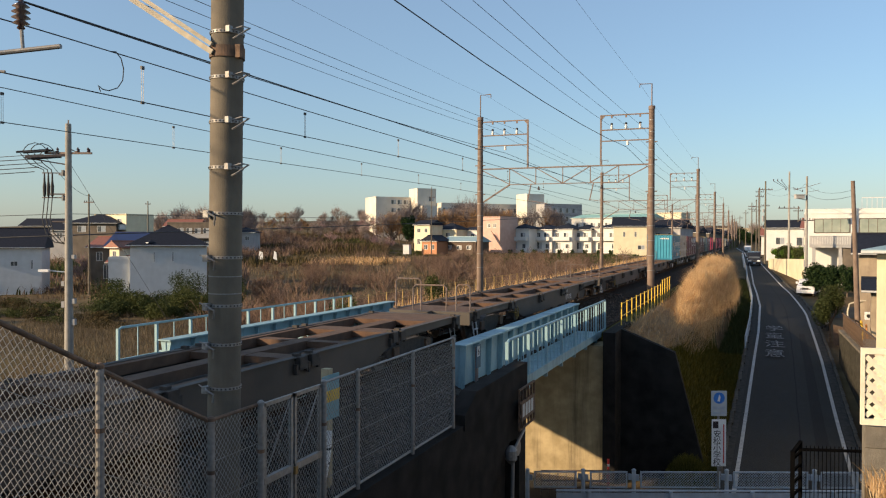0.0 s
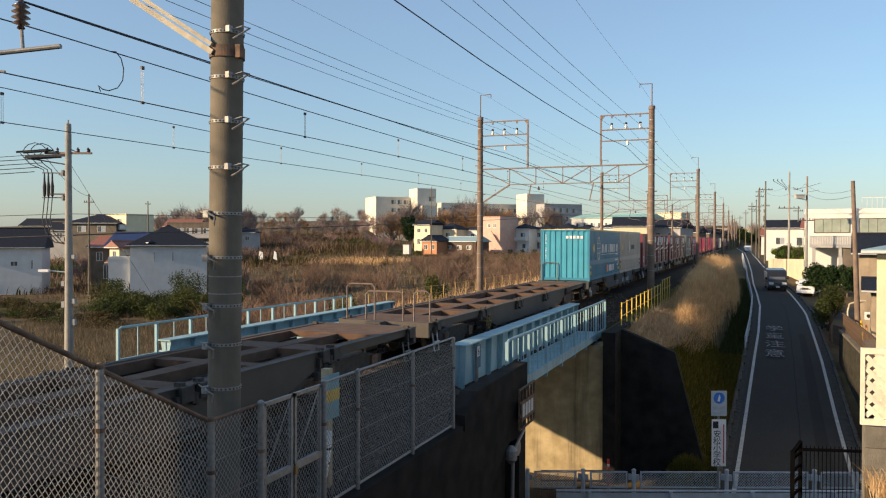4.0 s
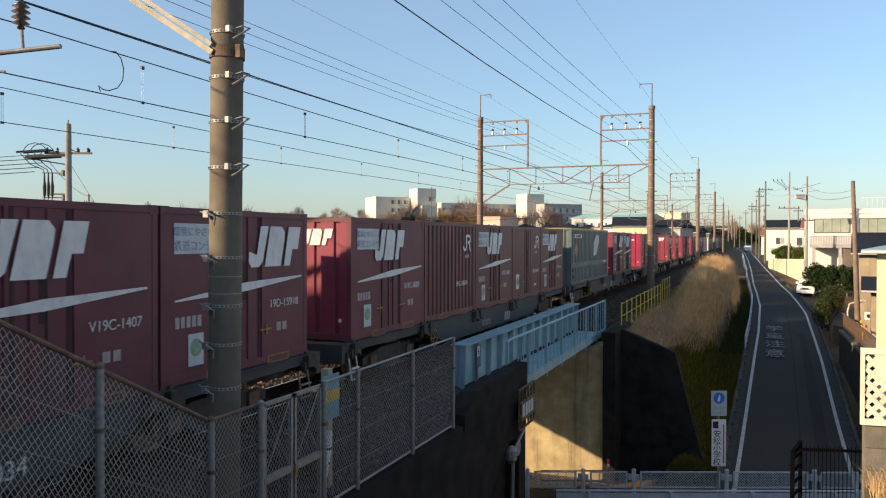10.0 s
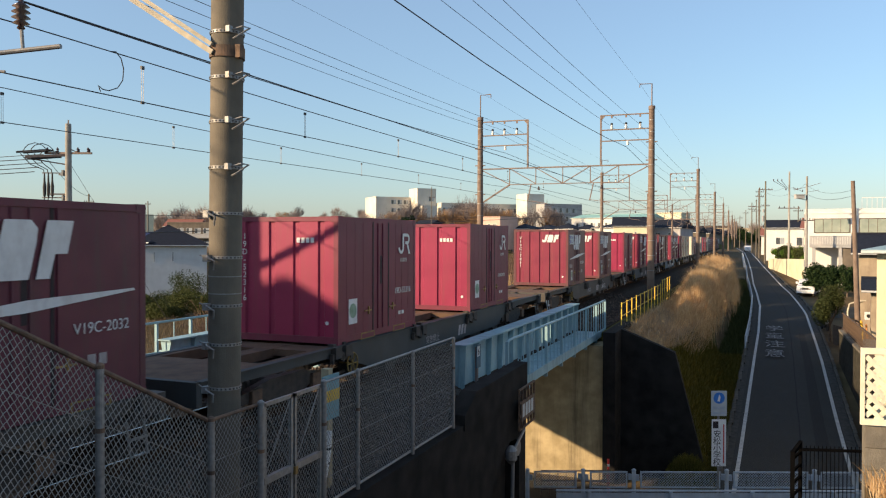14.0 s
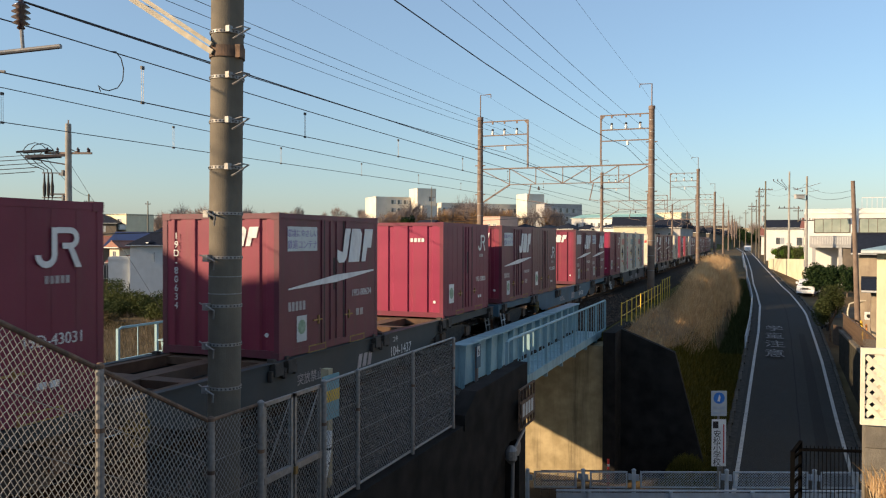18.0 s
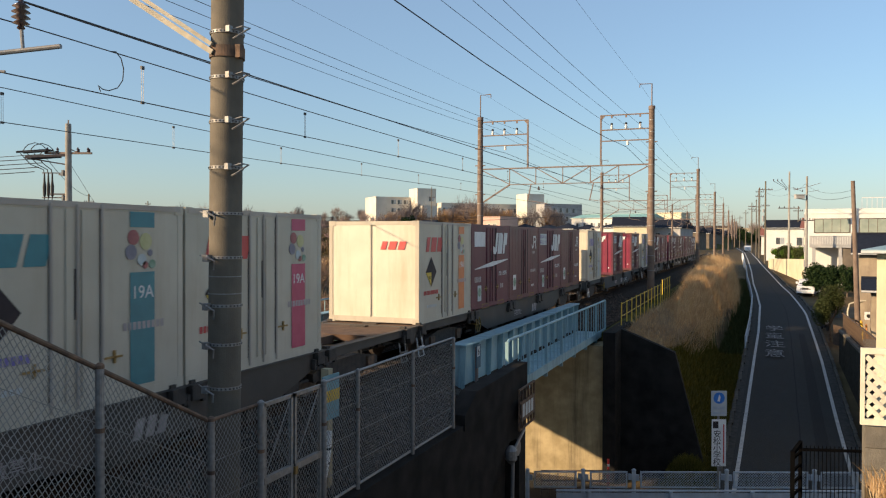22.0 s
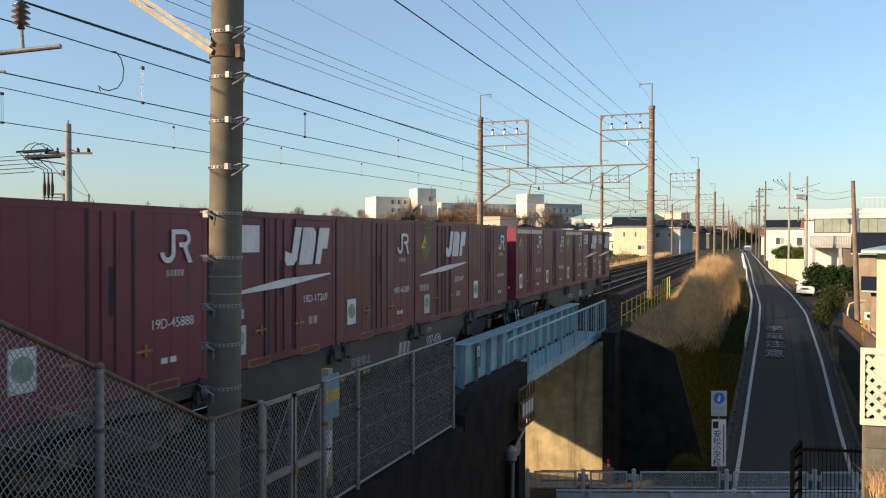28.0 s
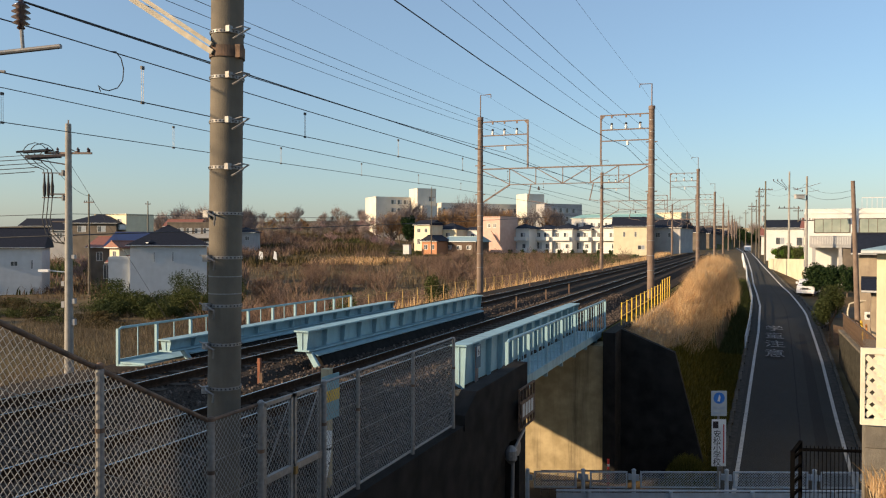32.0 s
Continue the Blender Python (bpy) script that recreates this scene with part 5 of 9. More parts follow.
def long_container(paint, end_paint, label, kind):
    L, H, W = 9.41, 2.56, 1.235
    c = thing("long_container", label, "container", group="freight containers")
    frame_of(c, paint, L, H, W)
    part("end_wall", ribbed_wall(Geo(), "y", 0.012, -W + 0.1, W - 0.1, 0.14, H - 0.09, 8, 0.04, -1), end_paint, c, "pressed steel end wall with vertical grooves")
    part("upper_side", ribbed_wall(Geo(), "x", W - 0.004, 0.1, L - 0.1, 1.0, H - 0.09, 28, 0.045, 1), paint, c, "corrugated upper side")
    part("side_band", Geo().box(W - 0.03, 0.1, 0.78, W + 0.004, L - 0.1, 1.0), paint, c, "plain horizontal band")
    part("lower_side", ribbed_wall(Geo(), "x", W - 0.004, 0.1, L - 0.1, 0.14, 0.78, 28, 0.045, 1), paint, c, "corrugated lower side")
    part("top_rail", Geo().box(-W, 0.02, H - 0.05, W + 0.002, L - 0.02, H + 0.01), "yellow" if kind != "grey" else paint, c, "top rail")
    for a in (0.35, L - 0.45):
        part("lifting_pocket", Geo().box(W - 0.05, a - 0.12, 0.3, W + 0.006, a + 0.12, 0.46).box(W - 0.05, a - 0.12, 0.62, W + 0.006, a + 0.12, 0.74), "yellow" if kind == "blue" else "grime", c)
    if kind == "blue":
        g = Geo()
        for k, wd in enumerate((0.30, 0.16, 0.34, 0.34, 0.0, 0.24, 0.36, 0.38, 0.34, 0.36, 0.0, 0.36, 0.2)):
            if wd:
                a = 3.3 + 0.43 * k
                g.add([(W + 0.002, a, 1.35), (W + 0.002, a + wd, 1.35), (W + 0.002, a + wd + 0.12, 1.8), (W + 0.002, a + 0.12, 1.8)], [(0, 1, 2, 3)])
        g.add([(W + 0.002, 3.2, 1.24), (W + 0.002, 8.9, 1.24), (W + 0.002, 8.9, 1.27), (W + 0.002, 3.2, 1.27)], [(0, 1, 2, 3)])
        part("title", g, "plate", c, "pale slanted title lettering as plain blocks")
        r = Geo()
        for rr in (0.5, 0.28):
            vs = []
            for i in range(25):
                a = 2 * math.pi * i / 24
                vs += [(W + 0.002, 2.5 + rr * math.cos(a), 1.6 + 0.62 * math.sin(a)), (W + 0.002, 2.5 + (rr - 0.05) * math.cos(a), 1.6 + 0.56 * math.sin(a))]
            r.add(vs, [(2 * i, 2 * i + 1, 2 * i + 3, 2 * i + 2) for i in range(24)])
        for zz in (1.35, 1.6, 1.85):
            r.add([(W + 0.002, 2.05, zz - 0.02), (W + 0.002, 2.95, zz - 0.02), (W + 0.002, 2.95, zz + 0.02), (W + 0.002, 2.05, zz + 0.02)], [(0, 1, 2, 3)])
        part("globe_mark", r, "plate", c, "pale round globe mark")
        part("company_title", bars_on_side(5.6, 7.4, 0.3, 0.65, 4, W + 0.002), "decal", c, "white company lettering as plain blocks")
        part("company_disc", Geo().lathe([(0.22, W), (0.22, W + 0.004)], (0, 5.1, 0.48), 14, "x"), "orange", c)
        for a, z, b in ((7.9, 1.18, 8.6), (7.7, 0.85, 8.7), (8.4, 0.55, 8.8)):
            part("label_strip", plate(a, z, b, z + 0.08, W + 0.0075), "decal", c)
        part("hazard_diamond", Geo().add([(W + 0.003, 0.9, 1.6), (W + 0.003, 1.15, 1.32), (W + 0.003, 1.4, 1.6), (W + 0.003, 1.15, 1.88)], [(0, 1, 2, 3)]), "yellow", c)
        part("end_title", bars_on_end(0.05, 0.95, 2.1, 2.24, 5), "decal", c)
        for k, ch in enumerate("U47A-38161"):
            lettering("code_letter", ch, 0.15, "decal", c, front_at(-0.97, -0.005, 2.2 - 0.125 * k))
            lettering("code_letter", ch, 0.15, "decal", c, side_at(W + 0.003, 8.95, 2.25 - 0.125 * k))
    elif kind == "grey":
        part("title", bars_on_side(4.9, 6.3, 1.42, 1.72, 5, W + 0.002), "seal", c, "dark title lettering as plain blocks")
        part("ghost_mark", plate(3.8, 1.25, 4.3, 1.95, W + 0.002), "plate", c)
        part("hazard_diamond", Geo().add([(W + 0.003, 0.9, 1.6), (W + 0.003, 1.1, 1.32), (W + 0.003, 1.3, 1.6), (W + 0.003, 1.1, 1.88)], [(0, 1, 2, 3)]), "yellow", c)
        part("yellow_plate", plate(0.25, 0.3, 0.5, 0.7, W + 0.007), "yellow", c)
        for k, ch in enumerate("U49A-38050"):
            lettering("code_letter", ch, 0.15, "seal", c, side_at(W + 0.003, 8.75, 2.25 - 0.125 * k))
        for zz in (0.42, 0.86, 1.05):
            part("yellow_fitting", Geo().box(W - 0.02, 9.2, zz, W + 0.02, 9.32, zz + 0.1), "yellow", c)
    else:
        part("leaf_mark", Geo().add([(W + 0.002, 5.2, 1.2), (W + 0.002, 6.0, 1.3), (W + 0.002, 6.7, 1.9), (W + 0.002, 6.7, 2.25), (W + 0.002, 6.0, 2.3), (W + 0.002, 5.3, 1.9)], [(0, 1, 2, 3, 4, 5)]), "plate", c, "large pale leaf shaped mark")
        part("notice", plate(0.7, 2.12, 2.3, 2.3, W + 0.002), "decal", c)
        lettering("notice_text", "コキ50000積載禁止", 0.16, "seal", c, side_at(W + 0.006, 1.5, 2.15), "dark notice writing")
        part("hazard_diamond", Geo().add([(W + 0.003, 0.75, 1.6), (W + 0.003, 1.05, 1.2), (W + 0.003, 1.35, 1.6), (W + 0.003, 1.05, 1.98)], [(0, 1, 2, 3)]), "brass", c, "dull orange diamond placard")
        part("label_strip", plate(8.0, 0.86, 8.8, 0.94, W + 0.0075), "decal", c)
        for k, ch in enumerate("U47A-38286"):
            lettering("code_letter", ch, 0.16, "decal", c, side_at(W + 0.003, 0.5, 2.2 - 0.135 * k))
    return c


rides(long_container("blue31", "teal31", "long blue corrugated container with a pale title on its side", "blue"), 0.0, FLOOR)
rides(long_container("beige31", "beige31", "long beige-grey corrugated container on a flat wagon", "grey"), 9.6, FLOOR)
rides(long_container("slate31", "slate31", "long slate blue corrugated container with a pale leaf mark", "slate"), 61.4, FLOOR)
LOADS = [
    (20.5, "round", "brick", "19D-42893"), (24.27, "round", "brick", "19D-49568"), (28.04, "slant", "maroon", "19D-23276"), (31.81, "slant", "maroon", "V19C-1407"), (35.58, "slant", "maroon", "19D-15918"),
    (40.95, "slant", "maroon", "V19C-6083"), (44.72, "rib", "maroon2", "19G-18644"), (48.49, "slant", "maroon2", "V19C-4862"), (52.26, "round", "maroon2", "19D-45847"), (56.03, "slant", "maroon2", "centred"),
    (72.8, "slant", "maroon", "19D-33955"), (76.55, "slant", "maroon", "V19C-2032"),
    (85.4, "round", "crimson", "19D-52316"), (93.0, "round", "crimson", ""),
    (105.77, "slant", "maroon2", "V19C-7861"), (113.35, "slant", "maroon2", "centred"),
    (121.96, "round", "crimson", "19D-43031"), (129.5, "slant", "maroon", "19D-80634"), (137.04, "round", "crimson", "19D-50800"),
    (142.14, "slant", "maroon", ""), (145.91, "round", "maroon2", "V19C-8888"), (153.45, "slant", "maroon", "19D-22646"), (157.22, "slant", "maroon", "19D-20061"),
    (162.83, "round", "crimson", ""), (166.6, "cream", "pink", ""), (170.37, "cream", "teal", ""), (174.14, "cream", "pink", ""),
    (182.43, "cream", "orange", ""), (186.2, "slant", "maroon", "19D-13090"), (189.97, "round", "maroon2", ""), (193.74, "slant", "maroon", "19D-30776"), (197.51, "round", "maroon2", "19D-46590"),
    (203.23, "cream", "plate", ""), (210.77, "slant", "maroon", "V19B-1352"), (218.31, "slant", "maroon2", "V19C-4718"),
    (223.54, "cream", "indigo", ""), (227.31, "slant", "maroon", ""), (231.08, "slant", "maroon2", ""), (234.85, "round", "brick", ""), (238.62, "round", "brick", "19D-46051"),
    (243.75, "round", "brick", "19D-45888"), (247.52, "slant", "maroon", "19D-17269"), (251.29, "round", "maroon2", "19D-45289"), (255.06, "slant", "maroon2", "20D-447"), (258.83, "round", "maroon2", ""),
    (263.6, "band", "brick", "20D-1301"), (267.37, "round", "maroon2", "19D-43754"), (271.14, "band", "maroon2", "20D-592"), (274.91, "slant", "maroon2", "19D-30977"), (278.68, "slant", "maroon2", "19D-41770")]
BLANK = ("19D-23276", "19D-22646", "19D-13090", "19D-17269")
made_boxes = {}
for s, style, paint, number in LOADS:
    key = (style, paint, number)
    if key in made_boxes:
        c = copy_thing(made_boxes[key], Matrix())
    elif style == "cream":
        c = made_boxes[key] = small_container(style, "cream", "", 1, paint)
    else:
        c = made_boxes[key] = small_container(style, paint, number if number != "centred" else "", 7 if number.startswith("V19B") else (5 if style == "slant" else 4), middle=number.startswith(("V19C", "centred")), face="blank" if number in BLANK else ("hazard" if number == "20D-447" else "slogan"))
    rides(c, s, FLOOR)


# ---- chain-link fence on the retaining wall ----
FX = -5.2


def fence_top(y):
    return 1.17 if y > 6.59 else 1.17 + (6.59 - y) * 0.523


def fence_foot(y):
    return -0.47 if y > 6.59 else -0.47 + (6.59 - y) * 0.505


def mesh_wires(y0, y1, cell, r):
    """Chain link: two families of slanting wires that bend round each other where they cross."""
    g = Geo()
    H = 1.25
    for d in (-1, 1):
        u = y0 - H
        while u < y1 + H:
            a, b = (u, u + H) if d > 0 else (u + H, u)
            lo, hi = 0.0, 1.0
            for lim, sign in ((y0, 1), (y1, -1)):
                fa, fb = sign * (a - lim), sign * (b - lim)
                if fa < 0 and fb < 0:
                    lo, hi = 1, 0
                elif fa < 0:
                    lo = max(lo, fa / (fa - fb))
                elif fb < 0:
                    hi = min(hi, fa / (fa - fb))
            if hi - lo > 0.01:
                pts = []
                n = max(1, round((hi - lo) * H / cell * 4))
                for k in range(n + 1):
                    f = lo + (hi - lo) * k / n
                    y = a + (b - a) * f
                    z = fence_foot(y) + 0.02 + (fence_top(y) - fence_foot(y) - 0.04) * f
                    kink = 0.11 * cell * math.sin(2 * math.pi * (f * H / cell * 2 + 0.25) / 2)
                    pts.append((FX + 0.003 * d, min(y1, max(y0, y + kink * d * 0.6)), z + kink))
                g.tube(pts, r, 4)
            u += cell
    return g


fence = thing("chain_link_fence", "grey galvanised chain-link fence with tube posts on a wall", "fence", pose(0, 0, 0))
part("wire_mesh", mesh_wires(2.6, 6.57, 0.062, 0.0036), "zinc", fence, "diamond wire mesh")
part("wire_mesh", mesh_wires(6.6, 7.46, 0.062, 0.0026), "zinc", fence, "diamond wire mesh")
part("wire_mesh", mesh_wires(8.88, 13.66, 0.066, 0.0024), "zinc", fence, "diamond wire mesh")
for y, r in ((2.9, 0.035), (5.11, 0.036), (6.59, 0.036), (7.47, 0.038), (8.88, 0.036), (9.83, 0.03), (11.77, 0.03), (13.66, 0.03)):
    p = part("post", Geo().cyl((FX + 0.03, y, fence_foot(y) - 0.05), (FX + 0.03, y, fence_top(y) + 0.02), r, n=12), "steel", fence)
    part("post_cap", Geo().lathe([(r + 0.004, 0), (r + 0.004, 0.03), (r * 0.5, 0.05)], (FX + 0.03, y, fence_top(y)), 12), "rusty" if y < 7 else "steel", p)
    part("band", Geo().cyl((FX + 0.03, y, fence_top(y) - 0.55), (FX + 0.03, y, fence_top(y) - 0.51), r + 0.004, n=12), "rusty", p)
part("top_tube", Geo().cyl((FX, 2.6, fence_top(2.6)), (FX, 6.59, fence_top(6.59)), 0.024, n=8).cyl((FX, 6.59, 1.17), (FX, 7.47, 1.17), 0.022, n=8), "rusty", fence, "brown top tube")
part("top_tube", Geo().cyl((FX, 8.88, 1.17), (FX, 13.66, 1.2), 0.02, n=8), "steel", fence)
part("bottom_tube", Geo().cyl((FX, 8.88, -0.45), (FX, 13.66, -0.45), 0.02, n=8).cyl((FX, 2.6, fence_foot(2.6) + 0.03), (FX, 6.59, fence_foot(6.6) + 0.03), 0.018, n=8), "steel", fence)
for f in (0.22, 0.48, 0.74):
    part("tension_wire", Geo().tube([(FX, 2.6, fence_foot(2.6) + 1.6 * f), (FX, 6.59, -0.47 + 1.62 * f), (FX, 7.45, -0.47 + 1.62 * f)], 0.004, 4), "steel", fence)
    part("tension_wire", Geo().cyl((FX, 8.9, -0.47 + 1.62 * f), (FX, 13.66, -0.47 + 1.62 * f), 0.004, n=4), "steel", fence)
gate = thing("mesh_gate", "double-leaf galvanised mesh gate in the fence", "gate")
for a, b in ((7.55, 8.16), (8.20, 8.84)):
    leaf = part("gate_leaf", Geo().box(FX - 0.02, a, -0.42, FX + 0.02, a + 0.045, 1.16).box(FX - 0.02, b - 0.045, -0.42, FX + 0.02, b, 1.16).box(FX - 0.02, a, 1.12, FX + 0.02, b, 1.165).box(FX - 0.02, a, -0.42, FX + 0.02, b, -0.375), "steel", gate, "welded tube gate frame")
    part("mid_rail", Geo().box(FX - 0.025, a, 0.22, FX + 0.03, b, 0.30), "steel", leaf)
    part("cross_rod", Geo().cyl((FX, a + 0.03, 1.12), (FX, b - 0.03, 0.28), 0.008, n=5).cyl((FX, b - 0.03, 1.12), (FX, a + 0.03, 0.28), 0.008, n=5), "steel", leaf)
    part("gate_mesh", mesh_wires(a + 0.03, b - 0.03, 0.066, 0.0024), "zinc", leaf)
part("padlock", Geo().box(FX + 0.03, 8.15, 0.18, FX + 0.06, 8.21, 0.27), "brass", gate)

# things behind the fence
M["rustorange"] = mat("faded_rusty_orange", (0.16, 0.055, 0.03), (0.24, 0.09, 0.045), 9, 0.85, stain=0.7, stain_col=(0.06, 0.035, 0.025), sscale=7)
t = thing("marker_post", "concrete post with a teal and yellow plate beside the track", "marker post", pose(-5.62, 9.75, -0.5))
part("post", Geo().box(-0.07, -0.06, 0, 0.05, 0.06, 1.7), "concrete", t)
M["tealplate"] = mat("teal_plate", (0.12, 0.30, 0.36), (0.16, 0.36, 0.42), 4, 0.5, stain=0.3)
part("plate", Geo().box(0.055, -0.25, 0.98, 0.07, 0.22, 1.62), "tealplate", t, "teal enamel plate")
part("stripe", Geo().box(0.07, -0.22, 1.24, 0.076, 0.22, 1.40), "yellow", t, "yellow stripe")
t = thing("cable_tube", "white plastic cable tube with black ties", "pipe", pose(-5.5, 9.5, -0.4))
part("tube", Geo().tube([(0, 0.1, 0.75), (0, 0.06, 0.45), (0, -0.02, 0.2), (0, -0.1, 0.05)], 0.045, 10), "white", t)
part("tie", Geo().cyl((0, 0.07, 0.5), (0, 0.065, 0.53), 0.05, n=10).cyl((0, 0.02, 0.3), (0, 0.03, 0.33), 0.05, n=10), "black", t)
for x, y, zt in ((-10.7, 15.4, 0.5), (-10.5, 15.2, 0.2)):
    solid("track_stake", Geo().box(-0.035, -0.035, -0.2, 0.035, 0.035, zt).box(-0.05, -0.04, zt - 0.12, 0.05, 0.04, zt - 0.08), "rusty" if zt < 0.4 else "rustorange", "short rusty orange stake beside the track", "stake", pose(x, y, -0.25))
# bridge bearing blocks
for x, y in ((-10.6, 16.7), (-6.2, 16.85), (-14.6, 16.4)):
    solid("bearing_block", Geo().box(-0.4, -0.3, -0.5, 0.4, 0.3, -0.22), "kerbstone", "grey concrete bearing block at the girder end", "concrete block", pose(x, y, -0.25))

# number board on a post at the bridge end
t = thing("number_board", "small grey board on a steel post at the bridge end", "sign", pose(-5.55, 16.1, -0.5))
part("post", Geo().box(-0.03, -0.03, 0, 0.03, 0.03, 1.2), "beam", t)
part("board", Geo().box(0.03, -0.12, 0.75, 0.045, 0.14, 1.25), "sillblue", t)
part("panel", Geo().box(0.045, -0.1, 1.0, 0.05, 0.06, 1.22), "plate", t)
lettering("digit", "6", 0.2, "seal", t, side_at(0.052, -0.02, 1.04), "dark digit")

# height warning frame over the street mouth
t = thing("height_warning_frame", "rusty steel frame with a warning panel over the street", "warning sign", pose(-4.9, 17.2, -1.35))
for k in range(6):
    part("upright", Geo().box(-0.02, 0.26 * k, 0, 0.02, 0.26 * k + 0.035, 0.95), "rusty", t)
for z in (0.0, 0.3, 0.62, 0.93):
    part("cross_bar", Geo().box(-0.025, 0, z, 0.025, 1.35, z + 0.03), "rusty", t)
part("panel", Geo().box(0.02, 0.12, 0.2, 0.03, 1.25, 0.66), "rusty", t, "rusty panel with worn writing")
part("writing", bars_on_side(0.2, 1.2, 0.28, 0.58, 4, 0.032), "plate", t)
t = thing("street_lamp", "grey steel post with a lamp head beside the abutment", "street lamp", pose(-5.0, 16.9, -5.85))
part("post", Geo().cyl((0, 0, 0), (0.05, 0, 4.1), 0.05, 0.04, 10), "steel", t)
part("arm", Geo().cyl((0.05, 0, 4.1), (0.1, 0.75, 4.45), 0.035, n=8), "steel", t)
part("lamp_head", Geo().lathe([(0.05, 3.85), (0.14, 3.95), (0.14, 4.15), (0.06, 4.25)], (0.02, -0.05, 0), 12), "steel", t)
part("hoop", Geo().lathe([(0.16, -0.015), (0.19, 0), (0.16, 0.015)], (0.06, 0.4, 4.1), 14, "x"), "steel", t)

# ---- street level ----
def rail_point(f):
    return (-7.0 + 10.7 * f, 25.65 + 4.2 * f)


t = thing("guard_fence", "pale blue-grey street guard fence with mesh panels", "guard fence")
ux, uy = 10.7 / 11.495, 4.2 / 11.495
ang = math.degrees(math.atan2(4.2, 10.7))
M["guard"] = mat("pale_blue_grey_paint", (0.36, 0.42, 0.48), (0.44, 0.50, 0.56), 4, 0.5, stain=0.4, stain_col=(0.25, 0.2, 0.16), sscale=4)
for f in (0.0, 0.165, 0.315, 0.59, 0.85, 1.0):
    x, y = rail_point(f)
    post = part("post", Geo().cyl((0, 0, 0), (0, 0, 1.05), 0.07, n=12), "guard", t, at=pose(x, y, -5.85))
    part("post_cap", Geo().lathe([(0.075, 1.05), (0.075, 1.08), (0.03, 1.11)], n=12), "guard", post)
    part("bracket", Geo().box(-0.18, -0.03, 0.72, 0.18, 0.03, 0.92), "guard", post)
fs = (0.0, 0.165, 0.315, 0.59, 0.85, 1.0)
for a, b in zip(fs, fs[1:]):
    (x0, y0), (x1, y1) = rail_point(a), rail_point(b)
    L = math.hypot(x1 - x0, y1 - y0) - 0.44
    pn = part("mesh_panel", Geo().box(0, -0.02, 0.45, L, 0.02, 0.5).box(0, -0.02, 0.97, L, 0.02, 1.02).box(0, -0.02, 0.5, 0.05, 0.02, 0.97).box(L - 0.05, -0.02, 0.5, L, 0.02, 0.97), "guard", t, at=pose(x0 + ux * 0.22, y0 + uy * 0.22, -5.85, 0, 0, ang))
    g = Geo()
    n = int(L / 0.09)
    for k in range(-5, n):
        for sgn in (1, -1):
            a0, b0 = k * 0.09, k * 0.09 + 0.46
            za, zb_ = (0.5, 0.97) if sgn > 0 else (0.97, 0.5)
            if a0 < 0.04:
                za += (zb_ - za) * (0.04 - a0) / 0.46
                a0 = 0.04
            if b0 > L - 0.04:
                zb_ -= (zb_ - za) * (b0 - L + 0.04) / max(b0 - a0, 0.01)
                b0 = L - 0.04
            if b0 - a0 > 0.02:
                g.bar((a0, 0, za), (b0, 0, zb_), 0.012)
    part("expanded_mesh", g, "guard", pn, "slanting steel lattice")
t = thing("guard_rail", "pale blue steel guard rail beam on posts", "guard rail", pose(-5.5, 23.5, -5.85, 0, 0, 21.5))
part("beam", Geo().prism([(0.0, 0.86), (0.05, 0.92), (0.0, 0.98), (0.05, 1.06), (0.0, 1.12), (-0.03, 1.12), (-0.03, 0.86)], "x", 0, 9.5), "guard", t, "ribbed beam")
part("top_pipe", Geo().cyl((0, 0, 1.18), (9.5, 0, 1.18), 0.035, n=8), "guard", t)
for x in (1.0, 3.5, 6.0, 8.5):
    part("post", Geo().cyl((x, -0.1, 0), (x, -0.1, 1.2), 0.06, n=10), "guard", t)
t = thing("tube_barrier", "brown tube barrier in front of the abutment", "barrier", pose(-6.7, 26.3, -5.85, 0, 0, 21.5))
part("tubes", Geo().box(0, 0, 0.2, 2.4, 0.04, 0.25).box(0, 0, 0.5, 2.4, 0.04, 0.55).box(0, 0, 0.85, 2.4, 0.04, 0.9), "beam", t)
for k in range(9):
    part("upright", Geo().box(0.29 * k, -0.005, 0, 0.29 * k + 0.03, 0.035, 0.9), "beam", t)
M["red"] = mat("red_reflective", (0.65, 0.04, 0.03), (0.72, 0.06, 0.05), 5, 0.4)
t = thing("delineator", "slim red and white road delineator", "delineator", pose(-4.55, 27.3, -5.85))
part("pole", Geo().cyl((0, 0, 0), (0, 0, 1.25), 0.04, n=10), "red", t)
for z in (0.75, 1.0):
    part("white_band", Geo().cyl((0, 0, z), (0, 0, z + 0.08), 0.043, n=10), "white", t)

# road sign and school banner
t = thing("road_sign", "white sign board with a blue disc on a post", "road sign", pose(-0.93, 27.55, -5.85, 0, 0, 21.5))
M["signblue"] = mat("sign_blue", (0.02, 0.16, 0.52), (0.03, 0.20, 0.58), 5, 0.4)
part("post", Geo().cyl((0, 0.05, 0), (0, 0.05, 3.85), 0.035, n=10), "steel", t)
part("board", Geo().box(-0.26, 0, 3.02, 0.26, 0.02, 3.86), "plate", t, "pale sign board")
part("disc", Geo().lathe([(0.19, -0.008), (0.19, 0.0)], (0, 0, 3.62), 20, "y"), "signblue", t, "blue disc")
part("figures", Geo().prism([(-0.06, 3.52), (0.02, 3.5), (0.05, 3.66), (0.0, 3.74)], "y", -0.012, -0.009), "white", t)
part("writing", Geo().box(-0.19, -0.006, 3.24, 0.19, -0.002, 3.34).box(-0.19, -0.006, 3.08, 0.19, -0.002, 3.15), "guard", t)
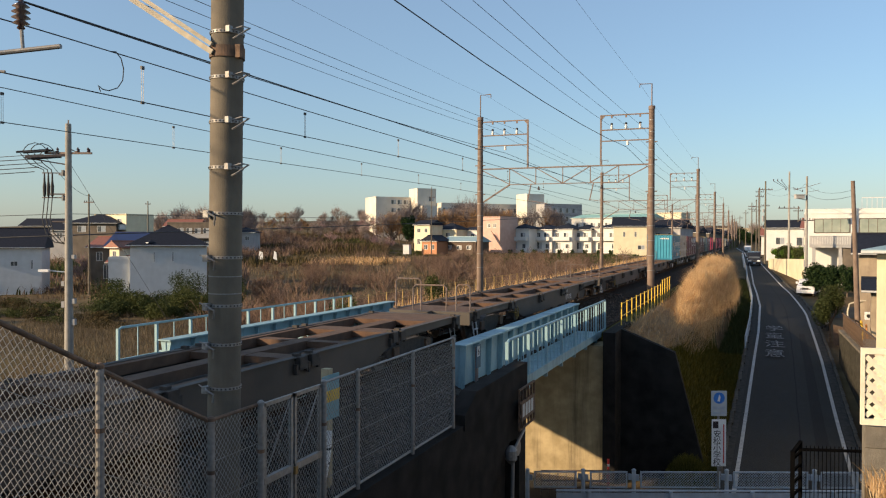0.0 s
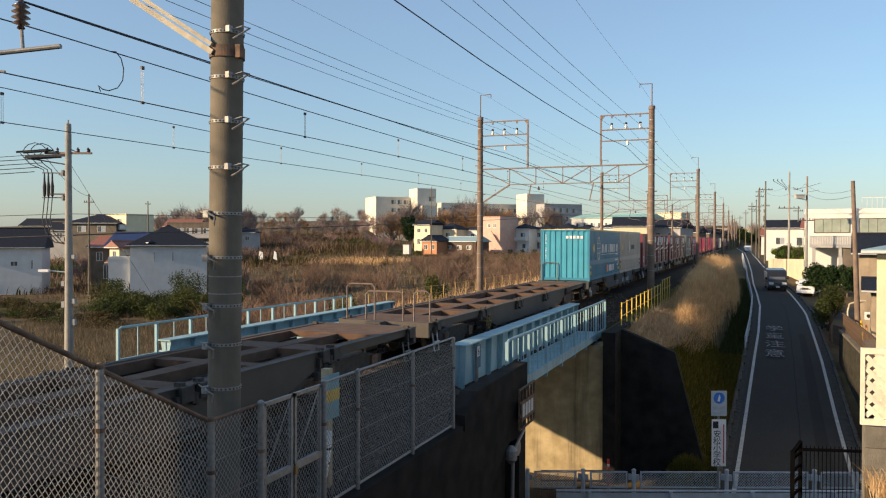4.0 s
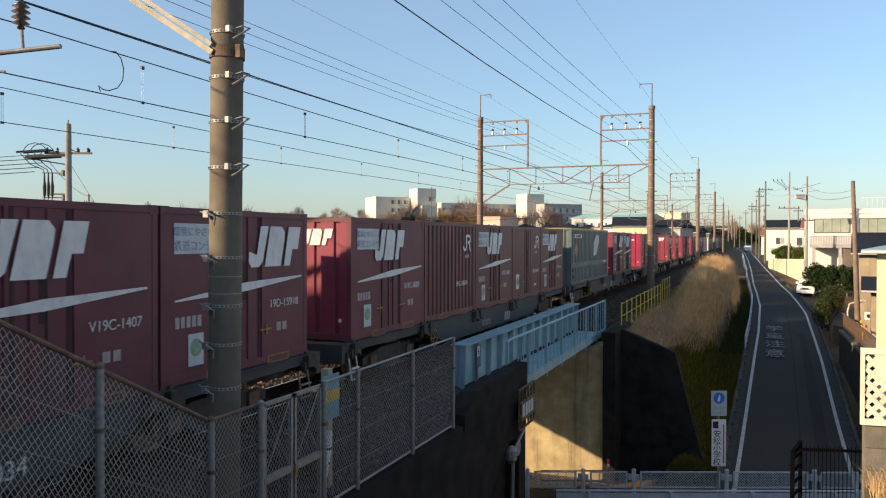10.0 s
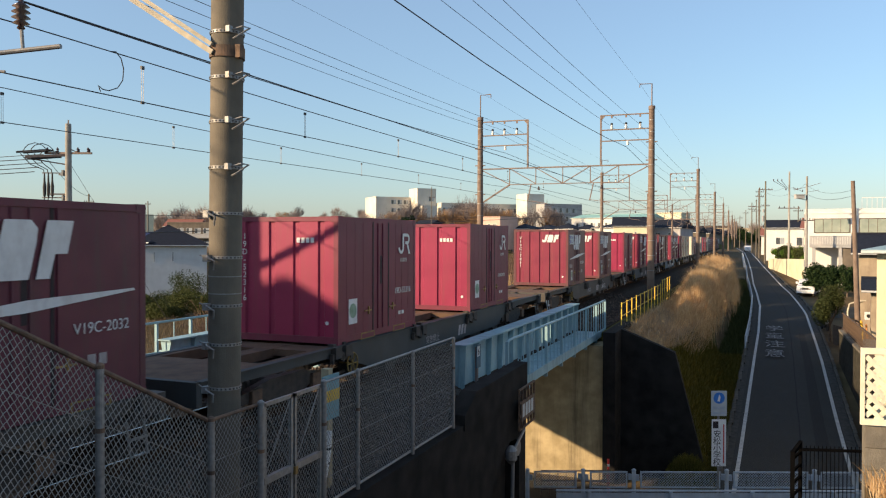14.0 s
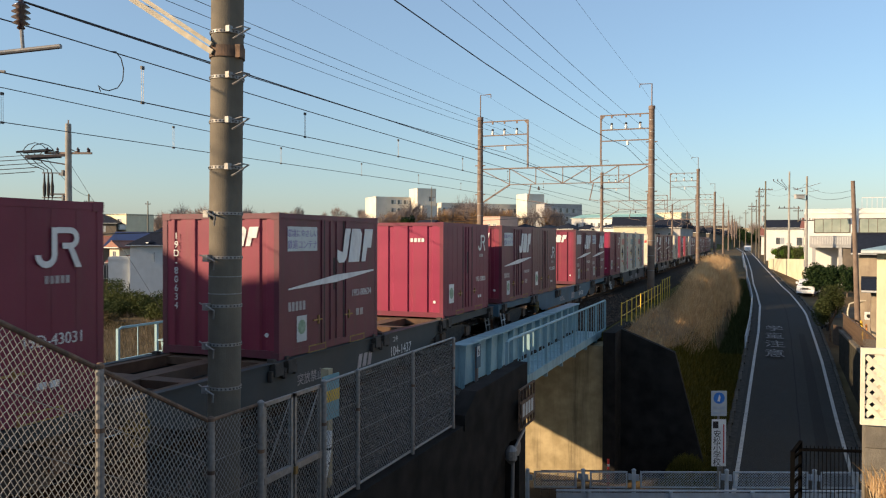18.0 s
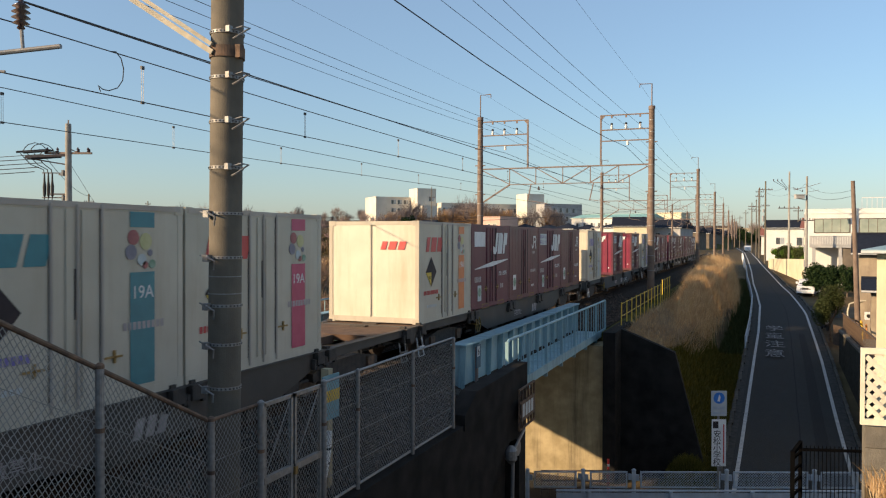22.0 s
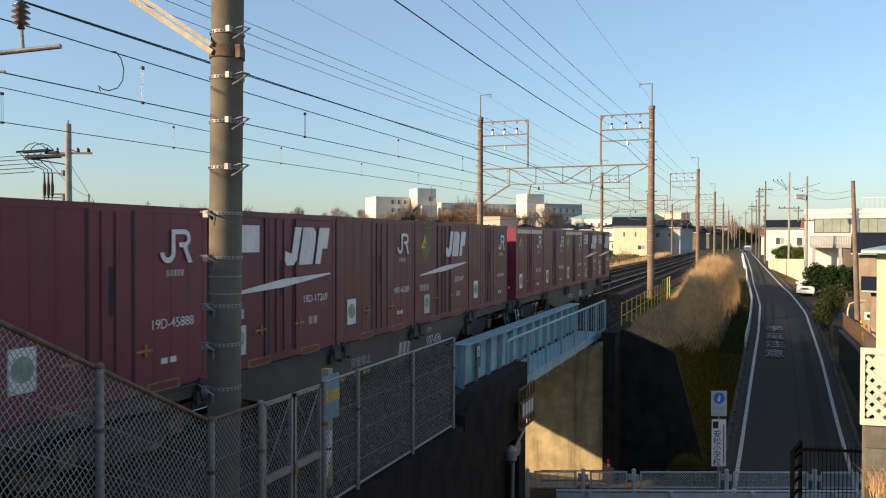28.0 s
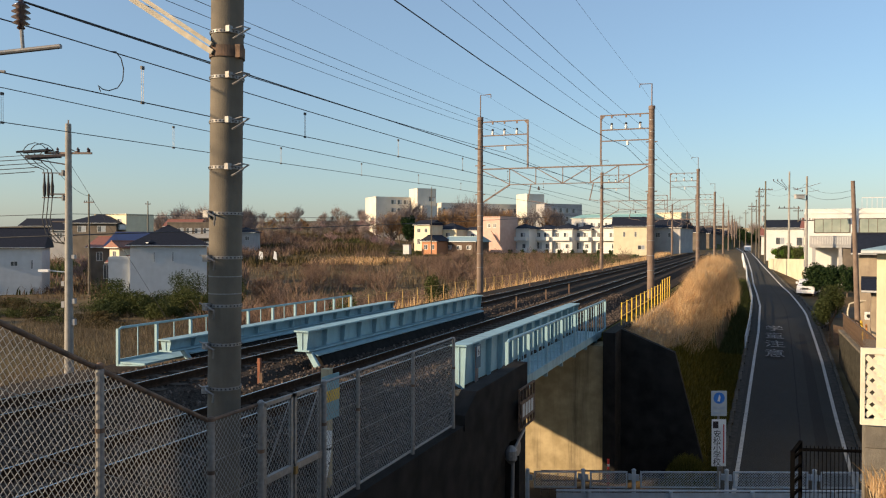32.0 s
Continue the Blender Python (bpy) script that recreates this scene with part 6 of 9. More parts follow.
bn = thing("school_banner", "white vertical banner with black school name", "banner", pose(-0.93, 27.50, -5.85, 0, 0, 21.5))
part("cloth", Geo().box(-0.24, -0.012, 1.35, 0.24, 0.0, 2.92), "white", bn)
for k, ch in enumerate("安松小学校"):
    lettering("letter", ch, 0.27, "seal", bn, Matrix.Translation((-0.06, -0.016, 2.33 - 0.235 * k)) @ FRONT, "black painted character")
part("side_writing", Geo().box(0.14, -0.016, 1.45, 0.18, -0.013, 2.75), "redink", bn, "small red writing as a bar")
part("head_writing", Geo().box(-0.2, -0.016, 2.62, -0.02, -0.013, 2.85), "seal", bn)

# road writing, far apart strokes of worn paint
M["road_paint"] = mat("worn_road_letters", (0.15, 0.15, 0.15), (0.30, 0.30, 0.29), 5, 0.8, stain=0.8, stain_col=(0.08, 0.08, 0.08), sscale=6)
rw = thing("road_writing", "worn white caution characters painted on the asphalt", "road marking", kind="")
for k, ch in enumerate("学童注意"):
    y = 61.2 - 2.75 * k
    zc = interp(y + 1.5, ROAD_Z) + 0.072
    slope = (interp(y + 4, ROAD_Z) - interp(y, ROAD_Z)) / 4
    xm = (interp(y, ROAD_L) + interp(y, ROAD_R)) / 2 - 0.72
    m = Matrix.Translation((xm, y, zc + 0.0)) @ Matrix(((1, 0, 0, 0), (0, 1.75, 0, 0), (0, 1.75 * slope, 1, 0), (0, 0, 0, 1)))
    ob = lettering("road_letter", ch, 1.28, "road_paint", rw, None)
    ob.data.transform(m @ Matrix.Translation((0, -0.55, 0)))

# lattice screen and gate by the near garden
t = thing("lattice_screen", "cream wooden lattice screen on a block wall", "lattice fence", pose(0.88, 7.42, 1.5, 0, 0, 6))
M["creamwood"] = mat("cream_painted_wood", (0.76, 0.69, 0.52), (0.82, 0.75, 0.58), 8, 0.7, stain=0.3, stain_col=(0.4, 0.34, 0.24), sscale=5)
part("frame", Geo().box(0, -0.015, 0, 1.6, 0.02, 0.05).box(0, -0.015, 0.6, 1.6, 0.02, 0.65).box(0, -0.015, 0.05, 0.028, 0.02, 0.6).box(1.555, -0.015, 0.05, 1.6, 0.02, 0.6), "creamwood", t)
for d in (-1, 1):
    u = -0.6
    while u < 1.6:
        a, b = (u, u + 0.56)
        za, zb_ = (0.045, 0.605) if d > 0 else (0.605, 0.045)
        if a < 0.04:
            za += d * (0.04 - a)
            a = 0.04
        if b > 1.56:
            zb_ -= d * (b - 1.56)
            b = 1.56
        if b - a > 0.03:
            part("slat", Geo().bar((a, 0.004 * d, za), (b, 0.004 * d, zb_), 0.008, 0.04), "creamwood", t)
        u += 0.102
g = Geo()
bw = thing("block_wall", "weathered pale concrete block wall", "wall", pose(0.92, 7.44, -0.2, 0, 0, 6), kind="structure")
bk = Geo().box(0.004, 0, 0.004, 0.386, 0.12, 0.186).mesh("block", "blockgrey")
for r in range(9):
    for c_ in range(5):
        part("block", bk, "blockgrey", bw, at=pose(0.39 * c_ - 0.195 * (r % 2) * (c_ > 0), 0, 0.19 * r - 0.02))
part("pillar", Geo().box(0.0, 0.01, -2.0, 1.9, 0.11, 1.66), "blockgrey", bw, "mortar core of the block wall")
t = thing("iron_gate", "black iron railing gate standing open", "gate", pose(0.40, 8.3, -0.3))
part("leaf_frame", Geo().bar((0, 0, 0), (0, 0, 1.3), 0.04).bar((0.08, 0.2, 0), (0.08, 0.2, 1.36), 0.035).bar((0, 0, 1.28), (0.08, 0.2, 1.34), 0.035), "blackiron", t)
for k in range(7):
    part("leaf_bar", Geo().bar((0, 0, 0.5 + 0.12 * k), (0.08, 0.2, 0.53 + 0.12 * k), 0.02), "blackiron", t)
part("railing", Geo().bar((0.09, 0.1, 1.30), (1.2, 0.4, 1.30), 0.025).bar((0.09, 0.1, 0.6), (1.2, 0.4, 0.6), 0.025), "blackiron", t)
for k in range(30):
    part("railing_bar", Geo().bar((0.09 + 0.037 * k, 0.1 + 0.01 * k, 0.3), (0.09 + 0.037 * k, 0.1 + 0.01 * k, 1.34), 0.007), "blackiron", t)


# ---- buildings ----
M["orange_guard"] = mat("faded_orange_plastic", (0.50, 0.20, 0.06), (0.58, 0.26, 0.09), 5, 0.6)
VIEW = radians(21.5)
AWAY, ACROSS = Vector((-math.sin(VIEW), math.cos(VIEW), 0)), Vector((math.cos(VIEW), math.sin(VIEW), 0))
M["curtain"] = mat("pale_window_glass", (0.30, 0.33, 0.35), (0.42, 0.44, 0.45), 0.8, 0.12, spec=0.8)
M["frame_white"] = mat("aluminium_frame", (0.55, 0.55, 0.54), (0.62, 0.62, 0.60), 4, 0.4, 0.3)


def house(name, label, x, y, z, w, h, rise, d, wall, roof, kind, wins=(), rot=0.0, sink=1.5, shift=0.0, category="house", group="houses", parapet=0.3):
    """A building whose front's foot is at x, y, z; wins: (across 0..1, up, width, height) on its front; kind: hip, gable, side or flat."""
    rz = 21.5 + (rot if rot else (-36 if y > 160 else 0))
    t = thing(name, label, category, pose(x, y, z, 0, 0, rz) @ Matrix.Translation((shift, 0, 0)), group=group)
    body = part("wall", Geo().box(-w / 2, 0, -sink, w / 2, d, h), wall, t)
    o = 0.45
    if kind == "flat":
        part("roof", Geo().box(-w / 2 - 0.05, -0.05, h, w / 2 + 0.05, d + 0.05, h + 0.12).box(-w / 2, 0, h + 0.12, w / 2, 0.15, h + parapet).box(-w / 2, d - 0.15, h + 0.12, w / 2, d, h + parapet).box(-w / 2, 0.15, h + 0.12, -w / 2 + 0.15, d - 0.15, h + parapet).box(w / 2 - 0.15, 0.15, h + 0.12, w / 2, d - 0.15, h + parapet), wall if roof is None else roof, t)
    else:
        a, b, c, e = -w / 2 - o, w / 2 + o, -o, d + o
        if kind == "hip":
            k = min(w, d) * 0.5
            r0, r1 = (-w / 2 + k, d / 2), (w / 2 - k, d / 2)
            if w < d:
                r0, r1 = (0, k), (0, d - k)
        elif kind == "side":
            r0, r1 = (a, d / 2), (b, d / 2)
        else:
            r0, r1 = (0, c), (0, e)
        top = [(r0[0], r0[1], h + rise), (r1[0], r1[1], h + rise)]
        base = [(a, c, h), (b, c, h), (b, e, h), (a, e, h)]
        g = Geo()
        low = [(p[0], p[1], h - 0.14) for p in base]
        if kind == "gable" or (kind == "hip" and w < d):
            g.add(base + top + low, [(0, 1, 4), (1, 2, 5, 4), (2, 3, 5), (3, 0, 4, 5), (6, 7, 1, 0), (7, 8, 2, 1), (8, 9, 3, 2), (9, 6, 0, 3), (9, 8, 7, 6)])
        else:
            g.add(base + top + low, [(0, 1, 5, 4), (1, 2, 5), (2, 3, 4, 5), (3, 0, 4), (6, 7, 1, 0), (7, 8, 2, 1), (8, 9, 3, 2), (9, 6, 0, 3), (9, 8, 7, 6)])
        rf = part("roof", g, roof, t)
        part("ridge", Geo().bar(top[0], top[1], 0.22, 0.14), roof, rf)
        part("gutter", Geo().box(a, c - 0.08, h - 0.12, b, c, h - 0.03), "frame_white", rf)
    for fx, zz, ww, hh in wins:
        cx = -w / 2 + w * fx
        wn_ = part("window", Geo().box(cx - ww / 2, -0.03, zz, cx + ww / 2, 0.0, zz + 0.06).box(cx - ww / 2, -0.03, zz + hh - 0.06, cx + ww / 2, 0.0, zz + hh).box(cx - ww / 2, -0.03, zz + 0.06, cx - ww / 2 + 0.06, 0.0, zz + hh - 0.06).box(cx + ww / 2 - 0.06, -0.03, zz + 0.06, cx + ww / 2, 0.0, zz + hh - 0.06).box(cx - 0.025, -0.025, zz + 0.06, cx + 0.025, 0.0, zz + hh - 0.06), "frame_white", t)
        part("pane", Geo().box(cx - ww / 2 + 0.06, -0.012, zz + 0.06, cx - 0.025, -0.004, zz + hh - 0.06), "glass", wn_)
        part("pane", Geo().box(cx + 0.025, -0.012, zz + 0.06, cx + ww / 2 - 0.06, -0.004, zz + hh - 0.06), "glass" if ww < 1.4 else "curtain", wn_)
    return t


def balcony(t, x0, x1, z, depth, material, slats=0):
    b = part("balcony", Geo().box(x0, -depth, z, x1, 0, z + 0.12).box(x0, -depth, z + 0.12, x1, -depth + 0.08, z + 1.0).box(x0, -depth + 0.08, z + 0.12, x0 + 0.08, 0, z + 1.0).box(x1 - 0.08, -depth + 0.08, z + 0.12, x1, 0, z + 1.0), material, t)
    for k in range(slats):
        a = x0 + (x1 - x0) * (k + 0.3) / slats
        part("laundry", Geo().box(a, -depth - 0.02, z + 0.55, a + 0.35 * (x1 - x0) / slats, -depth, z + 1.05 + 0.2 * (k % 2)), "curtain", b)


# left side of the tracks
M["walldrab"] = mat("drab_board_wall", (0.26, 0.20, 0.14), (0.36, 0.29, 0.20), 1.5, 0.85, stain=0.6, stain_col=(0.14, 0.10, 0.07), sscale=1.5, streak=0.15)
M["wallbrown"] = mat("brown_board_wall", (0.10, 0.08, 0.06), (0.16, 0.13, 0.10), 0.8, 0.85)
house("house", "white two-storey house with a dark hipped roof", -62.87, 71.87, -3.3, 8.4, 5.6, 2.3, 8.0, "wallpale", "roofdark", "hip", [(0.31, 3.6, 0.25, 1.2), (0.55, 3.6, 0.25, 1.2)], rot=20, shift=0.45)
t = house("house", "low white wing with a flat roof beside the hipped house", -66.5, 69.4, -3.3, 3.4, 3.9, 0, 5.0, "wallpale", None, "flat", [(0.78, 0.3, 1.1, 0.9)], rot=20)
house("house", "cream bay of the white house", -65.0, 71.2, 0.7, 1.6, 1.9, 0.5, 2.5, "wallcream", "roofdark", "hip", [(0.5, 0.2, 0.5, 1.2)], sink=4.5, rot=-36)
house("house", "white two-storey house with a dark tiled gable roof", -86.4, 70.1, -4.4, 11.0, 6.3, 2.4, 8.0, "wallpale", "roofdark", "side", [(0.72, 3.9, 0.85, 0.65), (0.90, 3.5, 0.32, 1.2), (0.50, 0.9, 0.9, 0.7)], shift=-1.3, rot=20)
house("house", "white house under a blue glazed tile roof", -77.4, 82.2, -2.9, 6.6, 4.9, 1.9, 7.0, "wallwhite", "roofblue", "side", [(0.35, 3.4, 1.0, 1.3)])
house("house", "brown house with a dark roof among the houses", -118.0, 114.7, 0.0, 9.5, 6.0, 1.7, 8.0, "wallbrown", "roofdark", "hip", [(0.3, 4.2, 1.6, 1.2), (0.7, 4.2, 1.6, 1.2)])
t = house("apartment_house", "white apartment house with a long balcony", -118.3, 119.6, 0.5, 11.5, 7.0, 0, 6.0, "wallcream", None, "flat", [(0.2, 4.6, 1.5, 1.8), (0.5, 4.6, 1.5, 1.8), (0.8, 4.6, 1.5, 1.8)], category="apartments", rot=-36)
balcony(t, -5.6, 5.6, 4.2, 1.2, "wallwhite", 12)
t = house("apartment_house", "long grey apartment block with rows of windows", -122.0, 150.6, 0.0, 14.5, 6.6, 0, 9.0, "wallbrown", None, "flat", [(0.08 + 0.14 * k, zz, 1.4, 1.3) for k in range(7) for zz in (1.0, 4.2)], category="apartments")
balcony(t, -7, 7, 3.1, 1.0, "wallgrey")
house("house", "small grey house behind the field", -113.5, 156.5, 0.0, 5.5, 4.6, 1.2, 6, "wallgrey", "roofdark", "hip", [(0.3, 2.6, 1.0, 1.0), (0.7, 2.6, 1.0, 1.0)])
house("house", "narrow ochre house with a red roof", -76.2, 77.8, -3.0, 1.9, 4.9, 0.8, 6.0, "wallcream", "roofred", "gable", [(0.5, 3.2, 0.7, 1.2), (0.4, 0.8, 0.7, 1.8)], rot=-30)
house("house", "dark red roofed house behind the utility pole", -81.0, 80.5, -3.0, 3.2, 4.9, 1.4, 7.0, "wallbrown", "roofred", "side", [(0.4, 3.0, 0.9, 1.2), (0.7, 0.6, 0.9, 1.9)])
house("house", "weathered small house with a brown roof", -74.6, 76.8, -3.2, 2.2, 3.2, 0.8, 4.0, "walldrab", "roofred", "side", [(0.5, 1.0, 1.0, 1.6)])
for x, y, w, h, wl, rf in ((-150.0, 131.0, 9, 6.6, "walldrab", "roofdark"), (-139.0, 128.0, 7, 5.6, "wallgrey", "roofdark"), (-128.0, 152.0, 8, 6.8, "wallcream", "roofred")):
    house("house", "distant two-storey house with a tiled roof", x, y, -0.8, w, h, 1.7, 7, wl, rf, "side", [(0.3, 3.8, 1.3, 1.2), (0.7, 3.8, 1.3, 1.2)])
# school on the rise
floors = [1.6, 5.0, 8.4, 11.6]
house("school_block", "tan four-storey school block behind bare trees", -126.6, 272.6, 4.8, 17.2, 14.1, 0, 12, "walltan", None, "flat", [(0.42 + 0.15 * k, f, 2.0, 1.7) for k in range(4) for f in floors], category="school", group="school", rot=25, sink=6)
house("school_block", "tall cream stair tower of the school", -115.2, 275.0, 6.0, 7.8, 16.1, 0, 8, "walltan", None, "flat", [(0.75, 11.5, 2.2, 1.8), (0.75, 7.5, 2.2, 1.8)], category="school", group="school", rot=25, sink=8)
house("school_block", "low cream annex of the school", -112.7, 271.8, 6.0, 6.0, 9.3, 0, 3, "walltan", None, "flat", [], category="school", group="school", rot=25, sink=8)
house("school_block", "long tan school wing with rows of windows", -94.6, 290.7, 5.0, 42.7, 11.6, 0, 11, "walltan", None, "flat", [(0.04 + 0.066 * k, f, 2.0, 1.7) for k in range(14) for f in (5.0, 8.4)], category="school", group="school", rot=25, sink=6)
house("school_block", "second cream tower of the school", -76.9, 292.0, 6.0, 7.7, 14.2, 0, 8, "walltan", None, "flat", [(0.8, 9.5, 1.5, 1.5)], category="school", group="school", rot=25, sink=8)
house("school_block", "grey school wing with large windows", -66.5, 294.0, 5.0, 17.0, 11.3, 0, 11, "wallgrey", None, "flat", [(0.12 + 0.17 * k, f, 2.2, 1.8) for k in range(5) for f in (5.0, 8.2)], category="school", group="school", rot=25, sink=6)
# houses across the field
house("house", "pale yellow two-storey house with a dark roof", -84.3, 197.9, 0.6, 5.4, 6.4, 1.3, 6, "wallcream", "roofdark", "side", [(0.3, 4.2, 1.2, 1.2), (0.75, 4.2, 1.0, 1.2), (0.3, 1.0, 1.2, 1.5), (0.75, 1.0, 1.0, 1.5)])
house("house", "cream house with a mossy green roof", -79.3, 203.0, 0.8, 7.4, 5.0, 1.7, 6, "wallcream", "roofdark", "hip", [(0.25, 2.9, 1.2, 1.1), (0.6, 2.9, 1.4, 1.1)])
house("house", "small white house with a dark roof", -74.0, 207.0, 0.6, 7.5, 5.0, 0.9, 6, "wallwhite", "roofdark", "hip", [(0.3, 2.9, 1.2, 1.1), (0.7, 2.9, 1.2, 1.1)])
house("brick_hut", "orange brick hut with a pale blue roof", -72.9, 175.6, -0.5, 4.6, 3.1, 1.4, 5, "wallbrick", "roofdark", "gable", [(0.28, 1.0, 1.1, 1.2), (0.72, 1.0, 1.1, 1.2)], category="hut")
M["roofpale"] = mat("pale_blue_sheet_roof", (0.20, 0.30, 0.33), (0.26, 0.36, 0.39), 2, 0.5)
house("shed", "long dark shed with a pale blue sheet roof", -66.2, 178.6, -0.5, 9.6, 3.0, 1.2, 6, "wood_dark", "roofpale", "side", [(0.2, 1.0, 1.4, 1.0), (0.5, 1.0, 1.4, 1.0), (0.8, 1.0, 1.4, 1.0)], category="shed")
t = house("house", "pink three-storey house with an outside stair", -61.6, 190.7, -0.2, 6.6, 8.8, 0, 9, "wallpink", None, "flat", [(0.12, 6.0, 0.9, 1.4), (0.5, 6.2, 1.0, 1.0), (0.12, 3.2, 0.9, 1.4), (0.75, 6.2, 0.9, 1.0)], shift=-1.0)
part("stair", Geo().prism([(1.0, 0), (4.6, 0), (4.6, 0.6), (1.6, 4.6), (1.0, 4.6)], "y", -0.9, -0.02), "wallpink", t, "outside stair")
part("stair_rail", Geo().bar((1.2, -0.95, 5.4), (4.6, -0.95, 1.5), 0.08), "wood_dark", t)
W2 = [(0.25, 3.7, 1.1, 1.3), (0.7, 3.7, 1.5, 1.3), (0.3, 0.7, 1.6, 1.8), (0.75, 0.9, 1.0, 1.2)]
for x, y, w, h, rs, lb, rf in ((-56.5, 197.5, 6.2, 6.1, 1.2, "white two-storey house with a grey roof", "roofdark"), (-50.8, 200.5, 5.2, 5.9, 1.2, "white two-storey house with a brown roof", "roofdark"), (-45.6, 200.2, 5.8, 6.0, 1.4, "white two-storey house beside the field", "roofdark"), (-40.6, 201.8, 5.0, 5.8, 1.3, "white house with a dark roof", "roofdark"), (-34.4, 201.4, 8.0, 6.3, 0.9, "cream white house with a low dark roof", "roofdark")):
    t = house("house", lb, x, y, -0.2, w, h, rs, 7, "wallwhite", rf, "hip", W2)
    balcony(t, -w / 2 + 0.3, w / 2 - 0.4, 2.9, 0.9, "wallwhite")
house("house", "cream yellow house with a dark gable roof by the railway", -26.3, 188.5, -0.3, 8.2, 6.6, 2.2, 9, "wallcream", "roofdark", "side", [(0.3, 4.0, 0.5, 1.2), (0.62, 4.0, 0.5, 1.2), (0.78, 1.0, 1.6, 1.0)], rot=-14)
house("house", "dark sided house behind the cream house", -19.5, 196.0, 0.0, 8.0, 6.0, 2.0, 9, "wallgrey", "roofdark", "side", [(0.3, 3.6, 1.2, 1.2), (0.7, 3.6, 1.2, 1.2)])
house("sports_hall", "large hall with a pale green curved sheet roof", -43.5, 257.0, 3.0, 26, 7.2, 1.3, 16, "wallwhite", "roofgreen", "side", [(0.1 + 0.1 * k, 4.4, 1.8, 1.2) for k in range(9)], category="hall")
house("house", "tan three-storey building by the tracks", -26.4, 279.9, 0.5, 9, 11.7, 0, 9, "wallcream", None, "flat", [(0.25, 8.5, 1.5, 1.4), (0.65, 8.5, 1.5, 1.4), (0.25, 5.2, 1.5, 1.4), (0.65, 5.2, 1.5, 1.4)])
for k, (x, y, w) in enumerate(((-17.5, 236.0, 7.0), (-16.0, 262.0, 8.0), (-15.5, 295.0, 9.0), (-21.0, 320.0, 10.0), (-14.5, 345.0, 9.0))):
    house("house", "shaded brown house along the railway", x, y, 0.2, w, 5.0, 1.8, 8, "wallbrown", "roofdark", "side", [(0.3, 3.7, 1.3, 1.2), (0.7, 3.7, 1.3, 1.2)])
house("shop_front", "dark shop building beside the far track", -18.0, 388.0, 0.3, 16, 7.5, 0, 10, "wallgrey", None, "flat", [(0.5, 5.0, 6.0, 1.4)])
solid("flyover", Geo().box(-120, 432, 7.4, 60, 438, 9.2).box(-14, 433, 0, -12, 437, 7.4).box(4, 433, 0, 6, 437, 7.4).box(-34, 433, 0, -32, 437, 7.4), "concrete", "pale concrete road bridge far along the railway", "bridge", kind="structure")

# right side of the road
t = house("office_building", "white two-storey building with wide windows and roof railing", 5.3, 90.1, -1.7, 18.0, 7.5, 0, 14, "wallwhite", None, "flat", [], shift=9.0, category="building", parapet=0.5, rot=-28)
M["greenglass"] = mat("pale_green_window_glass", (0.22, 0.26, 0.22), (0.32, 0.35, 0.29), 0.8, 0.15, spec=0.7)
for x0, n, z0, z1 in ((-8.1, 4, 5.5, 7.0), (-3.95, 3, 5.3, 7.0), (-0.6, 3, 5.3, 7.0)):
    x1 = x0 + 0.84 * n
    wn_ = part("window", Geo().box(x0, -0.05, z0, x1, 0.0, z0 + 0.07).box(x0, -0.05, z1 - 0.07, x1, 0.0, z1).box(x0, -0.05, z0 + 0.07, x0 + 0.06, 0.0, z1 - 0.07).box(x1 - 0.06, -0.05, z0 + 0.07, x1, 0.0, z1 - 0.07), "wood_dark", t, "long window in a dark frame")
    for k in range(n):
        a, b = x0 + 0.06 + (x1 - x0 - 0.12) * k / n, x0 + 0.06 + (x1 - x0 - 0.12) * (k + 1) / n
        part("pane", Geo().box(a + 0.02, -0.025, z0 + 0.07, b - 0.02, -0.008, z1 - 0.07), "greenglass", wn_)
        part("mullion", Geo().box(b - 0.02, -0.04, z0 + 0.07, b + 0.02, -0.003, z1 - 0.07), "wood_dark", wn_) if k < n - 1 else None
cn = part("canopy", Geo().box(-8.4, -2.4, 4.0, -2.8, 0, 4.25), "wallgrey", t, "grey balcony slab over the entrance")
part("balcony_rail", Geo().box(-8.4, -2.42, 5.1, -2.8, -2.34, 5.2).box(-8.4, -2.42, 4.25, -2.8, -2.34, 4.33).box(-8.4, -2.34, 5.1, -8.32, 0, 5.2), "wallgrey", cn)
for k in range(38):
    part("balcony_bar", Geo().box(-8.4 + 0.15 * k, -2.4, 4.33, -8.28 + 0.15 * k, -2.36, 5.1), "wallgrey", cn)
for x in (-8.0, -5.6, -3.2):
    part("column", Geo().box(x - 0.15, -2.3, -1, x + 0.15, -2.0, 4.0), "wallgrey", t)
g = Geo()
for k in range(26):
    g.bar((-3.7 + 0.45 * k, 0.3, 7.9), (-3.7 + 0.45 * k, 0.3, 9.1), 0.05)
part("roof_railing", g.bar((-3.7, 0.3, 9.1), (7.8, 0.3, 9.1), 0.08).bar((-3.7, 0.3, 7.95), (7.8, 0.3, 7.95), 0.06), "frame_white", t, "white railing on the roof")
part("dark_doorway", Geo().box(-3.4, -0.05, 0, -1.2, 0.02, 2.5), "glass", t)
# Dark box painted in place of the shaded inside of the carport.
part("carport", Geo().box(-5.4, -2.2, -1.0, -2.9, -0.03, 3.95), "wallbrown", t, "solid dark box for the shaded carport under the balcony")
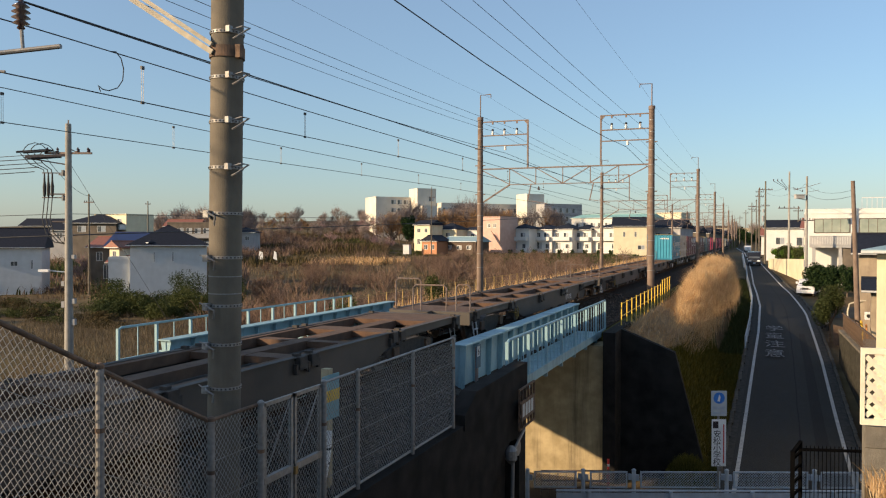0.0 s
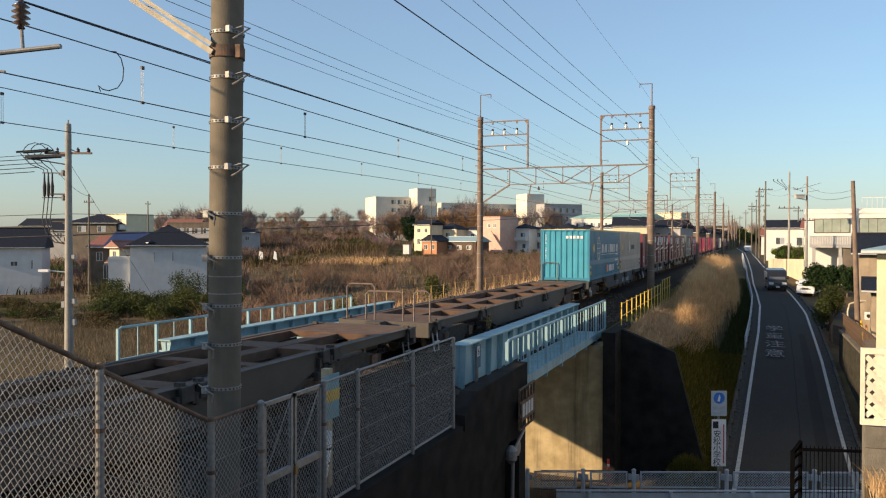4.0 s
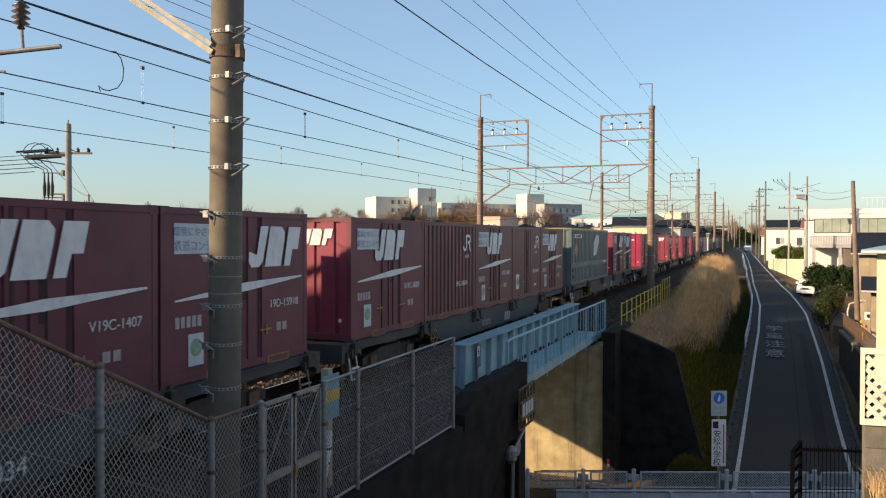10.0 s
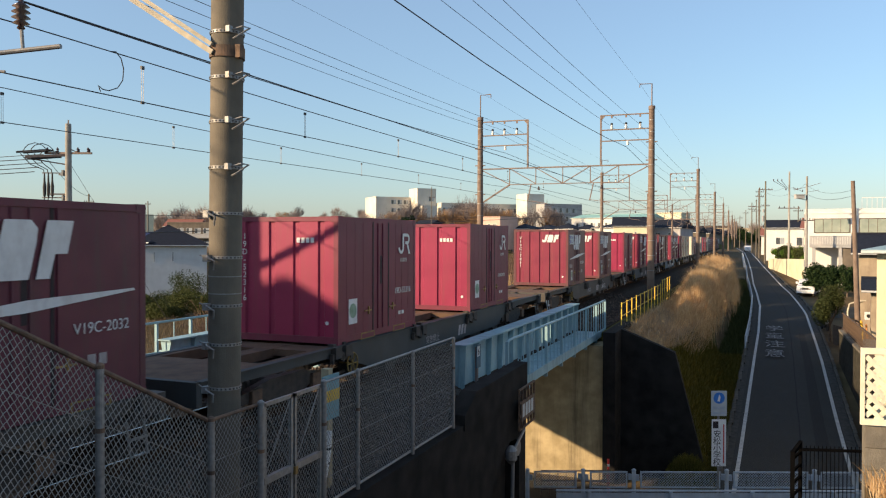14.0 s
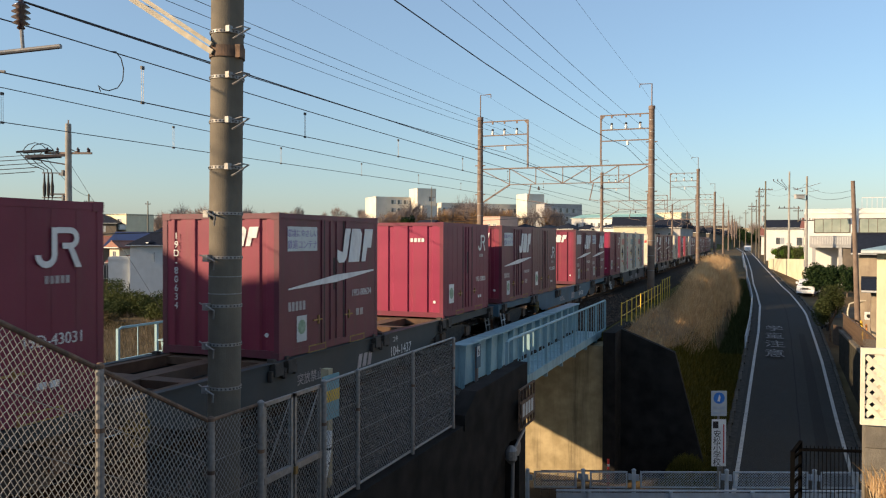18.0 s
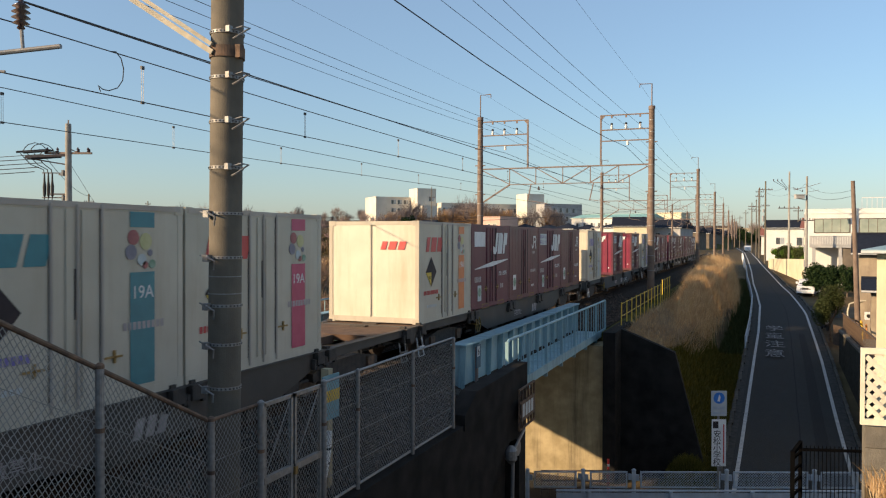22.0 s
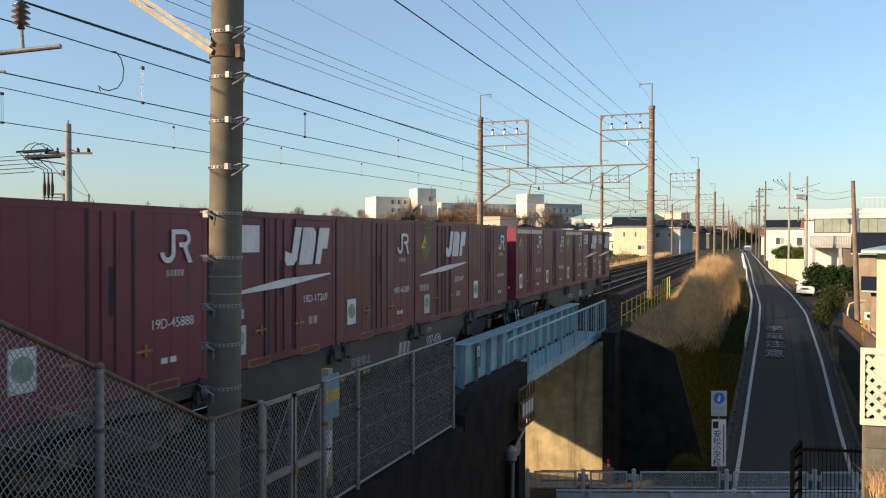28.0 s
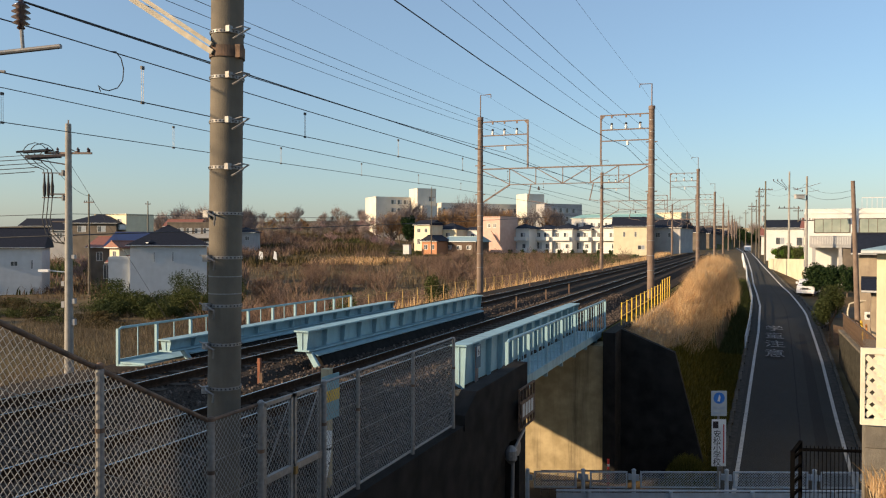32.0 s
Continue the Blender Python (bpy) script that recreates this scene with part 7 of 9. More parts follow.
house("house", "house with a brown tiled roof behind the garden", 2.4, 140.6, -0.3, 7.4, 5.4, 1.3, 7, "wallwhite", "roofdark", "side", [(0.3, 2.6, 1.4, 1.2), (0.75, 2.4, 1.8, 1.4)], shift=3.7, rot=-28)
house("house", "pale house with an orange lit wall on the lane", 6.5, 112.0, -0.6, 6.0, 5.2, 1.4, 7, "wallcream", "roofred", "side", [(0.5, 2.6, 1.8, 1.3)], shift=3.0, rot=-28)
house("house", "dark roofed low house along the lane", 2.2, 180.0, 0.2, 8.0, 3.8, 1.6, 7, "wallwhite", "roofred", "side", [(0.5, 1.2, 1.8, 1.3)], shift=4.0, rot=-28)
house("house", "cream house wall with a tiled porch roof", 3.72, 29.5, -5.8, 7.0, 8.55, 0.8, 7, "wallcream", "roofpale", "hip", [(0.18, 5.6, 0.8, 1.2)], shift=3.72, sink=1, rot=-31)
house("house", "low tan house with a dark solar tile roof", 6.3, 54.5, -4.0, 6.0, 6.3, 1.2, 7, "walldrab", "roofdark", "side", [(0.3, 3.9, 1.4, 1.2)], shift=3.0, sink=2, rot=-28)
t = house("shed", "weathered brown wooden shed with a sheet roof", 5.6, 44.0, -5.0, 4.5, 5.6, 0.5, 4, "walldrab", "roofdark", "side", [(0.25, 3.4, 1.2, 1.2)], shift=2.3, sink=1, category="shed", rot=-28)
part("porch_roof", Geo().add([(-2.6, -1.2, 2.6), (2.4, -1.2, 2.6), (2.4, 0, 3.1), (-2.6, 0, 3.1), (-2.6, -1.2, 2.54), (2.4, -1.2, 2.54), (2.4, 0, 3.04), (-2.6, 0, 3.04)], [(0, 1, 2, 3), (7, 6, 5, 4), (0, 4, 5, 1), (1, 5, 6, 2), (2, 6, 7, 3), (3, 7, 4, 0)]), "roofpale", t)
for k in range(3):
    part("meter_box", Geo().box(-2.1 + 0.35 * k, -0.12, 1.7, -1.85 + 0.35 * k, 0, 2.05), "white", t)
t = thing("panel_fence", "brown board fence panels with a pale end post beside the lane", "fence", pose(5.0, 55.6, -3.6, 0, 0, -76))
for k in range(9):
    part("board", Geo().box(0.02 + 0.24 * k, -0.02, 0, 0.24 + 0.24 * k, 0.02, 1.25), "wood_dark", t)
part("end_post", Geo().box(2.2, -0.05, 0, 2.75, 0.05, 1.2), "palesteel", t, "pale grey end panel")
t = thing("drain_pipe", "grey plastic drain pipe bent along the shed", "pipe", pose(5.72, 54.3, -2.6))
part("pipe", Geo().tube([(0, 0, 0), (-0.05, 0, 1.2), (0.05, 0, 1.7), (0.5, 0.1, 1.85), (1.0, 0.2, 1.9)], 0.05, 8), "palesteel", t)
t = thing("yellow_guard", "yellow and orange cable guards on a stay wire", "cable guard", pose(5.75, 47.6, -2.4))
part("sleeve", Geo().cyl((0, 0, 0), (-0.12, 0, 1.1), 0.06, n=8), "yellow", t)
part("second_sleeve", Geo().cyl((0.2, 0, -0.1), (0.12, 0, 0.9), 0.05, n=8), "orange_guard", t)
t = thing("meter_cabinet", "white wall cabinet with two round meters", "meter box", pose(6.3, 48.9, -1.35, 0, 0, 0))
part("cabinet", Geo().box(-0.35, -0.15, 0, 0.35, 0.1, 0.42), "white", t)
for k in (-0.17, 0.17):
    part("meter", Geo().lathe([(0.10, -0.18), (0.10, -0.15)], (k, 0, 0.21), 14, "y"), "black", t)
# closing walls added outside the view, behind and beside the camera
def sun_side(h, a):
    """A place h metres across the sun's rays and a metres along them."""
    return pose(0.686 * h + 0.727 * a, -0.727 * h + 0.686 * a, -4.4, 0, 0, -46.66)


# Unseen outlines, fitted to the shadow they throw on the near tracks.
for h0, a0, line in ((-15.2, -18.0, [(-3.2, 0.25), (-1.06, 0.4), (-1.05, 2.65), (-0.3, 3.25), (1.1, 2.75)]), (-10.0, -17.0, [(-4.08, 2.75), (-2.0, 3.75), (-1.0, 3.7), (0.2, 3.2), (2.0, 3.0)])):
    rise = 4.4 - 0.325 * a0
    poly = [(line[0][0], 0)] + [(u, v + rise) for u, v in line] + [(line[-1][0], 0)]
    solid("wall_west", Geo().prism(poly, "y", -8, 0), "wallgrey", "unseen grey house side that casts the near shadow", "wall", sun_side(h0, a0), kind="structure")
# Unseen block added to keep sky light off the near walls.
solid("wall_east", Geo().box(6.2, -24, -6, 16, 22, 3.2), "wallgrey", "unseen grey block that holds back sky light", "wall", kind="structure")
solid("wall_south", Geo().box(-6, -26, -6, 6, -14, 5.5), "wallgrey", "plain grey wall behind the slope", "wall", kind="structure")

# cream garden wall, hedges' kerb, retaining walls on the right
gw = thing("garden_wall", "cream rendered garden wall beside the lane", "wall", kind="structure")
part("wall_face", Geo().add([(2.35, 116.0, -1.8), (5.6, 92.0, -2.6), (5.6, 92.0, 1.0), (2.35, 116.0, 0.5), (2.6, 116.1, -1.8), (5.9, 92.1, -2.6), (5.9, 92.1, 1.0), (2.6, 116.1, 0.5)], [(0, 1, 2, 3), (7, 6, 5, 4), (3, 2, 6, 7), (0, 3, 7, 4), (1, 5, 6, 2)]), "wallcream", gw)
rw_ = thing("retaining_wall", "stone retaining wall with a dark railing beside the lane", "wall", kind="structure")
part("wall_face", Geo().box(5.0, 33, -6, 5.35, 52, -2.4), "shadestone", rw_)
part("coping", Geo().box(4.95, 33, -2.4, 5.4, 52, -2.28), "blockgrey", rw_)
rl = thing("garden_railing", "dark brown railing on the retaining wall", "railing")
part("top_bar", Geo().box(5.12, 33.2, -1.32, 5.2, 51.8, -1.25), "wood_dark", rl)
part("low_bar", Geo().box(5.12, 33.2, -2.2, 5.2, 51.8, -2.14), "wood_dark", rl)
bar_m = Geo().box(-0.015, -0.015, 0, 0.015, 0.015, 0.95).mesh("bar", "wood_dark")
for k in range(60):
    part("bar", bar_m, "wood_dark", rl, at=pose(5.16, 33.3 + 0.31 * k, -2.24))
t = thing("kerb", "grey concrete kerb along the lane", "kerb", kind="structure")
for y in range(30, 110, 2):
    for sgn, tab in ((-1, ROAD_L), (1, ROAD_R)):
        x = interp(y + 1, tab) + sgn * 0.58
        zz = interp(y + 1, ROAD_Z)
        part("kerb_stone", Geo().add([(x - 0.08, y + 0.01, interp(y, ROAD_Z) - 0.2), (x + 0.08, y + 0.01, interp(y, ROAD_Z) - 0.2), (x + 0.08, y + 0.01, interp(y, ROAD_Z) + 0.17), (x - 0.08, y + 0.01, interp(y, ROAD_Z) + 0.17), (x - 0.08, y + 1.99, interp(y + 2, ROAD_Z) - 0.2), (x + 0.08, y + 1.99, interp(y + 2, ROAD_Z) - 0.2), (x + 0.08, y + 1.99, interp(y + 2, ROAD_Z) + 0.17), (x - 0.08, y + 1.99, interp(y + 2, ROAD_Z) + 0.17)], [(0, 1, 2, 3), (7, 6, 5, 4), (3, 2, 6, 7), (0, 3, 7, 4), (1, 5, 6, 2)]), "kerbstone", t)
# grey pipe guardrail on the left road edge
t = thing("lane_guardrail", "grey steel pipe guardrail along the foot of the embankment", "guard rail")
gl = [(y, interp(y, ROAD_L) - 0.62, interp(y, ROAD_Z)) for y in range(54, 108, 2)]
for k, ((y0, x0, z0), (y1, x1, z1)) in enumerate(zip(gl, gl[1:])):
    for h in (0.34, 0.60, 0.92):
        part("rail_pipe", Geo().cyl((x0, y0, z0 + h), (x1, y1, z1 + h), 0.04, n=6), "guard", t)
    part("post", Geo().cyl((x0, y0, z0 - 0.2), (x0, y0, z0 + 0.98), 0.055, n=8), "guard", t)
    g = Geo()
    for m in range(1, 9):
        f = m / 9
        g.cyl((x0 + (x1 - x0) * f, y0 + (y1 - y0) * f, z0 + (z1 - z0) * f + 0.3), (x0 + (x1 - x0) * f, y0 + (y1 - y0) * f, z0 + (z1 - z0) * f + 0.92), 0.014, n=4)
    part("pickets", g, "guard", t, "thin upright bars of one bay")
t = thing("lane_guardrail", "white bowed pipe rail at the bend of the lane", "guard rail")
for k in range(7):
    y0 = 112 + 6 * k
    x0, z0 = interp(y0, ROAD_L) - 0.7, interp(y0, ROAD_Z)
    part("hoop", Geo().tube([(x0, y0, z0 - 0.1), (x0, y0, z0 + 0.8), (x0 - 0.08, y0 + 0.5, z0 + 1.0), (x0 - 0.12, y0 + 4.3, z0 + 1.0), (x0 - 0.2, y0 + 4.8, z0 + 0.8), (x0 - 0.2, y0 + 4.8, z0 - 0.1)], 0.06, 8), "white", t)


# ---- utility poles ----
M["palepole"] = mat("pale_pole_concrete", (0.25, 0.235, 0.21), (0.33, 0.31, 0.28), 3.0, 0.9, bump=0.2, bscale=60, stain=0.6, stain_col=(0.16, 0.14, 0.12), sscale=2.0, streak=0.1)


def utility_pole(x, y, z, h, label, arms, r=0.15, paint="pole"):
    t = thing("utility_pole", label, "utility pole", pose(x, y, z, 0, 0, 21.5), group="utility poles")
    part("shaft", Geo().cyl((0, 0, -1), (0, 0, h), r, r * 0.62, 14), paint, t)
    for za, half in arms:
        part("cross_arm", Geo().box(-half, -0.06, za - 0.05, half, 0.06, za + 0.05), "beam", t)
        for k in (-0.9, -0.45, 0.45, 0.9):
            part("insulator", Geo().lathe([(0.03, 0), (0.06, 0.03), (0.03, 0.08), (0.06, 0.11), (0.02, 0.18)], (half * k, 0, za + 0.05), 8), "porcelain", t)
    return t


t = utility_pole(-32.5, 30.1, -3.6, 12.5, "concrete utility pole with a wide cross-arm and hanging cables", [(11.0, 1.2)], r=0.23, paint="palepole")
part("bracket", Geo().bar((0, 0, 8.9), (-0.9, -0.15, 8.9), 0.07).bar((0, 0, 7.5), (-0.75, -0.15, 7.5), 0.07).bar((0, 0, 11.6), (0, 0, 12.7), 0.05).bar((0.0, 0, 11.25), (0.55, 0, 11.0), 0.05).bar((0, 0, 9.9), (-0.5, 0, 9.9), 0.06), "beam", t, "steel brackets on the pole")
for k in range(5):
    part("insulator", Geo().lathe([(0.03, 0), (0.075, 0.04), (0.03, 0.1), (0.075, 0.14), (0.02, 0.24)], (-1.05 + 0.52 * k, -0.05, 11.05), 8), "porcelain", t)
for k, (dx, dz) in enumerate(((-1.1, 0.15), (-0.75, 0.12), (-0.35, -0.2))):
    part("strain_insulator", Geo().tube([(dx, -0.1, 11.0 + dz), (dx - 1.3, -0.5, 10.85 + dz)], 0.055, 8), "black", t, "dark strain insulator on the incoming wire")
    part("jumper", Geo().tube([(dx - 1.0, -0.4, 10.9 + dz), (dx - 0.95, -0.35, 11.08 + dz), (dx - 0.8, -0.3, 11.25 + dz), (dx - 0.5, -0.2, 11.36 + dz), (dx - 0.2, -0.1, 11.25 + dz), (dx - 0.05, 0, 11.08 + dz), (dx, 0, 10.95 + dz)], 0.022, 6), "black", t, "looped black jumper cable")
for k, (z0, z1) in enumerate(((2.2, 2.5), (3.3, 3.55), (5.6, 5.8))):
    part("junction_box", Geo().box(0.18, -0.12, z0, 0.34, 0.12, z1).box(-0.35, -0.1, z0 + 0.9, -0.2, 0.1, z1 + 0.9), "wallgrey", t, "grey junction box")
part("street_light", Geo().bar((0, 0, 4.9), (-0.9, -0.3, 5.0), 0.05).box(-1.35, -0.42, 4.93, -0.85, -0.2, 5.06), "white", t, "white street light")
part("side_arm", Geo().bar((0, 0, 10.9), (-1.9, -0.6, 10.75), 0.12).bar((0, 0, 10.4), (-1.9, -0.5, 10.7), 0.06), "beam", t)
for k in range(3):
    xx = -0.78 - 0.2 * k
    part("cable_end", Geo().lathe([(0.03, 8.75), (0.075, 8.85), (0.085, 9.3), (0.05, 9.55), (0.035, 9.95)], (xx, -0.1, 0), 10), "black", t, "black cable termination")
    part("cable_drop", Geo().tube([(-1.6 - 0.35 * k, -0.3, 10.95), (xx - 0.35 - 0.15 * k, -0.2, 10.4), (xx - 0.05, -0.1, 10.15), (xx, -0.1, 9.9)], 0.024, 6).tube([(xx, -0.1, 8.8), (xx - 0.04, -0.1, 8.3), (xx - 0.12, -0.1, 7.6), (xx + 0.05, -0.05, 6.9), (xx + 0.45, 0, 6.45), (-0.15, 0, 6.35)], 0.026, 6), "black", t)
for z in (9.98, 8.72):
    part("cable_bracket", Geo().bar((0, 0, z), (-1.3, -0.1, z), 0.05), "beam", t)
    part("bracket_clips", Geo().box(-0.3, -0.12, z - 0.15, -0.22, 0.12, z + 0.15), "steel", t)
for z in (3.0, 4.5, 6.0, 7.5, 9.0):
    part("steel_band", Geo().cyl((0, 0, z), (0, 0, z + 0.05), 0.205 - z * 0.006, n=14), "steel", t)
utility_pole(-75.0, 72.5, -3.0, 11.4, "thin dark utility pole among the houses", [(10.4, 0.6)])
utility_pole(-107.9, 118.7, 0.0, 10.2, "far thin utility pole above the roofs", [(9.6, 0.5)])
utility_pole(-70.0, 170.0, -0.6, 16.0, "slim pole standing in the field", [(13.5, 0.9)], r=0.12)
utility_pole(-62.0, 250.0, 2.0, 14.0, "slim pole by the school", [(12.6, 0.9), (11.8, 0.9)], r=0.12)
t = utility_pole(2.14, 129.8, -0.7, 12.8, "tall concrete utility pole with two cross-arms and cans", [(11.5, 1.1), (9.0, 0.6)], r=0.17)
part("can", Geo().cyl((-0.35, 0, 6.6), (-0.35, 0, 7.5), 0.16, n=10).cyl((-0.3, 0, 8.0), (-0.3, 0, 8.5), 0.13, n=10), "wallgrey", t, "grey transformer cans")
part("side_mast", Geo().cyl((-1.1, 0, 4.0), (-1.1, 0, 11.5), 0.05, n=8), "beam", t)
utility_pole(1.06, 161.6, -0.2, 11.0, "slim utility pole behind the lane pole", [(9.6, 0.9), (8.8, 0.9)], r=0.12)
utility_pole(7.41, 142.6, -0.3, 9.0, "slim utility pole behind the houses", [(8.2, 0.8)], r=0.12)
t = utility_pole(4.34, 102.7, -1.6, 12.9, "slender concrete utility pole with slanting strain insulators", [(8.5, 1.3)], r=0.15, paint="palepole")
for dx, dz in ((-2.0, 0.75), (-1.5, 0.75), (-1.0, 0.75), (-0.5, -0.3), (0.9, -0.3), (1.5, -0.5)):
    part("strain_insulator", Geo().bar((dx * 0.3, 0, 11.0), (dx, -0.2, 11.0 + dz), 0.035).lathe([(0.03, 0), (0.08, 0.04), (0.03, 0.12), (0.08, 0.16), (0.02, 0.28)], (dx, -0.2, 10.95 + dz), 8), "porcelain", t)
t = utility_pole(5.17, 84.8, -2.6, 11.95, "pale concrete utility pole with a grey transformer box", [(7.6, 0.7)], r=0.15, paint="palepole")
part("transformer", Geo().box(-1.15, -0.25, 9.75, -0.3, 0.25, 10.1).box(-1.2, -0.3, 10.1, -0.25, 0.3, 10.16), "wallgrey", t, "flat grey transformer box")
part("strut", Geo().bar((0, 0, 9.6), (-1.1, 0, 9.8), 0.05).bar((0, 0, 10.9), (1.3, -0.2, 11.3), 0.04).bar((0, 0, 10.9), (-1.2, 0.2, 10.6), 0.04).bar((0, 0, 10.4), (1.2, 0, 10.6), 0.03), "beam", t)
for z in (1.5, 3.0, 4.5, 6.0, 7.5):
    part("cable_box", Geo().cyl((-0.22, 0, z), (-0.22, 0, z + 0.7), 0.05, n=8), "wallgrey", t)
t = utility_pole(5.75, 49.3, -3.9, 10.3, "leaning brown weathered utility pole", [], r=0.17, paint="redpole")
t.matrix_basis = pose(5.75, 49.3, -3.9, 0, -2.5, 21.5)
utility_pole(1.5, 150.0, 0.0, 12.4, "utility pole far along the lane", [(11.6, 0.7), (10.8, 0.7)])
utility_pole(0.3, 190.0, 0.0, 11.5, "utility pole far along the lane", [(10.6, 0.9), (10.0, 0.9)])
utility_pole(-1.2, 235.0, 0.0, 11.5, "utility pole far along the lane", [(10.6, 0.9)])
utility_pole(-3.4, 290.0, 0.0, 11.5, "utility pole far along the lane", [(10.6, 0.9)])
wire([(-60, 20, 7.2), (-33.8, 29.7, 7.35), (-75, 72.5, 8.2)], 0.018, "dark street cable between utility poles", 0.5)
for k in range(4):
    wire([(-60, 20 - 0.3 * k, 7.0 - 0.35 * k), (-33.6 - 0.3 * k, 29.8, 7.15 - 0.22 * k)], 0.022, "dark street cable reaching the utility pole", 0.45)
wire([(-60, 19, 4.6), (-32.5, 30.1, 4.3), (-26, 120, 7.0)], 0.016, "dark street cable between utility poles", 0.4)
wire([(-32.5, 30.1, 7.0), (-26.5, 32.5, -3.4)], 0.01, "stay wire of the utility pole", 0.0)
wire([(-60, 18, 3.4), (-32.5, 30.1, 3.2), (-20, 160, 9.0)], 0.03, "thick dark street cable", 0.4)
wire([(5.5, 49.3, 5.6), (5.17, 84.8, 7.6), (4.34, 102.7, 8.6), (2.14, 129.8, 10.4), (1.5, 150, 10.6)], 0.012, "dark street cable along the lane", 0.4)
wire([(5.4, 49.3, 5.9), (5.0, 84.8, 8.6), (4.2, 102.7, 9.6), (2.0, 129.8, 11.0), (1.2, 150, 11.2), (0.3, 190, 10.6), (-1.2, 235, 10.6), (-3.4, 290, 10.6)], 0.01, "dark street cable along the lane", 0.5)


# ---- small fences along the tracks ----
def stake_fence(x, y0, y1, step, z, h, label, slope=0.0, paint="yellow", r=0.03):
    t = thing("stake_fence", label, "fence", group="trackside fences")
    sm = Geo().box(-r, -r, -0.2, r, r, h).mesh("stake", paint)
    n = int((y1 - y0) / step)
    for k in range(n + 1):
        part("stake", sm, paint, t, at=pose(x, y0 + step * k, z + slope * k * step))
    for f in (0.5, 0.95):
        part("fence_rail", Geo().bar((x, y0, z + h * f), (x, y1, z + h * f + slope * (y1 - y0)), r), paint, t)
    return t


stake_fence(-4.75, 31.45, 46.0, 1.45, -0.55, 1.1, "yellow painted steel stake fence on the embankment edge", r=0.02)
stake_fence(-4.75, 46.9, 52.1, 1.45, -0.42, 1.15, "yellow painted steel stake fence on the embankment edge", r=0.02)
stake_fence(-17.3, 32.0, 64.0, 2.0, -0.6, 0.95, "weathered tan stake fence beside the far track", paint="tanpost", r=0.022)
t = thing("track_marker_fence", "row of short rusty stakes between the tracks", "stakes")
sm = Geo().box(-0.03, -0.03, 0, 0.03, 0.03, 0.75).mesh("stake", "rusty")
for k in range(22):
    part("stake", sm, "rusty", t, at=pose(-14.9 if k > 2 else -10.7, 37 + 6.0 * k, -0.5))


# ---- plants ----
def blades(n, place, h0, h1, lean, wd, seed, curl=0.35):
    """Many thin dry blades; place() gives each one's foot."""
    rnd = random.Random(seed)
    g = Geo()
    for _ in range(n):
        x, y, z, k = place(rnd)
        h = rnd.uniform(h0, h1) * k
        a = rnd.uniform(0, 2 * math.pi)
        dx, dy = math.cos(a) * lean * h * rnd.random(), math.sin(a) * lean * h * rnd.random()
        b = rnd.uniform(0, math.pi)
        wx, wy = math.cos(b) * wd, math.sin(b) * wd
        m = (x + dx * curl, y + dy * curl, z + h * 0.6)
        t = (x + dx, y + dy, z + h)
        g.add([(x - wx, y - wy, z - 0.1), (x + wx, y + wy, z - 0.1), (m[0] + wx * 0.8, m[1] + wy * 0.8, m[2]), (m[0] - wx * 0.8, m[1] - wy * 0.8, m[2]), t], [(0, 1, 2, 3), (3, 2, 4)])
    return g


def raw_mesh(name, g, material):
    me = bpy.data.meshes.new(name)
    me.from_pydata(g.v, [], g.f)
    me.materials.append(M[material])
    return me


def bank_z(x, y):
    """Height of the right slope of the embankment."""
    zr = ground_z(-1.0, y) - 0.3
    foot = max(BED_R + 0.3, min(-0.9 - 0.6 * min(1, max(0, (42 - y) / 11)) if y < 90 else interp(y, ROAD_L) - 1.2, BED_R + (-0.55 - zr) * 0.85))
    k = min(1, max(0, (x - BED_R) / (foot - BED_R)))
    return -0.55 + (zr + 0.55) * (k * 0.2 / 0.62 if k < 0.62 else 0.2 + (k - 0.62) * 0.8 / 0.38)


def smooth_step(a, b, v):
    k = min(1, max(0, (v - a) / (b - a)))
    return k * k * (3 - 2 * k)


REED_EDGE = [(31, -3.5), (33, -3.25), (36, -2.75), (40, -2.4), (45, -2.05), (50, -1.8), (54, -1.55), (60, -1.25), (72, -1.0), (85, -1.3)]
REED_TOP = [(36, -0.6), (40, -0.2), (46, 0.55), (50, 0.95), (60, 1.4), (68, 1.65), (76, 1.4), (85, 0.7)]


def mound_top(x, y):
    """Outline of the reed thicket that grows over the slope: highest in its middle, falling to the lane."""
    u = max(0, x - interp(y, REED_EDGE) + 0.7)
    full = interp(y, REED_TOP) - 0.2 * max(0, x + 3.4) - 0.75 * max(0, x + 1.9) * smooth_step(56, 66, y) - 2.0 * u * u + 0.45 * noise.noise((x * 0.9, y * 0.35, 3.0)) + 0.4 * noise.noise((x * 2.4, y * 1.2, 5.0))
    low = bank_z(x, y) + 0.34 + 0.25 * noise.noise((x * 1.5, y * 1.5, 2.0))
    k = smooth_step(34.5, 45, y) * smooth_step(-4.7 + 0.9 * (1 - smooth_step(42, 54, y)), -3.2, x)
    return max(low, low + (full - low) * k)


def mound_foot(rnd):
    y = 31.2 + 54 * rnd.random() ** 1.2
    x = rnd.uniform(-4.6, interp(y, REED_EDGE) + 0.25 * rnd.random())
    return x, y


def tip_place(rnd):
    x, y = mound_foot(rnd)
    top = mound_top(x, y)
    return x, y, max(bank_z(x, y), top - 0.2 - 0.75 * rnd.random() ** 1.3), rnd.uniform(0.6, 1.3) * min(1, 0.45 + 0.5 * (top - bank_z(x, y)))


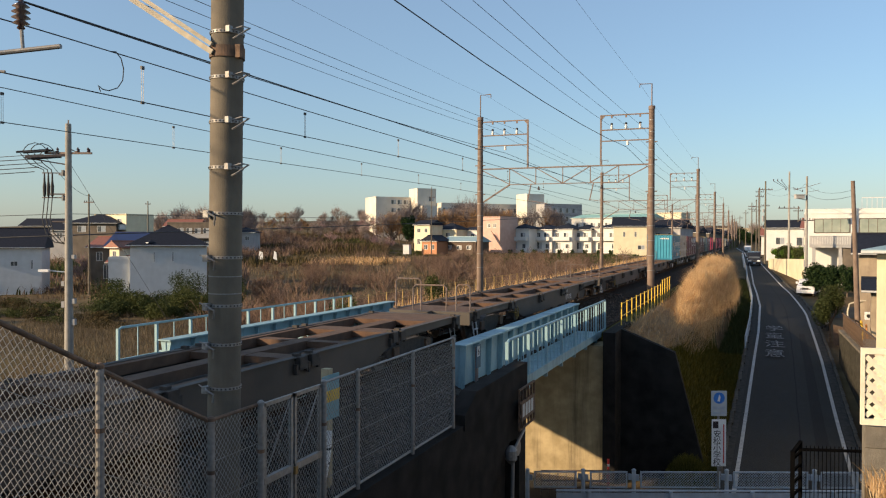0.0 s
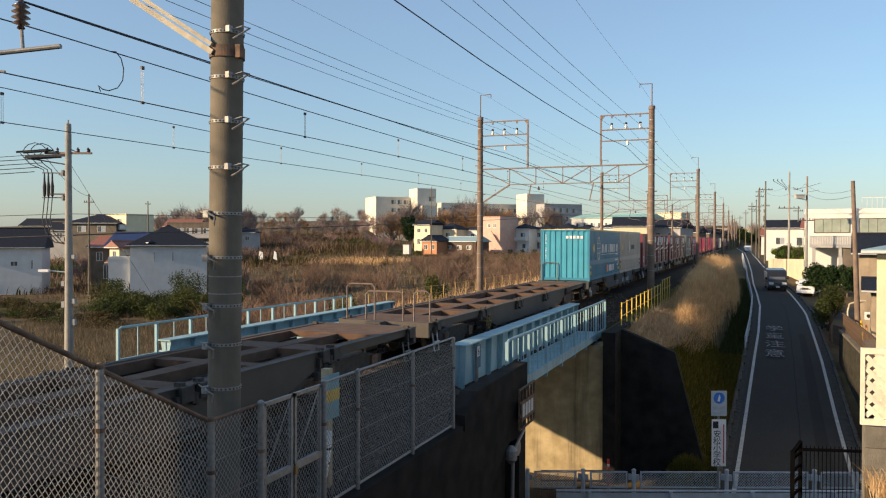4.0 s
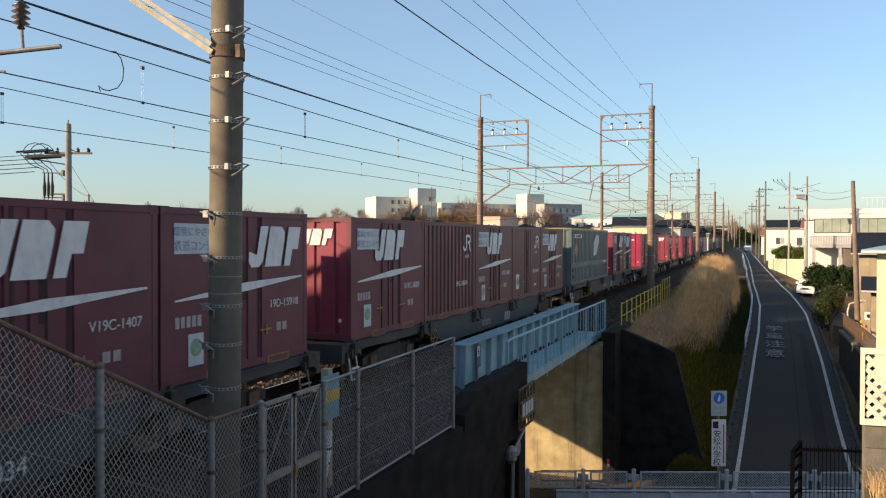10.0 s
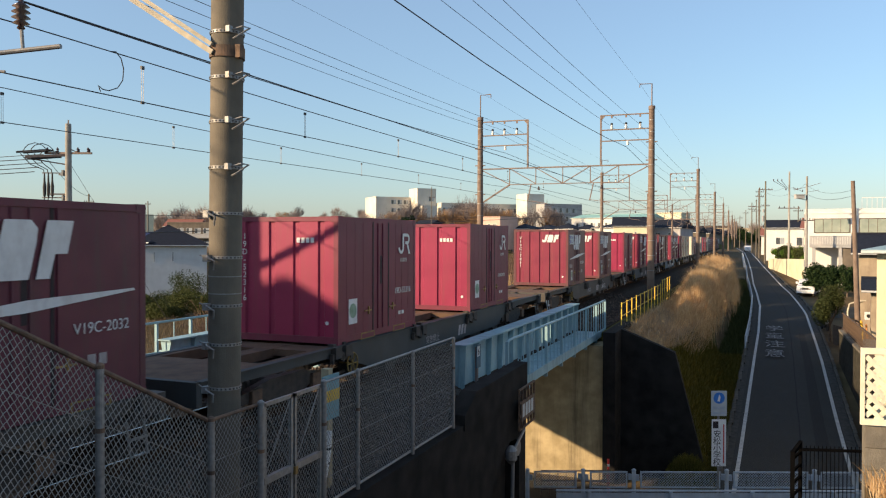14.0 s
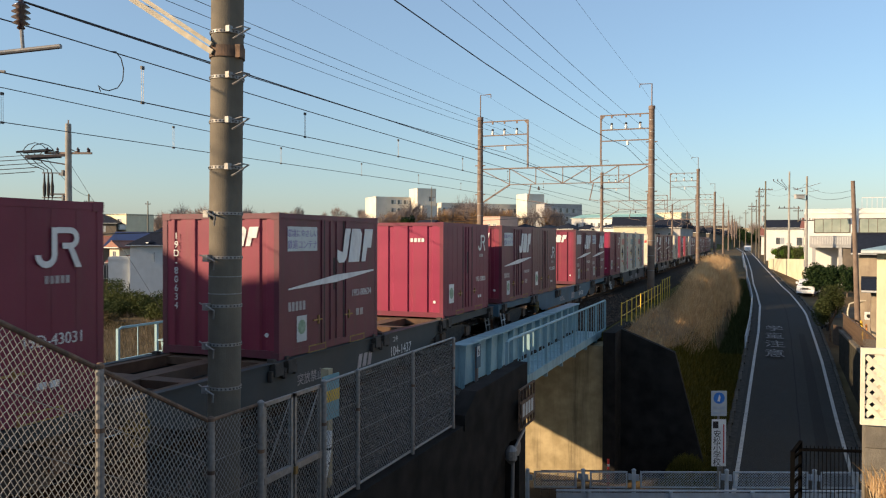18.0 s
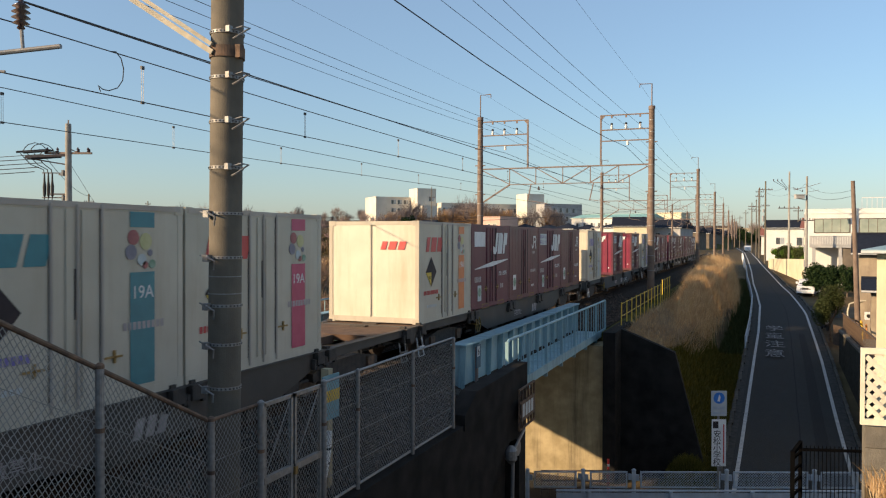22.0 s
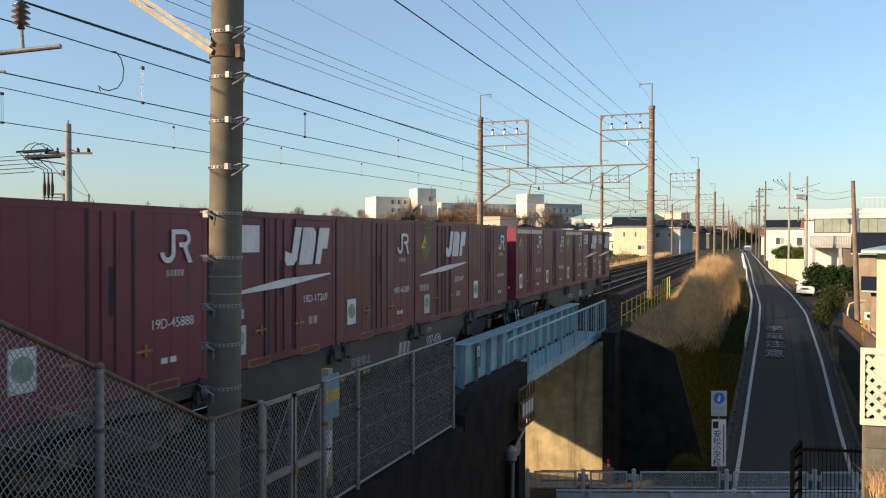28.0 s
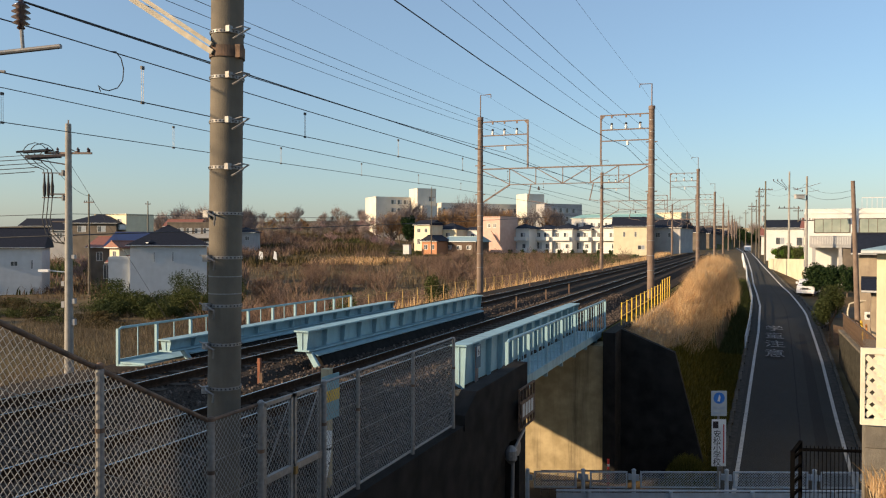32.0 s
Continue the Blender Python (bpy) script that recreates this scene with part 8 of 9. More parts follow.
def stem_place(rnd):
    x, y = mound_foot(rnd)
    z = bank_z(x, y)
    top = mound_top(x, y)
    z = max(z, top - 1.5)
    return x, y, z, max(0.3, top - z)


g = blades(62000, tip_place, 0.25, 0.62, 1.25, 0.006, 1, 0.45)
tagged(part("straw_grass", raw_mesh("straw_grass", g, "straw"), "straw", None), "tall golden dry reeds covering the embankment slope", "dry grass", kind="stuff")
g = blades(9000, stem_place, 0.6, 0.98, 0.25, 0.006, 7)
tagged(part("reed_stems", raw_mesh("reed_stems", g, "straw"), "straw", None), "brown reed stems inside the thicket", "dry grass", kind="stuff")


def low_place(rnd):
    y = rnd.uniform(30.5, 42)
    x = rnd.uniform(-4.6, interp(y, REED_EDGE) + 0.2)
    return x, y, bank_z(x, y), rnd.uniform(0.4, 1.0)


g = blades(9000, low_place, 0.2, 0.75, 1.1, 0.008, 2)
tagged(part("winter_grass", raw_mesh("winter_grass", g, "palegrass"), "palegrass", None), "pale winter grass at the embankment end", "dry grass", kind="stuff")


def moss_place(rnd):
    y = rnd.uniform(30.6, 52)
    x = rnd.uniform(interp(y, REED_EDGE) - 0.25, max(interp(y, REED_EDGE) + 0.3, interp(y, ROAD_L) - 0.75))
    return x, y, max(bank_z(x, y), ground_z(x, y)), 1.0


M["moss"] = island_mat("olive_green_moss_grass", (0.052, 0.048, 0.006), (0.090, 0.080, 0.013), (0.135, 0.115, 0.028))
solid("earth_mound", Geo().prism([(-3.1, -6.1), (-1.0, -6.1), (-1.25, -5.6), (-1.7, -5.36), (-2.2, -5.28), (-2.8, -5.55)], "y", 29.1, 30.08), "slope", "small grassy earth mound at the wall foot", "ground", kind="structure")
g = blades(36000, moss_place, 0.08, 0.32, 0.9, 0.015, 8)
tagged(part("moss_grass", raw_mesh("moss_grass", g, "moss"), "moss", None), "olive green grass on the steep shaded slope", "grass", kind="stuff")
def verge_place(rnd):
    y = rnd.uniform(52, 92)
    x = rnd.uniform(interp(y, REED_EDGE) - 0.2, interp(y, ROAD_L) - 0.75)
    return x, y, max(bank_z(x, y), ground_z(x, y)), 1.0


g = blades(9000, verge_place, 0.15, 0.6, 0.9, 0.02, 18)
tagged(part("verge_growth", raw_mesh("verge_growth", g, "leaf"), "leaf", None), "dark green growth behind the pipe guardrail", "grass", kind="stuff")
g = blades(2500, lambda r: (lambda x, y: (x, y, -5.55 + 0.3 * (1 - ((x + 2.05) / 0.85) ** 2), max(0.15, 1 - ((x + 2.05) / 0.85) ** 2)))(r.uniform(-2.85, -1.25), r.uniform(29.2, 30.0)), 0.15, 0.55, 0.6, 0.012, 9)
tagged(part("moss_grass", raw_mesh("moss_tuft", g, "moss"), "moss", None), "bright green grass at the foot of the wall", "grass", kind="stuff")


def far_strip(rnd):
    y = 34 + 170 * rnd.random() ** 1.4
    x = -17.4 - 2.6 * rnd.random()
    return x, y, ground_z(-26, y) + (min(1, max(0, (x + 21) / 4)) ** 1.0) * (-0.55 - ground_z(-26, y)), rnd.uniform(0.6, 1.15)


g = blades(14000, far_strip, 0.5, 1.1, 0.5, 0.018, 3)
tagged(part("straw_grass", raw_mesh("straw_verge", g, "straw"), "straw", None), "golden straw grass along the far track", "dry grass", kind="stuff")


def field_place(x0, x1, y0, y1):
    def f(rnd):
        while True:
            x, y = rnd.uniform(x0, x1), rnd.uniform(y0, y1)
            k = 0.65 + 0.9 * noise.noise((x * 0.13, y * 0.13, 1.0)) + 0.35 * noise.noise((x * 0.6, y * 0.6, 4.0))
            if k > 0.3:
                return x, y, ground_z(x, y), k
    return f


g = blades(34000, field_place(-58, -20, 20, 66), 0.35, 1.2, 1.2, 0.013, 4)
tagged(part("winter_grass", raw_mesh("field_grass", g, "fieldgrass"), "fieldgrass", None), "brown winter grass and reeds in the field", "dry grass", kind="stuff")
g = blades(16000, field_place(-95, -22, 66, 170), 0.5, 1.3, 0.5, 0.04, 5)
tagged(part("winter_grass", raw_mesh("far_field_grass", g, "drygrass"), "drygrass", None), "sparse winter grass across the far field", "dry grass", kind="stuff")
g = blades(2600, lambda r: (lambda x, y: (x, y, 1.38, 1.0))(r.uniform(0.74, 1.7), r.uniform(5.0, 5.98)), 0.05, 0.2, 0.9, 0.003, 6)
tagged(part("straw_grass", raw_mesh("near_straw", g, "straw"), "straw", None), "sunlit straw on the near garden edge", "dry grass", kind="stuff")
solid("garden_edge", Geo().box(0.74, 4.8, 0.2, 3.0, 6.0, 1.40), "soil", "earth edge of the near garden", "ground", kind="structure")


def twig_shrub(seed, h, spread, n):
    rnd = random.Random(seed)
    g = Geo()

    def grow(p, d, length, r, depth):
        q = p + d * length
        g.cyl(p, q, r, r * 0.6, 3, False)
        if depth:
            for _ in range(rnd.randint(2, 3)):
                e = (d + Vector((rnd.uniform(-0.7, 0.7), rnd.uniform(-0.7, 0.7), rnd.uniform(-0.15, 0.5)))).normalized()
                grow(p + d * length * rnd.uniform(0.5, 1.0), e, length * rnd.uniform(0.55, 0.85), r * 0.6, depth - 1)
    for _ in range(n):
        a, t = rnd.uniform(0, 2 * math.pi), rnd.uniform(0.1, 0.9)
        d = Vector((math.cos(a) * t * spread, math.sin(a) * t * spread, 1)).normalized()
        grow(Vector((math.cos(a) * 0.35 * t, math.sin(a) * 0.35 * t, -0.1)), d, h * rnd.uniform(0.3, 0.48), 0.022, 3)
    return raw_mesh("twigs", g, "twig")


SHRUBS = [twig_shrub(40 + k, 2.2, 0.9, 11) for k in range(5)]
rnd = random.Random(9)
n_shrub = 0
while n_shrub < 340:
    y = rnd.uniform(42, 165)
    x = rnd.uniform(-24 - 0.42 * (y - 40) * 1.1 - 10, -21.5)
    if noise.noise((x * 0.045, y * 0.045, 7.0)) < -0.12 or (y > 120 and x < -60):
        continue
    k = rnd.uniform(0.85, 1.6)
    ob = new("bare_shrub", SHRUBS[n_shrub % 5])
    ob.matrix_basis = pose(x, y, ground_z(x, y), 0, 0, rnd.uniform(0, 360)) @ Matrix.Diagonal((k * 1.2, k * 1.2, k, 1))
    tagged(ob, "leafless brown shrub with fine twigs in the field", "shrub", "field shrubs")
    n_shrub += 1


def bare_tree(seed, h, label, x, y, z, crown=1.0, name="bare_tree", twig="fartwig"):
    rnd = random.Random(seed)
    gt, gc = Geo(), Geo()

    def grow(p, d, length, r, depth):
        q = p + d * length
        (gt if depth > 2 else gc).cyl(p, q, r, r * 0.65, 5 if depth > 2 else 3, False)
        if depth:
            for _ in range(3 if depth < 4 else 4):
                e = (d + Vector((rnd.uniform(-0.75, 0.75) * crown, rnd.uniform(-0.75, 0.75) * crown, rnd.uniform(-0.1, 0.5)))).normalized()
                grow(p + d * length * rnd.uniform(0.55, 1.0), e, length * rnd.uniform(0.72, 0.95), max(0.03, r * 0.58), depth - 1)
    grow(Vector((0, 0, -0.5)), Vector((0, 0, 1)), h * 0.25, h * 0.022, 5)
    t = thing(name, label, "tree", pose(x, y, z, 0, 0, rnd.uniform(0, 360)), group="trees")
    part("trunk", raw_mesh("trunk", gt, "bark"), "bark", t)
    part("crown", raw_mesh("crown", gc, twig), twig, t, "crown of fine bare twigs")
    return t


M["blossom"] = island_mat("pink_buds", (0.25, 0.16, 0.15), (0.32, 0.21, 0.20), (0.40, 0.28, 0.26))
M["rustleaf"] = island_mat("rust_brown_buds", (0.15, 0.085, 0.045), (0.21, 0.125, 0.065), (0.27, 0.175, 0.10))
protos = [bare_tree(60, 12, "tall leafless tree by the school", -118, 262, 4.0), bare_tree(61, 12, "tall leafless tree by the school", -105, 270, 4.5, 0.8), bare_tree(62, 11, "rust-brown leafless tree by the school", -92, 280, 5.0, 1.1, twig="rustleaf"), bare_tree(63, 10, "pinkish budding cherry tree", -134, 262, 4.0, 1.2, twig="blossom")]
rnd = random.Random(12)
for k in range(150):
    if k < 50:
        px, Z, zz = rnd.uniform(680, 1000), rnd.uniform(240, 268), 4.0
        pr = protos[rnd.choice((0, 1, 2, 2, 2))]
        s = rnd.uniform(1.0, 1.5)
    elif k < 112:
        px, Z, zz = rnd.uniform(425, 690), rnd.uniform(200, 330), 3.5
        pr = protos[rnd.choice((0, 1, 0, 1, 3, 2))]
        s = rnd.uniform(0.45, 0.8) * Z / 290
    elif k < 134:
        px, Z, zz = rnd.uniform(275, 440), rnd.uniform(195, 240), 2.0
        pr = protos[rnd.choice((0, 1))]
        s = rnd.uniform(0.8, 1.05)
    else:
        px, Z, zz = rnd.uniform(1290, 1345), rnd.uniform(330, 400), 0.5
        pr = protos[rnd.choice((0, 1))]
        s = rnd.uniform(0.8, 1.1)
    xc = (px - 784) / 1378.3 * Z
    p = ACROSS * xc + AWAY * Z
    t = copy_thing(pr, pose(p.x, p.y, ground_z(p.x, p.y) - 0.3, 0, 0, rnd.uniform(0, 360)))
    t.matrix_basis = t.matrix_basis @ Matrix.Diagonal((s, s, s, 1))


for px_x, px_y, k in ((-142.0, 140.0, 0.8), (-133.0, 141.0, 0.75), (-153.0, 142.0, 0.8), (-83.5, 79.5, 0.52), (-85.5, 83, 0.6), (-80.0, 84.5, 0.5)):
    t = copy_thing(protos[3], pose(px_x, px_y, ground_z(px_x, px_y), 0, 0, 40 * px_y))
    t.matrix_basis = t.matrix_basis @ Matrix.Diagonal((k * 0.8, k * 0.8, k, 1))
dark_tree = bare_tree(64, 9, "dark leafless tree with a wide crown in the field", -46.58, 67.63, ground_z(-46.58, 67.63), 1.3, twig="twig")
dark_tree.matrix_basis = dark_tree.matrix_basis @ Matrix.Diagonal((0.5, 0.5, 0.5, 1))
for x, y, k in ((-75.3, 110.1, 0.62), (-75.4, 115.4, 0.7), (-71.8, 116.8, 0.6), (-79.5, 117, 0.66), (-69.0, 104.0, 0.5)):
    t = copy_thing(dark_tree, pose(x, y, ground_z(x, y) - 0.3, 0, 0, 70 * x))
    t.matrix_basis = t.matrix_basis @ Matrix.Diagonal((k, k, k * 0.85, 1))


def leaf_clump(seed, rx, ry, rz, n, size, material="leaf", core=True):
    """An uneven crown: leaves scattered on lumps of different size."""
    rnd = random.Random(seed)
    lumps = [(Vector((rnd.uniform(-0.6, 0.6) * rx, rnd.uniform(-0.6, 0.6) * ry, rnd.uniform(-0.5, 0.7) * rz)), rnd.uniform(0.35, 0.6)) for _ in range(11)]
    g = Geo()
    for _ in range(n):
        c, s = rnd.choice(lumps)
        d = Vector((rnd.gauss(0, 1), rnd.gauss(0, 1), rnd.gauss(0, 1))).normalized() * (rnd.random() ** 0.35)
        p = c + Vector((d.x * rx * s, d.y * ry * s, d.z * rz * s))
        a = Vector((rnd.gauss(0, 1), rnd.gauss(0, 1), rnd.gauss(0, 0.7))).normalized() * size * rnd.uniform(0.6, 1.3)
        b = a.orthogonal().normalized() * size * rnd.uniform(0.3, 0.6)
        g.add([p - a, p + b, p + a, p - b], [(0, 1, 2, 3)])
    return raw_mesh("leaves", g, material)


def bush(name, label, x, y, z, rx, ry, rz, n, size, seed, material="leaf", trunk=0.0, category="bush", group=""):
    t = thing(name, label, category, pose(x, y, z), group=group)
    g = Geo()
    rr = random.Random(seed)
    g.cyl((0, 0, -0.3), (0, 0, trunk + rz * 0.7), 0.05 + 0.03 * rz, 0.03, 7)
    for k in range(7):
        a = rr.uniform(0, 6.28)
        g.cyl((0, 0, trunk + rz * 0.3), (math.cos(a) * rx * 0.6, math.sin(a) * ry * 0.6, trunk + rz * rr.uniform(0.6, 1.5)), 0.03, 0.012, 5)
    part("trunk", g, "bark", t)
    part("crown", leaf_clump(seed, rx, ry, rz, n, size, material), material, t, at=pose(0, 0, trunk + rz))
    return t


M["leaf2"] = island_mat("bright_green_leaves", (0.05, 0.10, 0.015), (0.09, 0.16, 0.025), (0.14, 0.22, 0.05), trans=0.25)
M["leaf3"] = island_mat("dark_evergreen_leaves", (0.012, 0.024, 0.010), (0.022, 0.042, 0.014), (0.04, 0.065, 0.02), trans=0.1)
M["leafmid"] = island_mat("olive_green_leaves", (0.032, 0.042, 0.012), (0.062, 0.072, 0.022), (0.105, 0.110, 0.038), trans=0.15)
for k, (x, y, r, hz) in enumerate(((-58.5, 59, 2.0, 1.9), (-56, 58, 2.2, 1.7), (-53.5, 57.5, 2.2, 1.5), (-51, 57.5, 2.0, 1.3), (-48.8, 58, 2.0, 1.5), (-46.5, 58.5, 1.9, 1.2), (-52, 63, 2.4, 2.3), (-48.5, 64, 2.3, 2.2), (-49.5, 56, 1.7, 1.0), (-55, 55.5, 1.8, 1.0), (-45.5, 61, 1.9, 1.6))):
    bush("evergreen_bush", "dense olive green bush in front of the houses", x, y, ground_z(x, y) - 0.3, r, r, hz, 4200, 0.085, 100 + k, "leafmid" if k % 3 else "leaf", group="green bushes")
rnd = random.Random(44)
for k in range(30):
    x, y = rnd.uniform(-73, -44), rnd.uniform(46, 58)
    if x > -58 and y > 53:
        continue
    bush("scrub_bush", "low brown and green scrub in the field", x, y, ground_z(x, y) - 0.3, rnd.uniform(1.2, 2.4), rnd.uniform(1.0, 1.8), rnd.uniform(0.45, 0.9), 1500, 0.075, 300 + k, "scrub" if k % 3 else "leafmid", group="scrub")
for k, (x, y, hz) in enumerate(((-43.0, 62, 0.9), (-41, 60, 0.8), (-44, 66, 1.0), (-36, 50, 0.7), (-33, 46, 0.6), (-38, 55, 0.8))):
    bush("scrub_bush", "dark low scrub beside the far track", x, y, ground_z(x, y) - 0.3, 1.7, 1.4, hz, 1300, 0.08, 340 + k, "leaf" if k % 2 else "scrub", group="scrub")
# Bush added to make the openings of the lattice dark.
bush("evergreen_bush", "dark leafy bush added to darken behind the lattice", 2.55, 11.4, -0.3, 0.75, 0.7, 1.0, 2600, 0.05, 133, "leaf3", 0.2)
bush("conical_bush", "rounded conical green bush by the far track", -21.9, 54.0, -3.4, 1.1, 1.1, 1.9, 4200, 0.08, 130, "leafmid")
bush("green_shrub", "bright green leafy shrub beside the bridge", -19.3, 35.6, -3.6, 1.0, 1.0, 2.0, 4200, 0.07, 131, "leafmid")
bush("garden_tree", "dense dark green round tree beside the lane", 4.98, 57.7, -3.4, 1.0, 1.0, 1.5, 11000, 0.06, 132, "leaf", 0.25, "tree")
for k, (x, y, rx, rz) in enumerate(((5.4, 78.6, 1.0, 1.3), (6.3, 78.4, 1.0, 1.3), (7.2, 78.2, 1.0, 1.3), (8.1, 78.0, 1.0, 1.3))):
    bush("hedge", "clipped dark green hedge beside the parking place", x, y, -1.75, rx, 0.8, rz, 3800, 0.11, 140 + k, "leaf3", group="hedges")
for k, (x, y, rz) in enumerate(((6.2, 103, 0.9), (7.2, 100, 0.8), (8.2, 96, 0.7), (5.6, 109, 1.1), (7.2, 107, 1.0), (8.8, 94, 0.8), (4.9, 114, 1.2), (7.0, 114, 1.3))):
    bush("garden_bush", "bright green garden bush above the cream wall", x, y, -0.6, 1.5, 1.5, rz * 1.15, 2400, 0.14, 150 + k, "leaf2" if k % 3 else "leaf", group="garden bushes")
for k in range(12):
    x, y = 2.75 + 3.2 * k / 11, 115.5 - 22.5 * k / 11
    bush("wall_hedge", "green hedge growing over the cream garden wall", x + 0.75, y, 0.15, 0.95, 1.1, 0.85 + 0.15 * (k % 3), 1900, 0.10, 400 + k, ("leaf2", "leafmid", "leaf")[k % 3], group="garden bushes")
for k, (x, y, r) in enumerate(((-95, 214, 2.0), (-97.5, 217, 2.2))):
    bush("evergreen_tree", "dark evergreen tree by the school slope", x, y, 1.0, r, r, 3.6, 2600, 0.32, 170 + k, "leaf3", 1.5, "tree", group="evergreen trees")
for k in range(5):
    bush("evergreen_tree", "dark evergreen trees at the end of the lane", -1.5 + 2.5 * k, 330 + 9 * k, 0.3, 3.0, 3.0, 3.4, 1600, 0.4, 180 + k, "leaf3", 0.8, "tree", group="evergreen trees")


def rows_place(rnd):
    k = rnd.randrange(9)
    u = rnd.random()
    x = -118 + 50 * u
    y = 168 + 5.0 * k + 6 * u
    return x, y, ground_z(x, y), 1.0


g = blades(9000, rows_place, 0.25, 0.7, 1.2, 0.09, 31)
tagged(part("vegetable_rows", raw_mesh("vegetable_rows", g, "leafmid"), "leafmid", None), "green vegetable rows in the field", "vegetables", kind="stuff")
g = blades(6000, lambda r: (lambda x, y: (x, y, ground_z(x, y), 1.0))(r.uniform(-62, -24), r.uniform(150, 186)), 0.3, 0.8, 1.0, 0.08, 32)
tagged(part("vegetable_rows", raw_mesh("vegetable_rows", g, "leaf"), "leaf", None), "low green crop beside the houses", "vegetables", kind="stuff")
for k in range(26):
    x = -62 + 1.6 * k
    bush("clipped_bush", "small clipped bush along the houses", x, 192 + 0.02 * k, ground_z(x, 192) - 0.1, 0.75, 0.7, 0.65, 240, 0.18, 200 + k % 4, "leaf3", group="clipped bushes") if k % 2 else None


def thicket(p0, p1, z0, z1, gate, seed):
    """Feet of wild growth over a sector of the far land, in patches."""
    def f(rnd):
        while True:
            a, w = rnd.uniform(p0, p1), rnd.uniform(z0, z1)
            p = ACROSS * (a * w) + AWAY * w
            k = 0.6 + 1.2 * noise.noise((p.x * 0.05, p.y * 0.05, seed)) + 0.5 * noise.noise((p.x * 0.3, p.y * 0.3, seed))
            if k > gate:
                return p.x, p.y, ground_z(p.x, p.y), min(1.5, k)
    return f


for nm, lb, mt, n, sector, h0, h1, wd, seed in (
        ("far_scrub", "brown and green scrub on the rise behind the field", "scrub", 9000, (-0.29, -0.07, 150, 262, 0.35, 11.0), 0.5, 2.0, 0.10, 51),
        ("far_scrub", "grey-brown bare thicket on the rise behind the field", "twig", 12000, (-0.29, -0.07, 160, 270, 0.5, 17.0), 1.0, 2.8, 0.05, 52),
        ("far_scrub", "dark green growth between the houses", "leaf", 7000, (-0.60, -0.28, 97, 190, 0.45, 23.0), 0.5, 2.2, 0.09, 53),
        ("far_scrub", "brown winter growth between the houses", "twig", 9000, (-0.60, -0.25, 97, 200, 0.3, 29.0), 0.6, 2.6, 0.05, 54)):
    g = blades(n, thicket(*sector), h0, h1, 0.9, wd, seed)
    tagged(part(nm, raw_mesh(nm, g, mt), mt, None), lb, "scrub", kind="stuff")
# sheets on posts, a white store and a dark car out in the field
for x, y, w in ((-93.5, 135.1, 1.0), (-90.8, 136.2, 0.8)):
    t = thing("field_sheet", "white sheet tied between two posts in the field", "sheet", pose(x, y, ground_z(x, y), 0, 0, 21.5), group="field sheets")
    part("cloth", Geo().prism([(-w / 2, 1.2), (w / 2, 0.9), (w / 2 - 0.15, 2.5), (-w / 2 + 0.2, 2.8)], "y", -0.02, 0.02), "white", t)
    for e in (-w / 2 - 0.05, w / 2 + 0.05):
        part("post", Geo().cyl((e, 0, -0.3), (e, 0, 3.3), 0.04, n=6), "wood_dark", t)
t = thing("store_box", "white storage hut beside the brick hut", "hut", pose(-78.2, 173.4, -0.2, 0, 0, 0))
part("body", Geo().box(-0.7, 0, -0.5, 0.9, 1.4, 1.8), "wallwhite", t)
part("roof", Geo().box(-0.8, -0.1, 1.8, 1.0, 1.5, 1.9), "wallgrey", t)
g = blades(2600, lambda r: (lambda x, y: (x, y, ground_z(x, y), r.uniform(0.5, 1.1)))(r.uniform(-82, -66), r.uniform(133, 150)), 0.6, 1.5, 0.6, 0.05, 33)
tagged(part("straw_grass", raw_mesh("field_straw", g, "straw"), "straw", None), "patch of golden reeds in the field", "dry grass", kind="stuff")
# stones on the near ballast
rnd = random.Random(77)
g = Geo()
for _ in range(22000):
    y = 5 + 42 * rnd.random() ** 1.3
    cx = rnd.choice((NEAR_X, NEAR_X, FAR_X))
    u = rnd.uniform(-2.4, 3.2 if cx == NEAR_X else 2.3)
    z = -0.19 if abs(u) < 1.55 else max(-0.49, -0.19 - (abs(u) - 1.55) * 0.48)
    if z < -0.45 and 17.0 < y < 30.6:
        continue
    s = rnd.uniform(0.025, 0.05)
    a = rnd.uniform(0, 6.28)
    p = Vector((cx + u, y, z))
    vs = [p + Vector((math.cos(a + k * 1.57) * s * rnd.uniform(0.7, 1.2), math.sin(a + k * 1.57) * s * rnd.uniform(0.7, 1.2), -0.02)) for k in range(4)]
    q = [p + Vector((math.cos(a + k * 1.57 + 0.4) * s * 0.6, math.sin(a + k * 1.57 + 0.4) * s * 0.6, s * rnd.uniform(0.5, 0.9))) for k in range(4)]
    g.add(vs + q, [(0, 1, 5, 4), (1, 2, 6, 5), (2, 3, 7, 6), (3, 0, 4, 7), (4, 5, 6, 7)])
